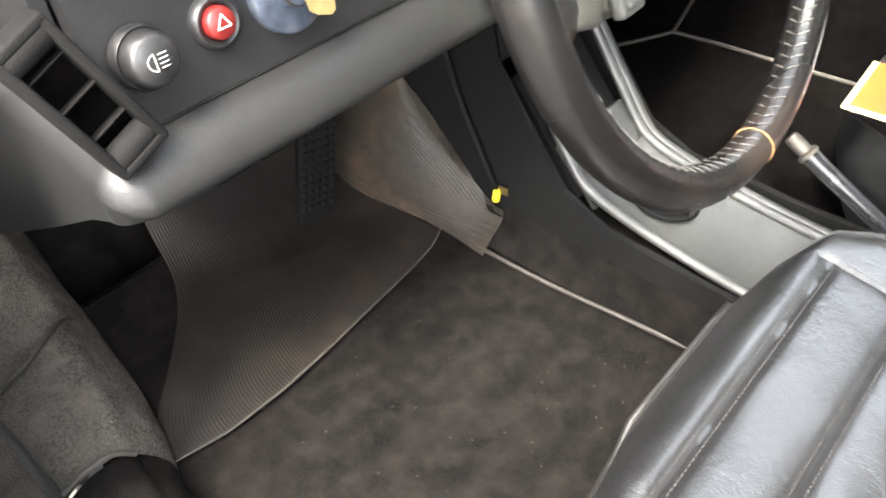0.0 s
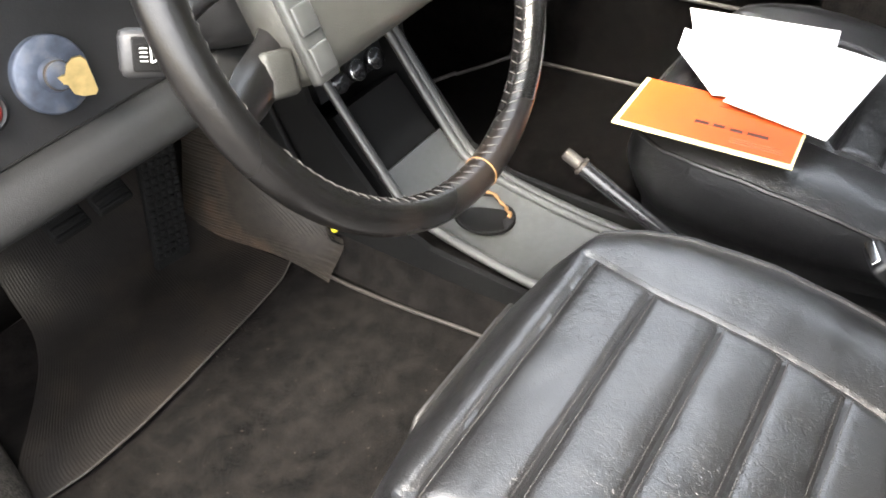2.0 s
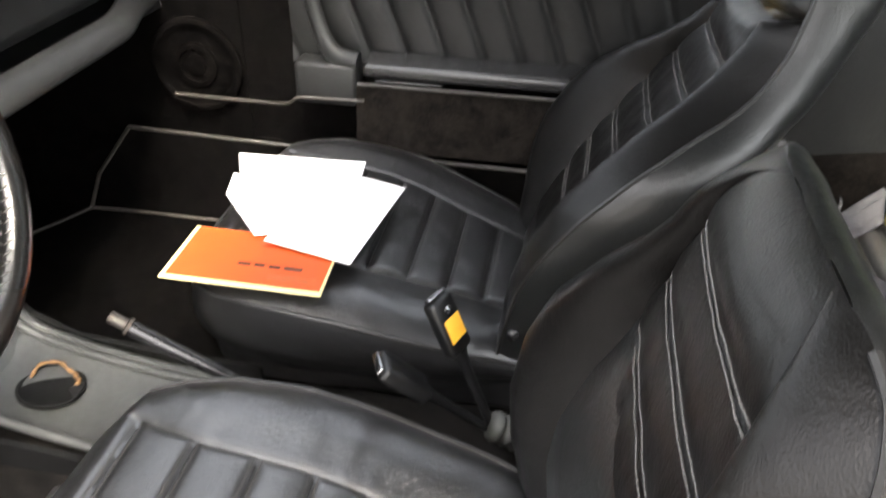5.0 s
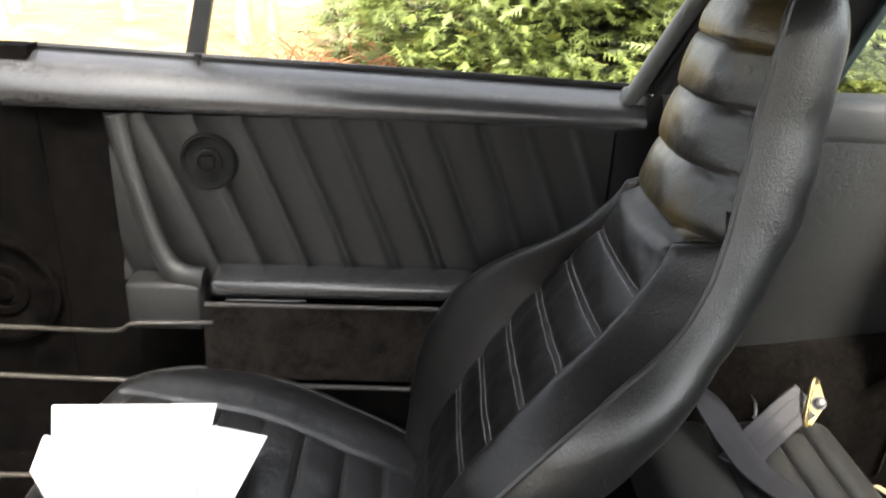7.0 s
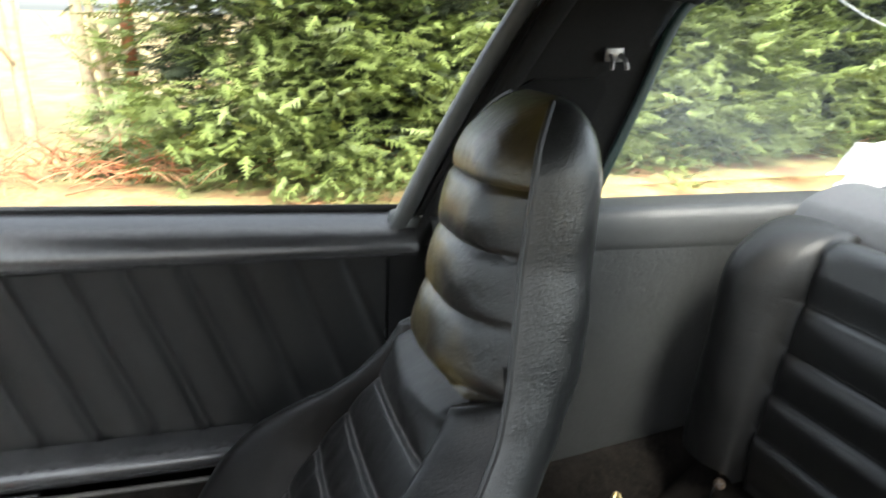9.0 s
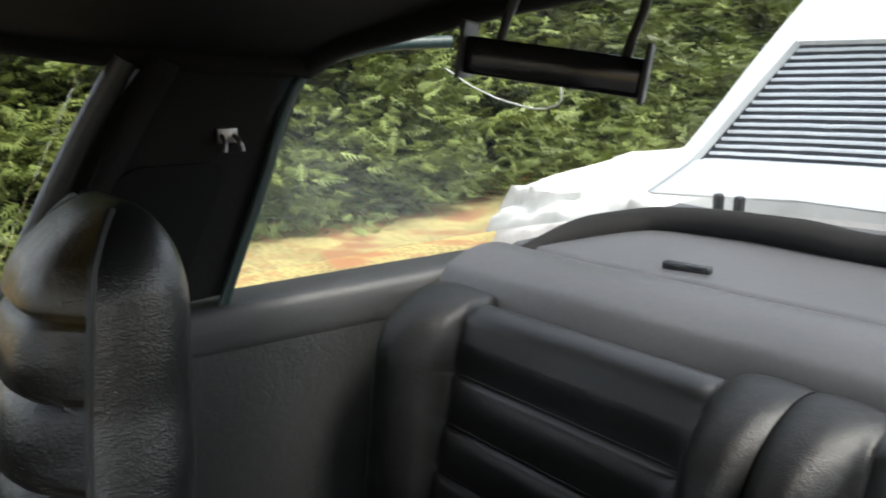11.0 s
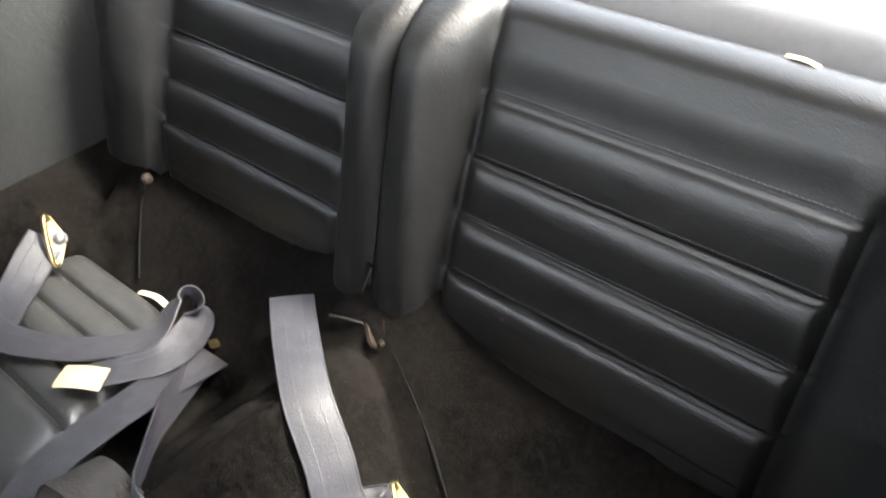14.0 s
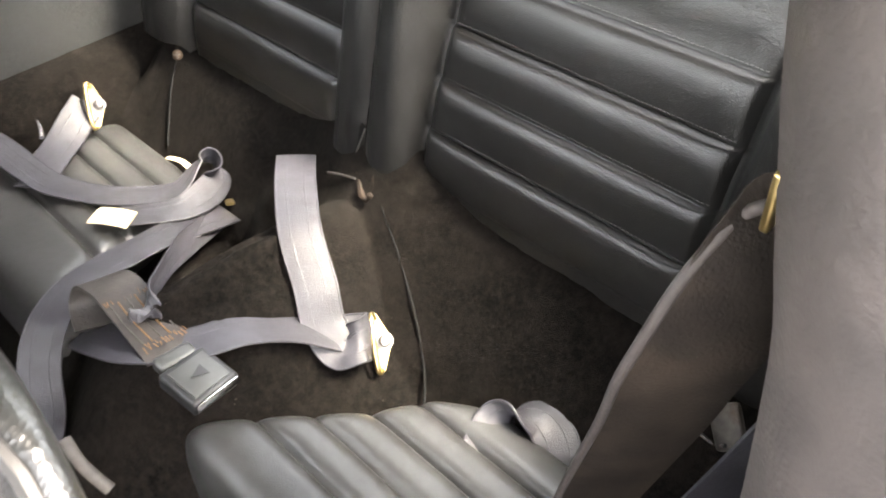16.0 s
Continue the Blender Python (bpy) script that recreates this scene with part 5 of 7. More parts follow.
def build_coat_hook():
    ob = thing("coat_hook", "small bright chrome coat hook", "coat hook")
    bm = bmesh.new()
    c = Vector((0.645, -0.486, 1.176))
    box(bm, c, (0.006, 0.028, 0.020), 0.002)
    part("base", bm, STEEL, ob)
    for s in (-1, 1):
        bm = bmesh.new()
        tube(bm, smooth_line([c + Vector((-0.002, 0.008 * s, 0)), c + Vector((-0.015, 0.010 * s, -0.008)), c + Vector((-0.018, 0.012 * s, -0.02))], 8), 0.003, 8)
        part("prong", bm, STEEL, ob)
    return ob


build_coat_hook()


# ---- rear seats and shelf ----
SQ_Y = table([0.52, 0.60, 0.66, 0.726, 0.788, 0.852, 0.90, 0.925, 0.938, 0.945], [-0.640, -0.637, -0.645, -0.660, -0.677, -0.696, -0.709, -0.719, -0.729, -0.743])

WING_Y = table([0.59, 0.66, 0.76, 0.84, 0.86], [-0.607, -0.612, -0.620, -0.628, -0.632])


def squab_front(x, z, pa, pb, a, b):
    y = SQ_Y(z)
    if pa <= x <= pb:
        rows = (0.596, 0.664, 0.726, 0.788, 0.852, 0.960)
        i = max(j for j in range(len(rows)) if rows[j] <= z or j == 0)
        d = min(max((rows[min(i + 1, 5)] - z) / (rows[min(i + 1, 5)] - rows[i]), 0.0), 1.0)  # 0 under a seam, 1 above the next
        k = min(abs(z - q) for q in rows[1:5])
        full = ease((x - pa) / 0.03) * ease((pb - x) / 0.03)
        puff = 0.0092 * math.sin(math.pi * d ** 0.5) ** 0.9 if i < 4 else 0.006 * ease((z - 0.852) / 0.05)
        y += (puff - 0.004 - 0.0012 * groove(k, 0.0015)) * (0.5 + 0.5 * full)
    else:
        t = (pa - x) / (pa - a) if x < pa else (x - pb) / (b - pb)
        y += 0.046 * (1 - abs(2 * min(t, 1.0) - 1) ** 2.4) * math.sqrt(max(0.04, 1 - max(0.0, (z - 0.76) / 0.190) ** 2)) - 0.022 * max(0.0, t - 0.85) / 0.15
    y -= 0.010 * (1 - 0.8 * ease((z - 0.83) / 0.06)) * (groove(x - pa, 0.006) + groove(x - pb, 0.006))
    return y + 0.0005 * noise.noise((x * 18, z * 18, 1))


def build_squab(a, b, pa, pb, label):
    ob = thing("rear_seat_back", label, "rear seat", "rear seat backs")

    def panel_point(x, v):
        d = min(max(min(x - pa, pb - x) / 0.035, 0.0), 1.0)
        corner = 0.003 * (1 - math.sqrt(1 - (1 - d) ** 2))
        z = 0.550 + (0.922 - 0.550) * min(v / 0.75, 1.0)
        y = squab_front(x, z, pa, pb, a, b)
        low = corner * ease((z - 0.86) / 0.062)
        if v <= 0.75:
            return Vector((x, y, z - low))
        turn = 0.36 + 2.2 * (v - 0.75) / 0.25  # rolls over the top and down behind
        return Vector((x, y + 0.034 * (math.cos(turn) - math.cos(0.36)), z - low + 0.034 * (math.sin(turn) - math.sin(0.36))))

    @functools.lru_cache(None)
    def wing_column(t):
        """Upright soft pad in front of the reclined panel, rolling back over the top."""
        out = math.sin(math.pi / 2 * min(t / 0.55, 1.0)) ** 0.9 * (1 - 0.35 * max(0.0, (t - 0.70) / 0.30) ** 2)
        front = lambda z: SQ_Y(z) + (WING_Y(z) - SQ_Y(z)) * out
        rim = -0.775 + 0.006 * out
        top = 0.944 + 0.010 * out
        roll = front(0.845)
        pts = [(front(z), z) for z in (0.590, 0.640, 0.690, 0.740, 0.790, 0.835)]
        pts += [(roll + (rim - roll) * (1 - math.cos(q)), 0.850 + (top - 0.850) * math.sin(q)) for q in (0.30, 0.65, 1.0, 1.35)]
        pts += [(rim - 0.012, top - 0.004), (rim - 0.026, top - 0.018), (rim - 0.030, top - 0.045)]
        line = smooth_line([(0, p, q) for p, q in pts], 400)
        first = next(k for k, p in enumerate(line) if p.z >= 0.922)
        zs, ys = [p.z for p in line[:first + 1]], [p.y for p in line[:first + 1]]
        low = [Vector((0, np.interp(z, zs, ys), z)) for z in np.linspace(0.590, 0.922, 225)]
        return low + [line[round(k)] for k in np.linspace(first, 399, 75)]

    def wing_point(x, v, t):
        p = wing_column(round(t, 4))[round(v * 299)]
        return Vector((x, p[1] + 0.0018 * noise.noise((x * 20, v * 9, 4)), p[2]))

    def face(name, x0, x1, n, lbl=""):
        bm = bmesh.new()

        def f(u, v):
            x = x0 + (x1 - x0) * u
            if pa <= x <= pb:
                return panel_point(x, v)
            t = min((pa - x) / (pa - a) if x < pa else (x - pb) / (b - pb), 1.0)
            p = panel_point(pa if x < pa else pb, v).lerp(wing_point(x, v, t), ease(t / 0.15))
            return Vector((x, p.y, p.z))
        grid(bm, n, 300, f)
        part(name, bm, SQUAB if name == "pleated_panel" else WING, ob, lbl)
    face("pleated_panel", pa, pb, 50, "cross-pleated panel")
    face("wing", a, pa, 30)
    face("wing", pb, b, 30)
    bm = bmesh.new()
    for q in (0.664, 0.726, 0.788, 0.852):
        k = 70
        for i in range(k):
            x = pa + 0.008 + (pb - pa - 0.016) * i / k
            yy = squab_front(x, q + 0.006, pa, pb, a, b) + 0.0006
            tube(bm, [(x, yy, q + 0.0055), (x + 0.003, yy, q + 0.0055)], 0.0006, 4)
    part("seam_stitching", bm, THREAD, ob)["kind"] = "stuff"
    bm = bmesh.new()
    slab(bm, [(a + 0.01, -0.66, 0.57), (b - 0.01, -0.66, 0.57), (b - 0.01, -0.80, 0.93), (a + 0.01, -0.80, 0.93)], (0, -0.05, -0.01))
    part("back_board", bm, PLASTIC, ob)
    for x in (pa - 0.045, pb + 0.012) if a < -0.3 else ():
        bm = bmesh.new()
        slab(bm, [(x - 0.004, -0.650, 0.605), (x + 0.028, -0.650, 0.605), (x + 0.012, -0.590, 0.520), (x + 0.004, -0.590, 0.518)], (0, 0.006, 0.006))
        part("pivot_strap", bm, DULL_STEEL, ob, "dirty steel pivot strap")
    return ob


build_squab(-0.575, 0.004, -0.441, -0.074, "black leather rear seat back with cross pleats, driver's side")
build_squab(0.006, 0.565, 0.086, 0.450, "black leather rear seat back with cross pleats, passenger's side")


def build_rear_cushion(inner, outer, rows, y1, label):
    """A boxed pad with lateral pleats; its inner edge follows the flare of the hump."""
    ob = thing("rear_cushion", label, "seat cushion", "rear cushions")
    y0 = -0.545

    def top(x, y):
        k = min(abs(y - q) for q in rows)
        return 0.447 + 0.0085 * math.sin(math.pi / 2 * min(k / 0.020, 1)) ** 0.7 - 0.005 * groove(k, 0.003) + 0.001 * noise.noise((x * 20, y * 20, 3))

    def f(u, v):
        u, v = 2 * u - 1, 2 * v - 1
        u, v = math.copysign(abs(u) ** 0.8, u), math.copysign(abs(v) ** 0.8, v)
        y = 0.5 * (y0 + y1) + 0.5 * (y1 - y0) * v
        xi = inner(y) + (outer - inner(y)) * 0.16 * abs(v) ** 12
        x = 0.5 * (xi + outer) + 0.5 * (outer - xi) * u
        full = max(0.0, 1 - abs(u) ** 14 - abs(v) ** (14 if v < 0 else 9)) ** 0.35
        return (x, y, 0.36 + (top(x, y) - 0.36) * full)
    bm = bmesh.new()
    grid(bm, 60, 130, f)
    part("pleated_pad", bm, CUSHION, ob)
    for q in rows:
        bm = bmesh.new()
        side = 0.022 * (1 if outer > inner(q) else -1)
        xs = np.linspace(inner(q) + side, outer - side, 24)
        tube(bm, [(x, q, top(x, q) + 0.0006) for x in xs], 0.0011, 5)
        part("seam_cord", bm, DARK_PIPING, ob)
    return ob


build_rear_cushion(table([-0.545, -0.486, -0.426, -0.385, -0.336, -0.26, -0.135], [-0.318, -0.246, -0.212, -0.176, -0.136, -0.074, -0.060]), -0.545, [-0.476 + 0.0497 * k for k in range(4)], -0.242, "grey-black pleated rear seat cushion on the driver's side")
build_rear_cushion(table([-0.545, -0.511, -0.43, -0.344, -0.27, -0.135], [0.315, 0.290, 0.252, 0.212, 0.170, 0.120]), 0.560, [-0.482 + 0.0503 * k for k in range(4)], -0.215, "grey-black pleated rear seat cushion under tangled belts")


def build_shelf():
    ob = thing("parcel_shelf", "grey vinyl rear parcel shelf with rolled fabric edge", "parcel shelf", kind="structure")
    bm = bmesh.new()

    def f(u, v):
        w = 0.605 - 0.05 * v
        x = -w + 2 * w * u
        y = -0.762 - 0.593 * v
        z = 0.905 + 0.045 * ease(v / 0.09) + 0.020 * ease(v / 0.28) + 0.035 * v
        z -= 0.02 * groove(v - 0.0, 0.05)
        z += 0.014 * math.sin(math.pi * min(max((-0.79 - y) / 0.145, 0.0), 1.0)) - 0.007 * groove(y + 0.937, 0.007)
        return (x, y, z + 0.004 * noise.noise((x * 5, y * 5, 2)))
    grid(bm, 50, 130, f)
    part("shelf_sheet", bm, SHELF_VINYL, ob)
    bm = bmesh.new()
    pts = smooth_line([(0.55, -0.84, 0.962), (0.548, -1.00, 0.985), (0.51, -1.13, 0.998), (0.42, -1.185, 1.004), (0.15, -1.19, 1.006), (-0.15, -1.19, 1.006), (-0.42, -1.185, 1.004), (-0.51, -1.13, 0.998), (-0.55, -0.84, 0.962)], 70)
    tube(bm, [p + Vector((0, 0, 0.008 * noise.noise((p.x * 8, p.y * 8, 0)))) for p in pts], [0.010 + 0.020 * ease((-p.y - 0.86) / 0.25) + 0.012 * abs(noise.noise((p.x * 4, p.y * 4, 3))) for p in pts], 12, flat=0.8)
    part("fabric_roll", bm, HEADLINER, ob, "crumpled dark fabric edge")
    bm = bmesh.new()
    box(bm, (0.284, -0.980, 0.987), (0.070, 0.014, 0.012), 0.003, Euler((0, 0, radians(8))).to_matrix())
    part("slot", bm, PLASTIC_GLOSS, ob, "black slot fitting")
    bm = bmesh.new()
    box(bm, (0.555, -0.905, 0.975), (0.020, 0.010, 0.010), 0.003, Euler((0, 0.2, 0.5)).to_matrix())
    part("corner_clip", bm, PLASTIC_GLOSS, ob, "small black clip")
    return ob


build_shelf()


def build_engine_lid():
    ob = thing("engine_lid", "raised white engine lid with dark slatted grille", "engine lid")
    m = Matrix.Translation((0.0, -1.52, 0.985)) @ Euler((radians(112), 0, 0)).to_matrix().to_4x4()

    def flat(name, pts, d, mat, lbl=""):
        bm = bmesh.new()
        slab(bm, pts, (0, 0, -d))
        bm.transform(m)
        part(name, bm, mat, ob, lbl, smooth=False)
    # frame pieces round the grille opening, lying in the lid's own plane
    flat("lower_panel", [(-0.735, -0.01, 0), (-0.40, 0.013, 0), (0.40, 0.013, 0), (0.735, -0.01, 0), (0.655, 0.064, 0), (0.3, 0.078, 0), (-0.3, 0.078, 0), (-0.655, 0.064, 0)], 0.020, PAINT)
    flat("side_panel", [(0.735, -0.01, 0), (0.62, 0.163, 0), (0.54, 0.295, 0), (0.44, 0.46, 0), (0.38, 0.46, 0), (0.487, 0.29, 0), (0.647, 0.060, 0)], 0.024, PAINT)
    flat("side_panel", [(-0.735, -0.01, 0), (-0.647, 0.060, 0), (-0.487, 0.29, 0), (-0.38, 0.46, 0), (-0.44, 0.46, 0), (-0.54, 0.295, 0), (-0.62, 0.163, 0)], 0.024, PAINT)
    flat("upper_panel", [(-0.495, 0.286, 0), (0.495, 0.286, 0), (0.39, 0.46, 0), (-0.39, 0.46, 0)], 0.022, PAINT)
    flat("grille_back", [(-0.67, 0.05, 0.012), (0.67, 0.05, 0.012), (0.50, 0.30, 0.012), (-0.50, 0.30, 0.012)], -0.004, GRILLE)
    for k in range(16):
        v = 0.070 + 0.0138 * k
        w = 0.640 - 0.155 * (v - 0.062) / 0.23
        bm = bmesh.new()
        tube(bm, [(w * (i / 15 - 1), v + 0.012 * (1 - (i / 15 - 1) ** 2) * (1 - k / 20) + 0.0012 * noise.noise((i * 0.7, k, 0)), 0.002) for i in range(31)], 0.0034, 5, flat=0.7)
        bm.transform(m)
        part("slat", bm, STEEL_WHITE, ob)
    for x in (0.562, 0.516):
        bm = bmesh.new()
        box(bm, (x, -1.500, 0.962), (0.018, 0.02, 0.075), 0.004)
        part("hinge_post", bm, PLASTIC, ob, "black hinge post")
    return ob


build_engine_lid()


# ---- loose things on the passenger seat and tunnel ----
def build_booklet():
    ob = thing("orange_booklet", "orange booklet with cream border lying on the passenger seat", "booklet")
    a, b, c = Vector((0.072, 0.620, 0.512)), Vector((0.076, 0.387, 0.508)), Vector((0.226, 0.399, 0.497))
    d = a + (c - b)
    up = (b - a).cross(c - b).normalized()
    if up.z < 0:
        up = -up
    bm = bmesh.new()
    slab(bm, [a, b, c, d], up * 0.003)
    part("cover", bm, CREAM, ob, "cream cover border", smooth=False)

    def at(s, t, h):
        return a + (b - a) * s + (d - a) * t + up * h
    bm = bmesh.new()
    slab(bm, [at(0.03, 0.05, 0.0031), at(0.985, 0.05, 0.0031), at(0.985, 0.99, 0.0031), at(0.03, 0.99, 0.0031)], up * 0.0006)
    part("front_panel", bm, ORANGE, ob, "bright orange front", smooth=False)
    for s0, s1, t0 in ((0.42, 0.50, 0.345), (0.525, 0.59, 0.35), (0.62, 0.69, 0.34), (0.715, 0.83, 0.345)):
        bm = bmesh.new()
        slab(bm, [at(s0, t0, 0.0038), at(s1, t0, 0.0038), at(s1, t0 + 0.055, 0.0038), at(s0, t0 + 0.055, 0.0038)], up * 0.0003)
        part("print_bar", bm, INK, ob, smooth=False)
    bm = bmesh.new()
    slab(bm, [at(0.5, 0.74, 0.0038), at(0.93, 0.74, 0.0038), at(0.93, 0.748, 0.0038), at(0.5, 0.748, 0.0038)], up * 0.0003)
    part("print_bar", bm, INK, ob, smooth=False)
    for t0 in (0.15, 0.19, 0.23):
        bm = bmesh.new()
        slab(bm, [at(0.64, t0, 0.0038), at(0.93, t0, 0.0038), at(0.93, t0 + 0.012, 0.0038), at(0.64, t0 + 0.012, 0.0038)], up * 0.0003)
        part("print_bar", bm, CORD, ob, smooth=False)
    return ob


build_booklet()


def build_paper(corners, h, label):
    ob = thing("paper_sheet", label, "paper", "papers on the seat")
    bm = bmesh.new()
    p = [Vector((*q, z)) for q, z in zip(corners, h)]
    slab(bm, p, (0, 0, 0.0014))
    part("sheet", bm, PAPER, ob, smooth=False)
    return ob


build_paper([(0.452, 0.655), (0.468, 0.424), (0.250, 0.398), (0.235, 0.560)], (0.514, 0.512, 0.513, 0.515), "white envelope on top of the papers")
build_paper([(0.390, 0.640), (0.314, 0.622), (0.203, 0.530), (0.230, 0.440), (0.330, 0.430)], (0.508, 0.510, 0.510, 0.510, 0.508), "white paper fanned out beneath another sheet")
build_paper([(0.430, 0.470), (0.402, 0.338), (0.158, 0.368), (0.190, 0.510)], (0.511, 0.505, 0.508, 0.512), "white folded paper lying over the seat cushion")


def build_handbrake():
    ob = thing("handbrake", "black handbrake lever with dull steel release tip", "handbrake")
    tip, base = Vector((-0.023, 0.640, 0.514)), Vector((-0.005, 0.44, 0.385))
    d = (tip - base).normalized()
    bm = bmesh.new()
    tube(bm, [base, base + (tip - base) * 0.5, tip - d * 0.03], [0.0095, 0.0098, 0.0105], 14)
    part("grip", bm, PLASTIC_GLOSS, ob)
    bm = bmesh.new()
    lathe(bm, [(0.0125, 0), (0.0125, 0.004), (0.0085, 0.006), (0.0085, 0.026), (0.007, 0.030), (0.0, 0.031)], tip - d * 0.030, d, 20)
    part("release_button", bm, DULL_STEEL, ob, "dull steel release button")
    bm = bmesh.new()
    tube(bm, [base - d * 0.035, base + d * 0.002], 0.009, 12)
    part("base_tube", bm, CORD, ob, "rusty base tube")
    return ob


build_handbrake()


def build_buckle(tip, base, label, sticker):
    ob = thing("belt_buckle", label, "seat belt buckle", "front belt buckles")
    t, b = Vector(tip), Vector(base)
    d = (t - b).normalized()
    q = d.to_track_quat("Z", "Y").to_matrix()
    bm = bmesh.new()
    box(bm, t - d * 0.04, (0.044, 0.022, 0.080), 0.007, q, 3)
    part("housing", bm, BUCKLE_BLACK, ob)
    bm = bmesh.new()
    tube(bm, smooth_line([t - d * 0.08, b + (t - b) * 0.3, b], 10), [0.015, 0.012, 0.010, 0.009, 0.0085, 0.008, 0.008, 0.008, 0.008, 0.008], 10, flat=0.55)
    part("stalk", bm, BUCKLE_BLACK, ob)
    bm = bmesh.new()
    box(bm, t + d * 0.0035, (0.034, 0.010, 0.003), 0.001, q)
    part("slot_edge", bm, CHROME, ob)
    if sticker:
        nor = q @ Vector((0, 1, 0))
        if nor.x > 0:
            nor = -nor
        bm = bmesh.new()
        lathe(bm, [(0.006, 0), (0.006, 0.002), (0.0, 0.003)], t - d * 0.018 + nor * 0.0102, nor, 14)
        part("rivet", bm, CHROME, ob)
        bm = bmesh.new()
        box(bm, t - d * 0.045 + nor * 0.0108, (0.032, 0.0016, 0.032), 0.0004, q)
        part("release_label", bm, LABEL_ORANGE, ob, "orange press label")
    return ob


build_buckle((0.043, 0.222, 0.556), (0.010, 0.140, 0.385), "black belt buckle with orange label", True)
build_buckle((-0.054, 0.272, 0.522), (0.004, 0.146, 0.380), "black belt buckle lying over", False)


def build_stalk_boot():
    """Ribbed rubber cover from which both stalks rise."""
    ob = thing("stalk_boot", "grey-green ribbed rubber boot at the belt stalks", "rubber boot")
    a, b = Vector((0.006, 0.140, 0.384)), Vector((0.020, 0.045, 0.335))
    d = (b - a).normalized()
    for k in range(6):
        bm = bmesh.new()
        lathe(bm, [(0.012, -0.002), (0.020, 0.003), (0.0225, 0.009), (0.020, 0.015), (0.012, 0.018)], a + d * 0.0165 * k, d, 20)
        part("rib", bm, BOOT_RUBBER, ob)
    return ob


build_stalk_boot()


# ---- rear belts and fittings ----
def strap(name, pts, sides, width, mat, label, n=70):
    ob = thing(name, label, "seat belt", "rear seat belts")
    bm = bmesh.new()
    ribbon(bm, pts, sides, width, n=n)
    part("webbing", bm, mat, ob)
    c, w = smooth_line(pts, n), smooth_line(sides, n)
    for share in (-0.485, -0.22, 0.22, 0.485):  # bound edges and woven ridges along the belt
        line = []
        for k in range(n):
            t = (c[min(k + 1, n - 1)] - c[max(k - 1, 0)]).normalized()
            line.append(c[k] + (w[k] - t * w[k].dot(t)).normalized() * width * share)
        bm = bmesh.new()
        tube(bm, line, 0.0016 if abs(share) > 0.4 else 0.0020, 6)
        part("selvedge" if abs(share) > 0.4 else "woven_ridge", bm, mat, ob)
    return ob


X, Y, Z = (1, 0, 0), (0, 1, 0), (0, 0, 1)
strap("seat_belt", [(0.100, -0.578, 0.570), (0.034, -0.527, 0.577), (-0.036, -0.480, 0.563), (-0.085, -0.462, 0.522), (-0.112, -0.452, 0.485), (-0.140, -0.455, 0.462), (-0.152, -0.475, 0.470), (-0.146, -0.498, 0.468)],
      [(0.62, 0.78, 0), (0.62, 0.78, 0), (0.60, 0.80, 0), (0.55, 0.83, 0), (0.5, 0.86, 0), (0.2, 0.9, -0.3), (-0.4, 0.7, -0.6), (-0.5, 0.5, -0.7)], 0.052, WEBBING, "grey seat belt webbing lying over the carpeted hump")
strap("seat_belt", [(-0.142, -0.495, 0.462), (-0.120, -0.460, 0.470), (-0.098, -0.415, 0.492), (-0.080, -0.362, 0.510), (-0.064, -0.308, 0.512), (-0.020, -0.262, 0.505), (0.06, -0.250, 0.470), (0.13, -0.262, 0.420)],
      [(0.5, -0.3, 0.8), (0.8, -0.5, 0.2), (0.8, -0.35, 0.0), (0.85, -0.3, 0.0), (0.8, -0.5, 0.0), (0.5, -0.85, 0), (0.2, -0.95, 0.1), (0.2, -0.95, 0.2)], 0.050, WEBBING, "grey-mauve belt running under the buckle")
strap("seat_belt", [(0.219, -0.533, 0.432), (0.190, -0.422, 0.462), (0.185, -0.352, 0.462), (0.169, -0.282, 0.464), (0.137, -0.228, 0.455), (0.112, -0.195, 0.415), (0.061, -0.169, 0.382), (-0.013, -0.121, 0.378), (-0.10, -0.06, 0.372)],
      [(0.9, -0.4, 0), (0.9, -0.3, 0), (0.95, -0.1, 0), (0.9, 0.3, 0), (0.75, 0.6, 0), (0.6, 0.8, 0), (0.55, 0.83, 0), (0.55, 0.83, 0), (0.55, 0.83, 0)], 0.050, WEBBING, "long pale grey belt trailing across the cushion")
strap("seat_belt", [(0.227, -0.523, 0.425), (0.140, -0.410, 0.470), (0.03, -0.315, 0.522), (-0.01, -0.285, 0.527)],
      [(0.7, -0.6, 0), (0.7, -0.6, 0), (0.7, -0.6, 0.1), (0.7, -0.6, 0)], 0.034, WEBBING, "second grey belt beneath the long one")
strap("seat_belt", [(0.524, -0.480, 0.508), (0.510, -0.452, 0.494), (0.490, -0.420, 0.478), (0.462, -0.385, 0.472), (0.430, -0.352, 0.468), (0.405, -0.330, 0.470)],
      [(-0.43, -0.80, -0.3), (-0.43, -0.85, -0.25), (-0.5, -0.80, -0.2), (-0.6, -0.75, -0.1), (-0.65, -0.7, 0), (-0.65, -0.7, 0)], 0.052, WEBBING, "folded grey belt hanging from the wheel arch anchor")
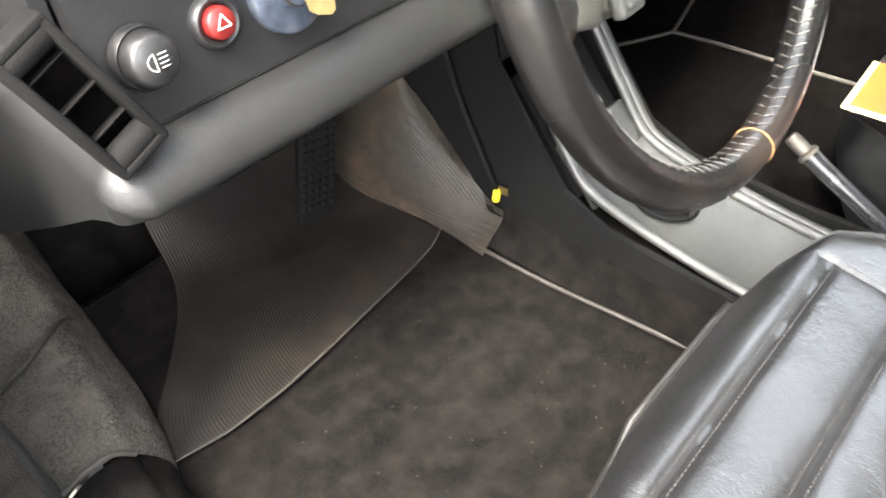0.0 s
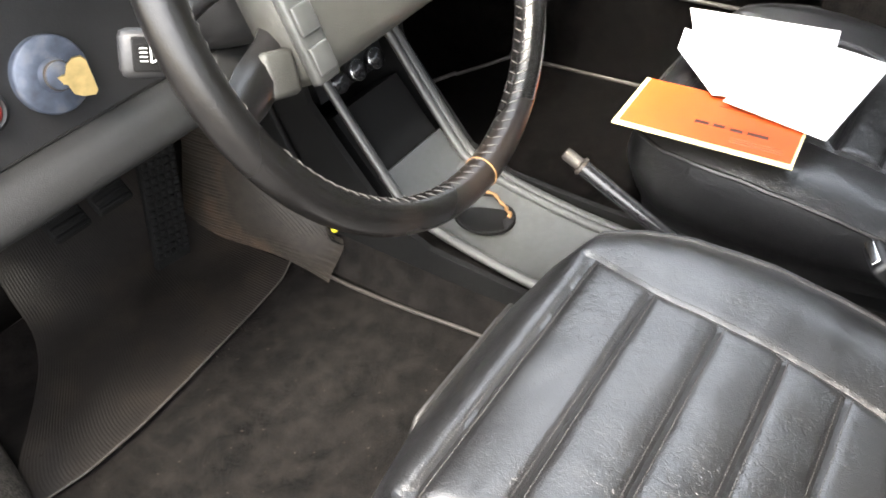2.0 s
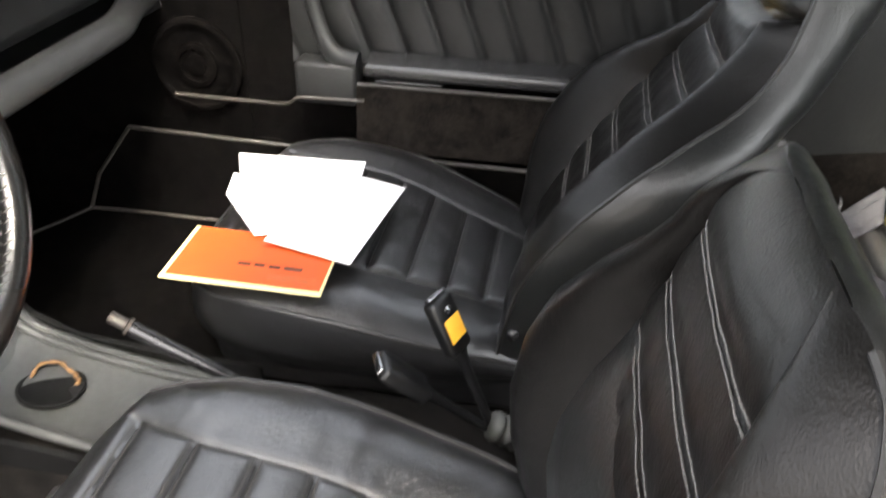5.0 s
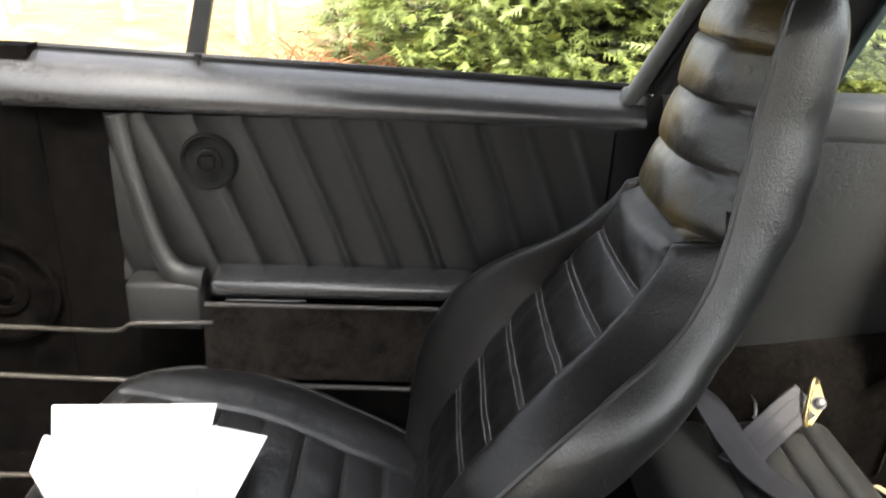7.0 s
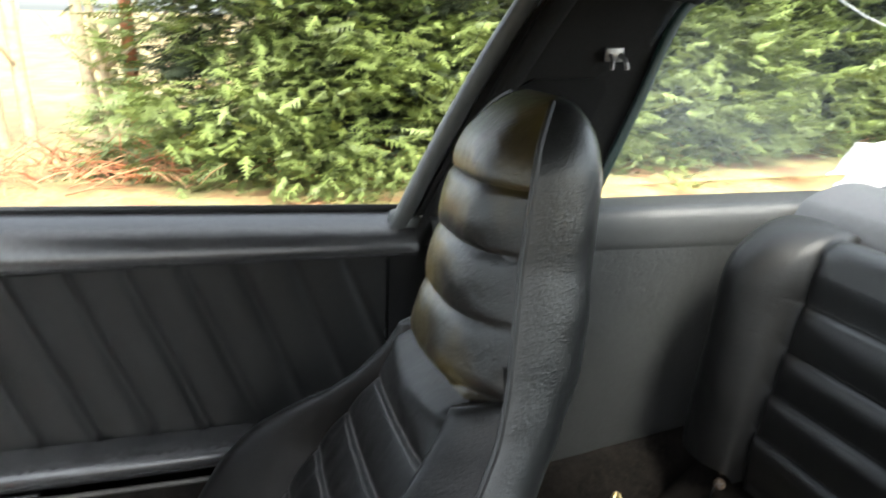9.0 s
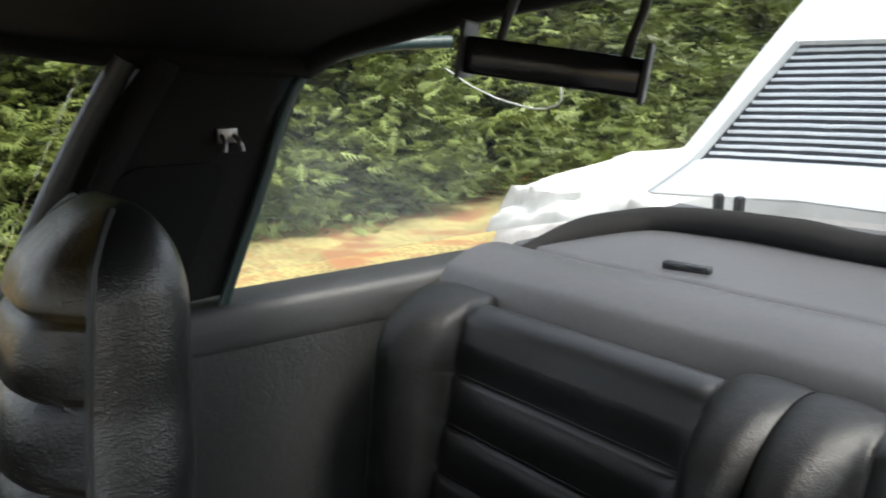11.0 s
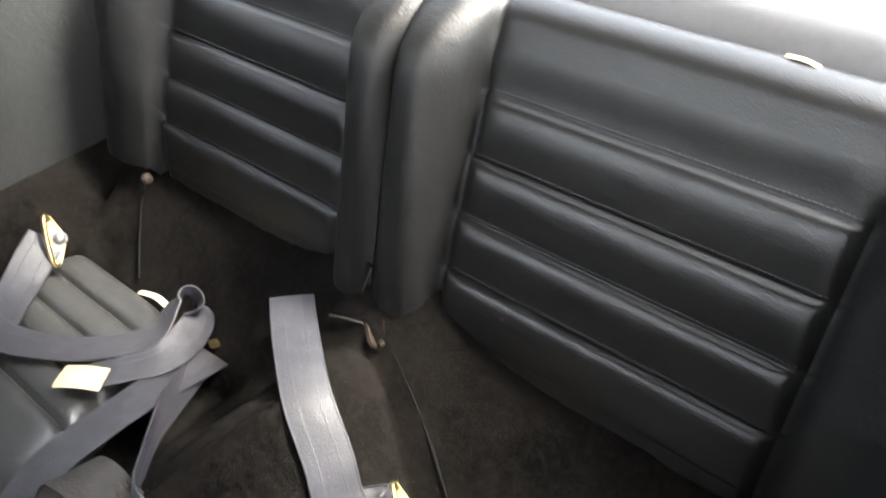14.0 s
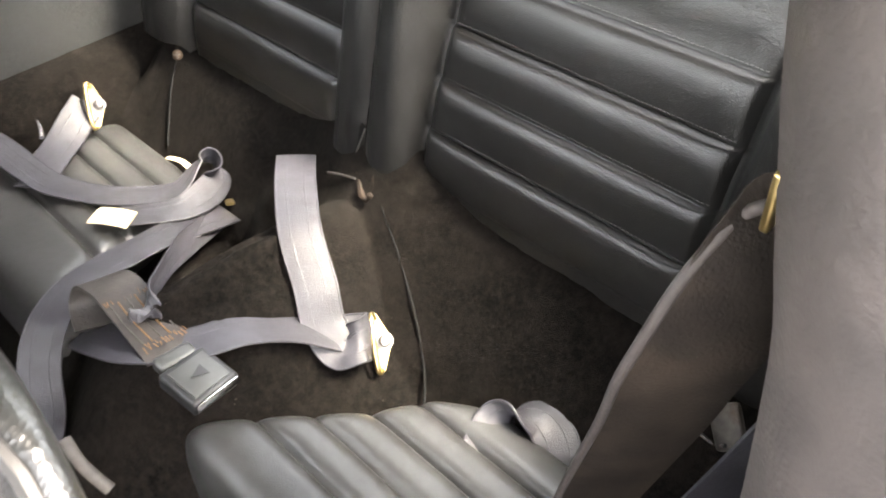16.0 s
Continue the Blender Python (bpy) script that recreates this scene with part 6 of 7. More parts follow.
strap("seat_belt", [(0.560, -0.310, 0.505), (0.515, -0.322, 0.500), (0.450, -0.338, 0.482), (0.395, -0.352, 0.472), (0.345, -0.385, 0.466), (0.304, -0.426, 0.464), (0.274, -0.482, 0.468), (0.290, -0.535, 0.488), (0.268, -0.552, 0.490), (0.252, -0.535, 0.464), (0.227, -0.471, 0.466), (0.246, -0.419, 0.466), (0.262, -0.390, 0.467)],
      [(0.2, 0.9, 0.3), (0.2, 0.95, 0.1), (0.2, 0.95, 0), (0.0, 0.95, 0), (-0.5, 0.8, 0), (-0.8, 0.5, 0), (-0.9, 0.3, 0.1), (-0.8, 0.1, 0.6), (-0.3, 0, 0.9), (0.6, 0, 0.7), (0.9, -0.2, 0.2), (0.9, -0.4, 0), (0.85, -0.45, 0)], 0.046, WEBBING, "looped grey belt on the small rear cushion", 130)
strap("seat_belt", [(-0.350, -0.478, 0.440), (-0.338, -0.510, 0.452), (-0.345, -0.532, 0.462), (-0.375, -0.548, 0.461), (-0.405, -0.541, 0.447), (-0.420, -0.520, 0.428)],
      [(0.6, 0.8, 0), (0.6, 0.8, 0), (0.5, 0.8, 0.2), (0.4, 0.9, 0), (0.5, 0.8, -0.3), (0.5, 0.8, -0.3)], 0.050, WEBBING, "curled loop of grey belt behind the cushion", 50)


def build_belt_bracket(c, axis, label):
    ob = thing("belt_anchor", label, "belt anchor", "gold belt anchors")
    q = Vector(axis).to_track_quat("Z", "Y").to_matrix().to_4x4()
    m = Matrix.Translation(c) @ q
    bm = bmesh.new()
    slab(bm, [(-0.006, -0.034, 0), (0.004, -0.036, 0), (0.016, -0.004, 0), (0.014, 0.010, 0), (0.002, 0.036, 0), (-0.007, 0.033, 0)], (0, 0, 0.003))
    bm.transform(m)
    part("plate", bm, BRASS, ob)
    bm = bmesh.new()
    tube(bm, smooth_line([(0.0, 0.030, 0.002), (-0.006, 0.034, 0.012), (-0.008, 0.0, 0.016), (-0.006, -0.034, 0.012), (0.0, -0.034, 0.002)], 18), 0.0035, 8)
    bm.transform(m)
    part("loop", bm, BRASS, ob)
    bm = bmesh.new()
    lathe(bm, [(0.011, 0.002), (0.011, 0.005), (0.008, 0.005), (0.0075, 0.012), (0.006, 0.013), (0.0, 0.0132)], m @ Vector((0.008, 0.001, 0)), axis, 6 * 3)
    part("bolt", bm, STEEL, ob, "steel bolt head")
    return ob


build_belt_bracket((-0.150, -0.505, 0.446), (-0.62, 0.35, 0.72), "gold plated belt anchor bolted through the carpet")
build_belt_bracket((0.515, -0.485, 0.505), (-0.75, 0.35, 0.5), "gold plated belt anchor bolted to the wheel arch")


def build_rear_buckle():
    ob = thing("rear_belt_buckle", "faded black belt buckle on frayed brown webbing", "seat belt buckle")
    bm = bmesh.new()
    ribbon(bm, [(0.070, -0.262, 0.470), (0.098, -0.272, 0.486), (0.096, -0.284, 0.512), (0.066, -0.289, 0.522), (0.020, -0.288, 0.519), (-0.030, -0.286, 0.513), (-0.060, -0.285, 0.509)],
           [(0.2, 1, 0.1), (0.15, 1, 0), (0.1, 1, 0), (0.05, 1, 0), (0, 1, 0), (0, 1, 0), (0, 1, 0)], 0.055, 0.004, 50)
    part("folded_webbing", bm, WEB_DARK, ob, "faded brown-black folded webbing")
    rng = random.Random(4)
    for x0 in (0.040, -0.040):
        bm = bmesh.new()
        for k in range(14):
            y = -0.312 + 0.0037 * k
            x = x0 + rng.uniform(-0.004, 0.004)
            tube(bm, [(x, y, 0.5245 - 0.09 * (0.04 - x) * 0.8), (x - rng.uniform(0.004, 0.011), y + rng.uniform(-0.002, 0.002), 0.5245 - 0.09 * (0.05 - x) * 0.8)], 0.0006, 4)
        part("frayed_stitching", bm, CORD, ob, "frayed orange stitching")
    for k in range(5):
        bm = bmesh.new()
        y = -0.307 + 0.010 * k
        tube(bm, [(0.035, y, 0.5246), (0.0, y + 0.002, 0.5216), (-0.038, y, 0.5175)], 0.0008, 4)
        part("worn_rib", bm, CORD if k % 2 else EDGING, ob)
    bm = bmesh.new()
    box(bm, (-0.068, -0.285, 0.507), (0.022, 0.046, 0.016), 0.005)
    part("collar", bm, GREY_TRIM, ob, "worn grey collar")
    rot = Euler((0, radians(-6), radians(8))).to_matrix()
    c = Vector((-0.106, -0.289, 0.502))
    bm = bmesh.new()
    box(bm, c, (0.058, 0.060, 0.020), 0.004, rot)
    part("housing", bm, PLASTIC, ob)
    bm = bmesh.new()
    box(bm, c + rot @ Vector((-0.001, 0, 0.0102)), (0.044, 0.046, 0.003), 0.001, rot)
    plate = part("press_plate", bm, GREY_TRIM, ob, "scuffed grey press plate")
    bm = bmesh.new()
    slab(bm, [c + rot @ Vector(p) for p in ((-0.008, -0.008, 0.0118), (0.008, -0.008, 0.0118), (0.0, 0.010, 0.0118))], rot @ Vector((0, 0, 0.0008)))
    part("arrow_mark", bm, PLASTIC, plate, smooth=False)
    bm = bmesh.new()
    box(bm, c + rot @ Vector((-0.0295, 0, 0.002)), (0.002, 0.054, 0.012), 0.0005, rot)
    part("metal_edge", bm, CHROME, ob)
    return ob


build_rear_buckle()


def small_bar(name, label, category, pts, r, mat, flat=0.4):
    ob = thing(name, label, category)
    bm = bmesh.new()
    tube(bm, smooth_line(pts, 10), r, 8, flat=flat)
    part("piece", bm, mat, ob)
    return ob


small_bar("tape_tab", "cream paper tag on a belt end", "tag", [(0.285, -0.362, 0.470), (0.262, -0.378, 0.473), (0.240, -0.395, 0.470)], 0.020, TAN_TAPE, 0.12)
small_bar("wood_sliver", "thin tan wooden sliver on the rear cushion", "wood piece", [(0.400, -0.540, 0.440), (0.36, -0.542, 0.452), (0.325, -0.540, 0.452)], 0.0055, TAN_TAPE)
small_bar("belt_tongue", "small brass belt end clip", "clip", [(0.238, -0.548, 0.437), (0.222, -0.540, 0.442)], 0.007, BRASS)
small_bar("foam_tear", "cream torn foam showing at the shelf edge", "foam", [(-0.330, -0.752, 0.945), (-0.345, -0.750, 0.946), (-0.358, -0.748, 0.944)], 0.0038, TAN_TAPE, 0.4)
small_bar("carpet_seam", "dark carpet seam up the wheel arch", "cord", [(0.507, -0.671, 0.592), (0.478, -0.618, 0.555), (0.455, -0.585, 0.50), (0.425, -0.555, 0.445)], 0.0018, SPEAKER, 1.0)
small_bar("carpet_strip", "frayed tan carpet strip by the tunnel", "strip", [(-0.030, -0.165, 0.440), (-0.060, -0.166, 0.425), (-0.090, -0.178, 0.400)], 0.007, EDGING)
small_bar("edge_cord", "pale edging cord across the rear carpet", "cord", [(-0.045, -0.596, 0.572), (-0.075, -0.588, 0.545), (-0.112, -0.578, 0.510), (-0.153, -0.562, 0.470), (-0.185, -0.548, 0.432), (-0.21, -0.53, 0.412), (-0.235, -0.505, 0.402)], 0.0018, SPEAKER, 1.0)
small_bar("carpet_seam", "pale carpet seam cord on the hump", "cord", [(0.045, -0.588, 0.566), (0.02, -0.590, 0.574), (-0.005, -0.594, 0.578)], 0.0014, EDGING, 1.0)


def build_hump_hinge():
    ob = thing("floor_bracket", "dirty brown steel bracket on the carpeted hump with thin blade", "bracket")
    bm = bmesh.new()
    slab(bm, [(-0.034, -0.590, 0.560), (-0.016, -0.594, 0.556), (-0.008, -0.606, 0.580), (-0.012, -0.612, 0.598), (-0.026, -0.610, 0.594), (-0.038, -0.600, 0.576)], (0.001, 0.003, 0.003))
    tube(bm, smooth_line([(-0.036, -0.586, 0.562), (-0.024, -0.588, 0.566), (-0.008, -0.598, 0.578), (0.004, -0.606, 0.590)], 10), [0.003, 0.004, 0.004, 0.005, 0.004, 0.004, 0.003, 0.004, 0.003, 0.002], 6)
    part("bracket", bm, RUSTY, ob)
    bm = bmesh.new()
    slab(bm, [(0.020, -0.612, 0.585), (0.034, -0.612, 0.583), (0.010, -0.620, 0.645), (0.004, -0.620, 0.640)], (0.0, 0.003, 0.001))
    part("blade", bm, SPEAKER, ob)
    bm = bmesh.new()
    tube(bm, [(0.019, -0.609, 0.584), (0.003, -0.617, 0.641)], 0.0012, 5)
    part("blade_edge", bm, STEEL, ob, "bright worn edge")
    bm = bmesh.new()
    lathe(bm, [(0.0045, 0), (0.0045, 0.003), (0.003, 0.004), (0.0, 0.0045)], (-0.040, -0.588, 0.572), (-0.3, 0.8, 0.5), 12)
    part("bolt", bm, RUSTY, ob)
    return ob


def build_arch_bolt():
    ob = thing("arch_bolt", "small steel cross-head bolt in the wheel arch carpet", "bolt")
    ax = Vector((-0.55, 0.6, 0.55)).normalized()
    c = Vector((0.462, -0.616, 0.576))
    bm = bmesh.new()
    lathe(bm, [(0.0085, 0), (0.0085, 0.002), (0.0075, 0.0035), (0.0, 0.0040)], c, ax, 18)
    part("head", bm, RUSTY, ob)
    q = ax.to_track_quat("Z", "Y").to_matrix()
    for turn in (0.3, 0.3 + math.pi / 2):
        bm = bmesh.new()
        box(bm, c + ax * 0.0038, (0.011, 0.0022, 0.0012), 0.0003, q @ Matrix.Rotation(turn, 3, "Z"))
        part("slot", bm, PLASTIC, ob)
    bm = bmesh.new()
    slab(bm, [(0.468, -0.622, 0.586), (0.476, -0.628, 0.585), (0.482, -0.640, 0.618), (0.477, -0.638, 0.619)], (0.002, 0.002, 0))
    part("tab", bm, RUSTY, ob)
    return ob


def build_crushed_clip():
    ob = thing("seat_clip", "crumpled steel clip by the driver's side wheel arch", "clip")
    bm = bmesh.new()
    box(bm, (-0.545, -0.585, 0.575), (0.030, 0.012, 0.045), 0.004, Euler((0.5, 0.6, 0.3)).to_matrix())
    part("body", bm, DULL_STEEL, ob)
    bm = bmesh.new()
    tube(bm, smooth_line([(-0.498, -0.590, 0.562), (-0.515, -0.583, 0.552), (-0.540, -0.577, 0.553), (-0.552, -0.572, 0.566)], 12), 0.0022, 6)
    part("wire", bm, CHROME, ob, "bright bent wire")
    return ob


build_hump_hinge()
build_arch_bolt()
build_crushed_clip()


def build_chrome_guide():
    ob = thing("belt_guide", "small chrome belt guide on folded webbing", "belt guide")
    bm = bmesh.new()
    tube(bm, smooth_line([(0.545, -0.402, 0.494), (0.520, -0.398, 0.496), (0.495, -0.388, 0.490)], 8), 0.004, 8)
    part("bar", bm, CHROME, ob)
    return ob


build_chrome_guide()


def build_shoulder_belt():
    """Driver's shoulder belt hanging at the door pillar."""
    ob = thing("shoulder_belt", "dark brown shoulder belt hanging from a gold pillar anchor", "seat belt")
    edge = [(-0.586, -0.318, 0.972), (-0.570, -0.318, 0.957), (-0.565, -0.306, 0.944), (-0.560, -0.295, 0.922), (-0.552, -0.295, 0.882), (-0.544, -0.302, 0.846), (-0.532, -0.324, 0.787), (-0.512, -0.352, 0.700), (-0.490, -0.385, 0.600), (-0.475, -0.41, 0.50)]
    aside = Vector((-0.75, -0.66, 0))
    bm = bmesh.new()
    ribbon(bm, [Vector(p) + aside * 0.030 for p in edge], [aside] * len(edge), 0.060, n=50, thick=0.002)
    part("webbing", bm, BROWN_WEB, ob)
    bm = bmesh.new()
    tube(bm, smooth_line(edge, 40), 0.0030, 8)
    part("selvedge", bm, PILLAR, ob, "paler rolled webbing edge")
    bm = bmesh.new()
    ribbon(bm, [(-0.640, -0.385, 0.930), (-0.628, -0.372, 0.880), (-0.610, -0.365, 0.800), (-0.590, -0.370, 0.710)], [(-0.6, -0.7, 0.2)] * 4, 0.040, n=30, thick=0.002)
    part("return_webbing", bm, WEBBING, ob, "grey return strap")
    bm = bmesh.new()
    box(bm, (-0.5885, -0.281, 0.990), (0.004, 0.009, 0.028), 0.0016, Euler((radians(-14), 0, 0)).to_matrix())
    part("anchor", bm, BRASS, ob, "gold anchor plate")
    bm = bmesh.new()
    tube(bm, smooth_line([(-0.560, -0.370, 1.22), (-0.590, -0.335, 1.12), (-0.612, -0.315, 1.051), (-0.638, -0.294, 0.994), (-0.657, -0.285, 0.94), (-0.68, -0.275, 0.80), (-0.69, -0.27, 0.60)], 24), 0.050, 16)
    part("pillar_cover", bm, PILLAR, ob, "brown-black pillar cover")
    return ob


build_shoulder_belt()


def build_hanging_lamp():
    ob = thing("brake_lamp", "black bracketed high brake lamp hung from the hoop", "lamp")
    a, b = Vector((0.190, -0.505, 1.262)), Vector((0.070, -0.585, 1.240))
    d = (b - a).normalized()
    rot = d.to_track_quat("Y", "Z").to_matrix()
    mid = (a + b) / 2
    bm = bmesh.new()
    box(bm, mid, (0.034, (b - a).length, 0.030), 0.004, rot)
    part("housing", bm, PLASTIC_GLOSS, ob)
    bm = bmesh.new()
    box(bm, mid + rot @ Vector((0.0155, 0.02, -0.002)), (0.002, 0.052, 0.014), 0.001, rot)
    part("label_plate", bm, STEEL_WHITE, ob, "pale printed label")
    for t in (0.0, 1.0):
        bm = bmesh.new()
        box(bm, a.lerp(b, t) + rot @ Vector((0.004, 0, 0.004)), (0.046, 0.004, 0.046), 0.0015, rot)
        part("end_plate", bm, PLASTIC, ob)
    for t in (0.2, 0.9):
        bm = bmesh.new()
        p = a.lerp(b, t)
        tube(bm, smooth_line([p, p + Vector((0, 0, 0.02)), p + Vector((-0.01, -0.01, 0.06)), p + Vector((-0.01, -0.01, 0.10))], 8), 0.004, 8)
        part("hanger", bm, PLASTIC, ob)
    return ob


build_hanging_lamp()
# pale curved line at the rear glass, built as a thin wire
small_bar("pale_glass_line", "thin pale curved line at the rear glass", "wire", [(0.584, -0.8, 1.256), (0.501, -0.8, 1.225), (0.43, -0.8, 1.209), (0.393, -0.8, 1.205), (0.362, -0.8, 1.211), (0.356, -0.8, 1.222), (0.359, -0.8, 1.236)], 0.0011, WHITE_MARK, 1.0)


# ---- front small things ----
def build_connector():
    ob = thing("yellow_connector", "yellow plug on a dark cable with gold tag", "connector")
    bm = bmesh.new()
    tube(bm, [(-0.130, 0.975, 0.330), (-0.130, 0.972, 0.352)], 0.006, 10)
    part("plug", bm, YELLOW, ob)
    bm = bmesh.new()
    tube(bm, smooth_line([(-0.131, 0.975, 0.350), (-0.131, 1.0, 0.40), (-0.131, 1.04, 0.48), (-0.131, 1.07, 0.58)], 14), 0.005, 8)
    part("cable", bm, SPEAKER, ob)
    bm = bmesh.new()
    box(bm, (-0.130, 0.962, 0.352), (0.003, 0.016, 0.012), 0.001)
    part("tag", bm, BRASS, ob)
    bm = bmesh.new()
    box(bm, (-0.131, 1.075, 0.575), (0.003, 0.016, 0.014), 0.001)
    part("clip", bm, BRASS, ob)
    return ob


build_connector()


def build_tray_cup():
    ob = thing("frayed_gaiter", "dark opening in the tray with torn tan-edged gear boot", "gaiter")
    c = Vector((-0.007, 0.778, 0.347))
    # flat black disc on the tray stands in for the shade inside the hole
    bm = bmesh.new()
    lathe(bm, [(0.047, 0), (0.047, 0.004), (0.043, 0.005), (0.040, 0.002), (0.0, 0.0015)], c, (0.1, -0.1, 1), 36)
    part("opening", bm, SPEAKER, ob)
    bm = bmesh.new()
    rim = [(0.038 + 0.003 * math.sin(3 * a) + 0.0012 * math.sin(9 * a)) * Vector((math.cos(a), math.sin(a), 0)) + Vector((0, 0, 0.010 + 0.007 * math.sin(2.3 * a))) for a in np.linspace(-1.9, 2.0, 40)]
    vs = [(bm.verts.new(c + p), bm.verts.new(c + Vector((p.x * 1.12, p.y * 1.12, 0.001)))) for p in rim]
    for p, q in zip(vs, vs[1:]):
        bm.faces.new((p[0], q[0], q[1], p[1]))
    part("boot_scrap", bm, PLASTIC, ob, "torn black leather boot")
    bm = bmesh.new()
    tube(bm, [c + p for p in rim[4:34]], [0.0028 + 0.0008 * math.sin(i * 1.7) for i in range(30)], 7)
    part("frayed_edge", bm, CORD, ob, "frayed tan edge")
    return ob


build_tray_cup()


def build_footwell_piping():
    ob = thing("shaded_footwell_carpet", "shade-darkened passenger footwell carpet with bound seams", "carpet", kind="structure")
    lines = [[(0.14, 1.265, 0.270), (0.25, 1.24, 0.270), (0.36, 1.205, 0.268), (0.48, 1.158, 0.266)]]
    bm = bmesh.new()

    def f(u, v):
        x = 0.14 + 0.575 * u
        y = 0.38 + 0.97 * v
        return (x, y, 0.258 + 0.30 * ease((y - 1.17) / 0.5) ** 1.2 + 0.003 * noise.noise((x * 10, y * 10, 0)))
    grid(bm, 40, 50, f)
    part("carpet_sheet", bm, SHADED_CARPET, ob)
    for ln in lines:
        bm = bmesh.new()
        tube(bm, smooth_line(ln, 20), 0.0045, 7)
        part("bound_seam", bm, EDGING, ob)
    return ob


build_footwell_piping()


# ---- outside ----
def build_lint():
    """Dust crumbs and fibres trodden into the driver's mat and the carpets."""
    rnd = random.Random(11)
    bm = bmesh.new()
    for k in range(420):
        if k < 300:
            x, y = rnd.uniform(-0.64, -0.18), rnd.uniform(0.55, 1.10)
            z = 0.2562 if y < 0.93 else 0.2668
        else:
            x, y = rnd.uniform(-0.30, 0.35), rnd.uniform(-0.58, -0.28)
            z = rear_floor(x, y) + 0.0006
        r, a = rnd.choice((0.0004, 0.0005, 0.0006, 0.0010)), rnd.uniform(0, 6.28)
        p = Vector((x, y, z))
        d = Vector((math.cos(a), math.sin(a), 0)) * r * rnd.uniform(1.0, 2.6)
        w = Vector((-math.sin(a), math.cos(a), 0)) * r
        vs = [bm.verts.new(p + q) for q in (d, w, -d, -w, Vector((0, 0, r)))]
        for i in range(4):
            bm.faces.new((vs[i], vs[(i + 1) % 4], vs[4]))
    ob = part("floor_lint", bm, LINT, None, smooth=False)
    return tagged(ob, "pale dust crumbs and fibres scattered over dark carpet", "lint", "", "stuff")


build_lint()


def build_ground():
    ob = thing("ground", "dry autumn grass and reddish leaf litter", "ground", kind="structure")
    bm = bmesh.new()

    def f(u, v):
        x, y = -400 + 800 * u, -400 + 800 * v
        return (x, y, 0.0)
    grid(bm, 3, 3, f)
    part("ground_sheet", bm, GRASS, ob)
    return ob


build_ground()


# unseen dark sheet, added so less light bounces up into the cabin
def build_added_ground():
    ob = thing("added_ground", "unseen dark ground added under the car to cut bounced light", "drive", kind="structure")
    bm = bmesh.new()
    grid(bm, 3, 24, lambda u, v: (-7.0 + 9.4 * u, -30 + 60 * v, 0.012))
    part("dark_ground_sheet", bm, DARK_GROUND, ob)
    return ob


build_added_ground()


def conifer_mesh(name, seed, h, r, clumps, sprays, inside, mat):
    """Flat sprays of scale-like foliage, gathered in drooping clumps along rising branches."""
    rng = random.Random(seed)
    verts, faces = [], []
    up = Vector((0, 0, 1))
    for c in range(clumps):
        zc = h * (0.02 + 0.95 * ((c + rng.random()) / clumps) ** 1.5)
        rad = r * max(0.05, 1 - zc / h) ** 0.7 * rng.uniform(0.62, 1.08) * inside
        a = rng.random() * 2 * math.pi
        way = Vector((math.cos(a), math.sin(a), 0))
        centre = way * rad + up * zc
        size = rng.uniform(0.16, 0.34)
        for _ in range(sprays):
            b = a + rng.gauss(0, 0.6)
            out = Vector((math.cos(b), math.sin(b), rng.gauss(-0.02, 0.28))).normalized()
            base = centre + Vector((rng.gauss(0, 1), rng.gauss(0, 1), rng.gauss(0, 0.45))) * size * 0.55 - up * 0.1 * size
            side = out.cross(up).normalized()
            tilt = rng.gauss(0, 0.5)
            side = (side * math.cos(tilt) + out.cross(side) * math.sin(tilt)).normalized()
            ln = rng.uniform(0.11, 0.25)
            for k in range(6):
                s = (k + 0.4) / 6
                p = base + out * ln * s
                for sg in (-1, 1):
                    q = p + (out * 0.8 + side * sg).normalized() * ln * 0.36 * (1.15 - s) - up * rng.uniform(0, 0.02)
                    w = out * 0.0085
                    i = len(verts)
                    verts += [p - w, q, p + w * 1.6]
                    faces.append((i, i + 1, i + 2))
            i = len(verts)
            verts += [base - side * 0.008, base + out * ln * 1.15, base + side * 0.008]
            faces.append((i, i + 1, i + 2))
    me = bpy.data.meshes.new(name)
    me.from_pydata([tuple(v) for v in verts], [], faces)
    me.materials.append(mat)
    return me


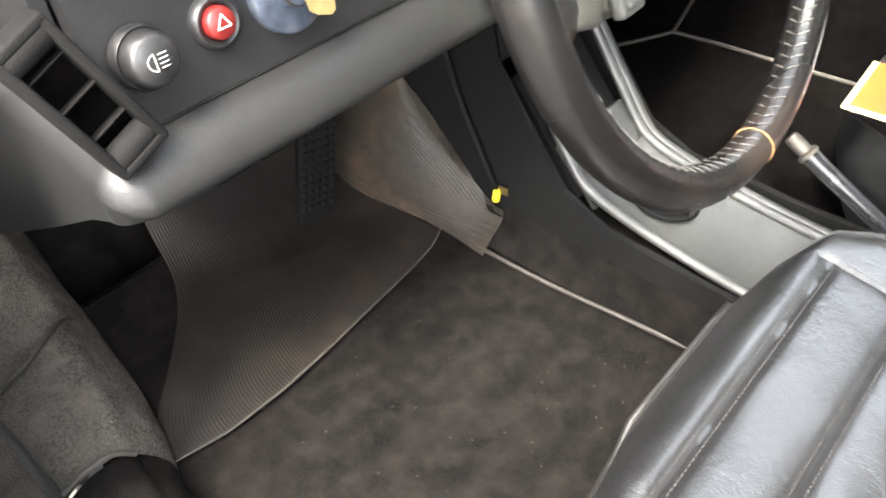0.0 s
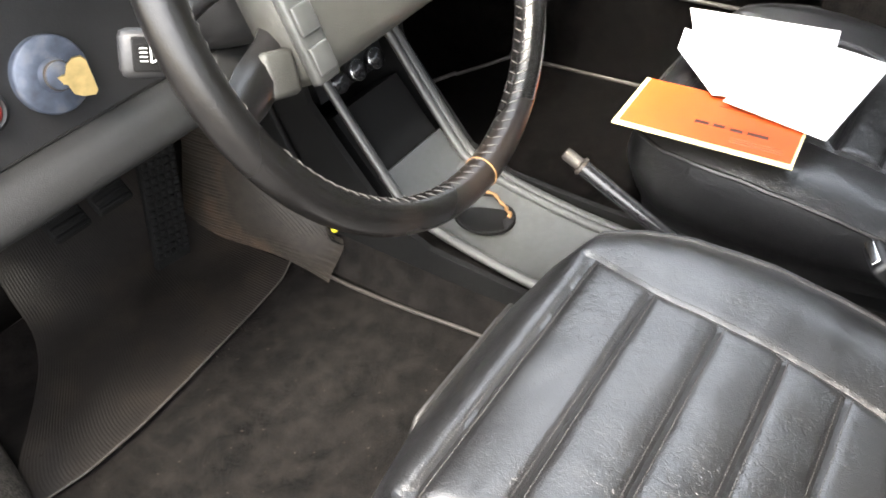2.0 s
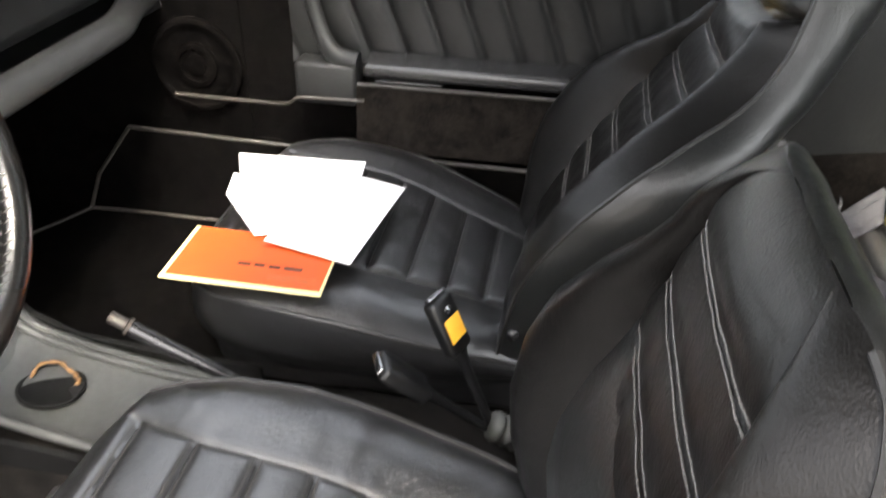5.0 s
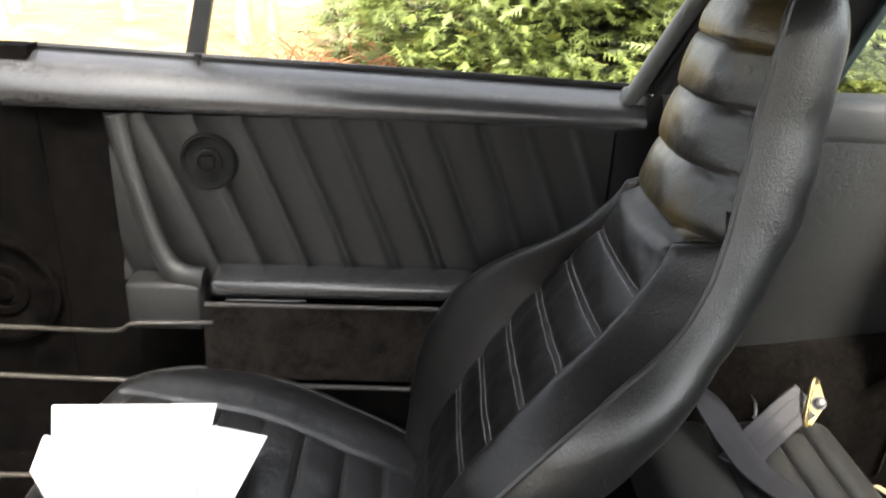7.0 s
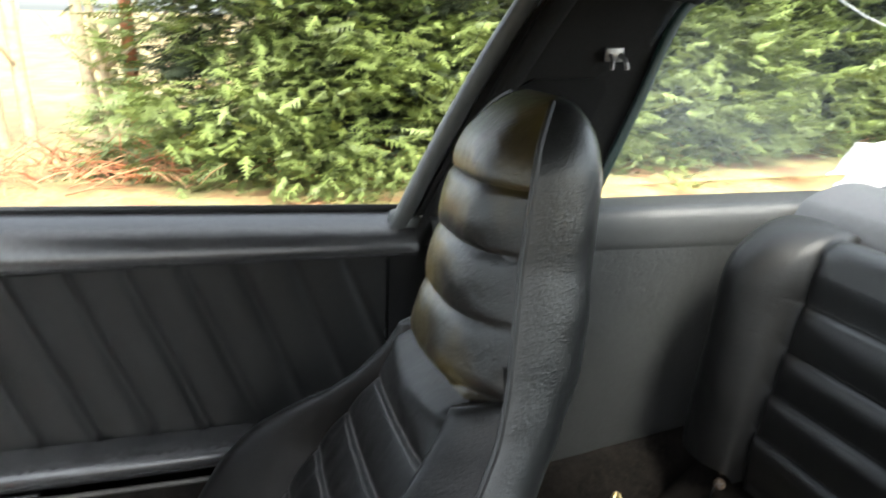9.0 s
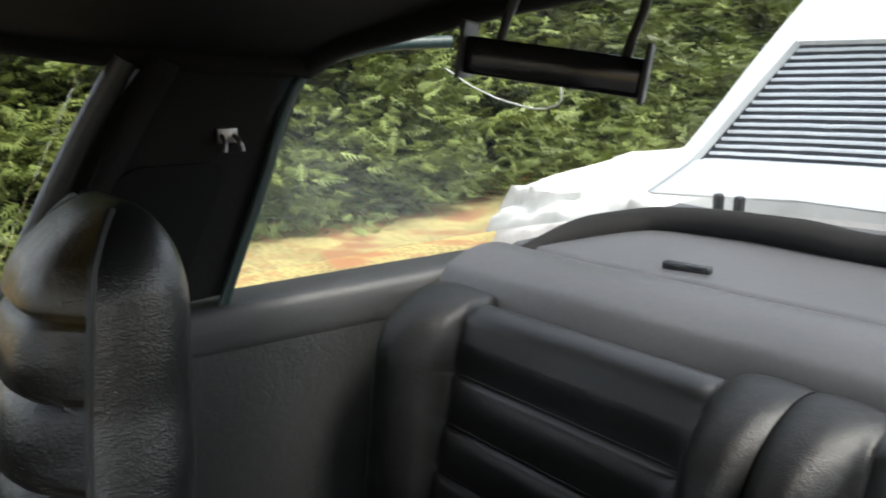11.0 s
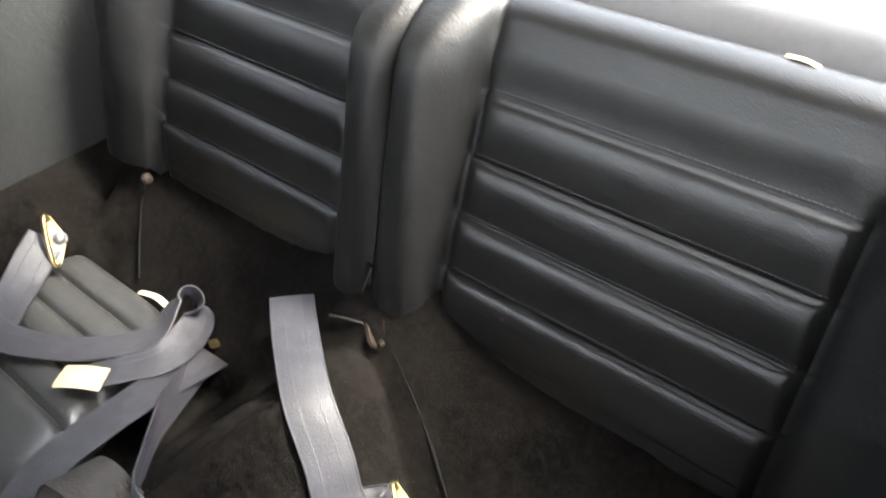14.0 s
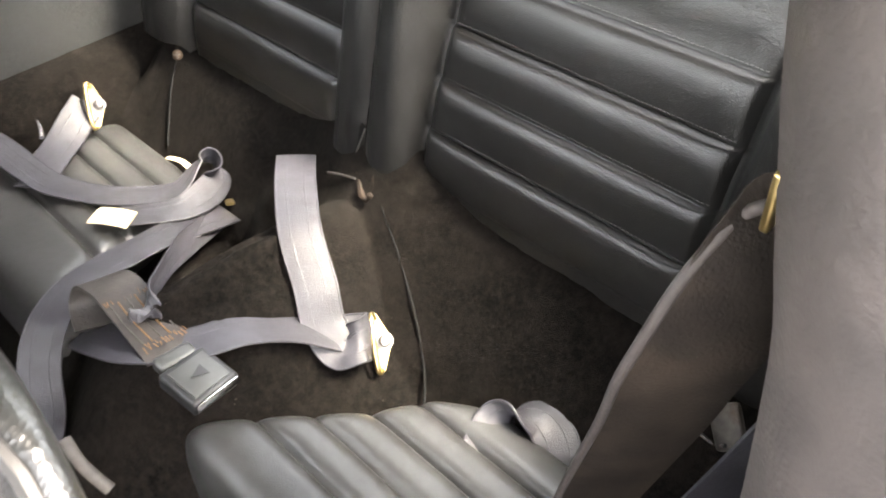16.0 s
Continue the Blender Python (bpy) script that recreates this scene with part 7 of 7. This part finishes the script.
def build_conifers():
    crowns = [conifer_mesh("crown", 3, 4.6, 1.55, 330, 34, 1.0, LEAF), conifer_mesh("crown", 8, 5.2, 1.7, 350, 34, 1.0, LEAF)]
    # inner sprays take the shade-darkened leaf, giving the crowns their dark gaps
    inner = conifer_mesh("shaded_inner_foliage", 5, 4.5, 1.5, 190, 32, 0.70, LEAF_SHADED)
    spots = [(6.8, -0.75, 1.12, 0), (6.35, -1.55, 0.95, 1), (6.8, -2.3, 1.1, 1), (6.5, -3.9, 1.0, 0), (6.8, -5.4, 1.15, 1), (6.4, -7.0, 1.0, 0), (6.9, -8.7, 1.1, 1), (6.6, -10.6, 1.05, 0),
             (7.0, -12.6, 1.2, 1), (8.8, -3.0, 1.35, 1), (8.8, -6.2, 1.3, 0), (8.9, -9.6, 1.4, 1), (9.3, -15.0, 1.5, 0)]
    for i, (x, y, s, k) in enumerate(spots):
        ob = thing("conifer", "dense yellow-green conifer hedge tree", "tree", "conifers beside the drive", at=(x, y, 0))
        ob.rotation_euler = (0, 0, i * 1.9)
        ob.scale = (s, s, s)
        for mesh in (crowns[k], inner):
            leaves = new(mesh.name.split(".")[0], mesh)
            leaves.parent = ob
        bm = bmesh.new()
        lathe(bm, [(0.10, 0), (0.08, 0.6), (0.05, 2.4), (0.01, 4.2)], (0, 0, 0), (0, 0, 1), 10)
        part("trunk", bm, BARK, ob)


build_conifers()


def build_bare_trees():
    for i, (x, y, h, r) in enumerate(((7.5, 1.95, 5.0, 0.10), (7.6, 1.68, 5.0, 0.07), (8.0, 2.60, 5.0, 0.08), (7.5, 1.05, 4.5, 0.065), (7.2, 0.90, 3.0, 0.045), (9.0, 3.6, 6.0, 0.10), (9.5, 5.2, 6.0, 0.12), (8.0, 4.6, 5.0, 0.09))):
        ob = thing("bare_tree", "slim bare deciduous tree with pale tan bark", "tree", "bare trees", at=(x, y, 0))
        rng = random.Random(i + 20)
        bm = bmesh.new()
        spine = smooth_line([(0, 0, 0), (rng.uniform(-.1, .1), rng.uniform(-.15, .15), h * 0.35), (rng.uniform(-.2, .2), rng.uniform(-.3, .3), h * 0.7), (rng.uniform(-.3, .3), rng.uniform(-.5, .5), h)], 14)
        tube(bm, spine, [r * (1 - 0.06 * k) for k in range(14)], 8)
        part("trunk", bm, PALE_BARK, ob)
        bm = bmesh.new()
        for k in range(12):
            p = spine[rng.randrange(2, 13)]
            a = rng.random() * 6.28
            ln = rng.uniform(0.5, 1.4)
            q = p + Vector((math.cos(a) * ln * 0.6, math.sin(a) * ln * 0.7, ln * 0.7))
            mid = (p + q) / 2 + Vector((0, 0, -0.08))
            tube(bm, smooth_line([p, mid, q], 6), [0.025, 0.02, 0.016, 0.012, 0.008, 0.004], 5)
        part("branches", bm, PALE_BARK, ob)


build_bare_trees()


def build_red_trunk():
    ob = thing("cedar_trunk", "straight reddish-brown cedar trunk beside the hedge", "tree trunk", at=(7.3, 0.72, 0))
    bm = bmesh.new()
    tube(bm, smooth_line([(0, 0, 0), (0.02, 0.02, 0.8), (-0.02, 0.03, 1.7), (0.03, -0.02, 3.2)], 12), [0.075 - 0.003 * k for k in range(12)], 9)
    part("trunk", bm, RUST, ob)
    return ob


build_red_trunk()


def build_brush():
    """Dead twigs and reddish litter under the hedge."""
    rng = random.Random(77)
    ob = tagged(new("dry_brush"), "reddish dead brush and fallen twigs under the hedge", "brush", kind="stuff")
    for name, mat, n, r in (("twigs", LITTER, 420, 0.006), ("red_twigs", RUST, 170, 0.008)):
        bm = bmesh.new()
        for _ in range(n):
            x, y = 5.3 + rng.random() * 1.1, 1.7 - 9.5 * rng.random() ** 1.6
            if name == "red_twigs":
                x, y = 5.9 + rng.gauss(0, 0.25), rng.choice((1.15, 0.75, 0.5, -0.4, -1.6)) + rng.gauss(0, 0.22)
            a, ln = rng.random() * 6.28, rng.uniform(0.10, 0.42)
            p = Vector((x, y, rng.random() * 0.10))
            q = p + Vector((math.cos(a), math.sin(a), rng.uniform(0.0, 0.8))) * ln
            tube(bm, [p, (p + q) / 2 + Vector((0, 0, 0.02)), q], [r, r * 0.8, r * 0.4], 4)
        part(name, bm, mat, ob)
    return ob


build_brush()


def build_covered_car():
    ob = thing("covered_car", "parked car under a wrinkled white fabric cover", "car")
    bm = bmesh.new()

    def f(u, v):
        a = math.pi * v
        half = 0.80 * (1 - 0.30 * abs(2 * u - 1) ** 5)
        top = 0.67 + 0.14 * ease(u / 0.25) + 0.42 * ease((u - 0.27) / 0.20) * ease((0.92 - u) / 0.22)
        top *= 1 - 0.30 * max(0.0, 1 - u / 0.05) ** 2
        cx = math.cos(a)
        yy = half * math.copysign(abs(cx) ** 0.42, cx)
        zz = top * math.sin(a) ** 0.34
        w = 0.035 * noise.noise((u * 14, cx * 5, 3)) + 0.020 * noise.noise((u * 44, cx * 14, 8))
        mirror = 0.07 * math.exp(-((u - 0.262) / 0.016) ** 2 - ((v - 0.20) / 0.05) ** 2)
        return (2.62 - 4.4 * u + w, -3.25 + yy + w + mirror, max(0.0, zz + w * min(1.0, zz * 4)) + mirror)
    grid(bm, 90, 50, f)
    part("fabric_cover", bm, COVER, ob)
    return ob


build_covered_car()
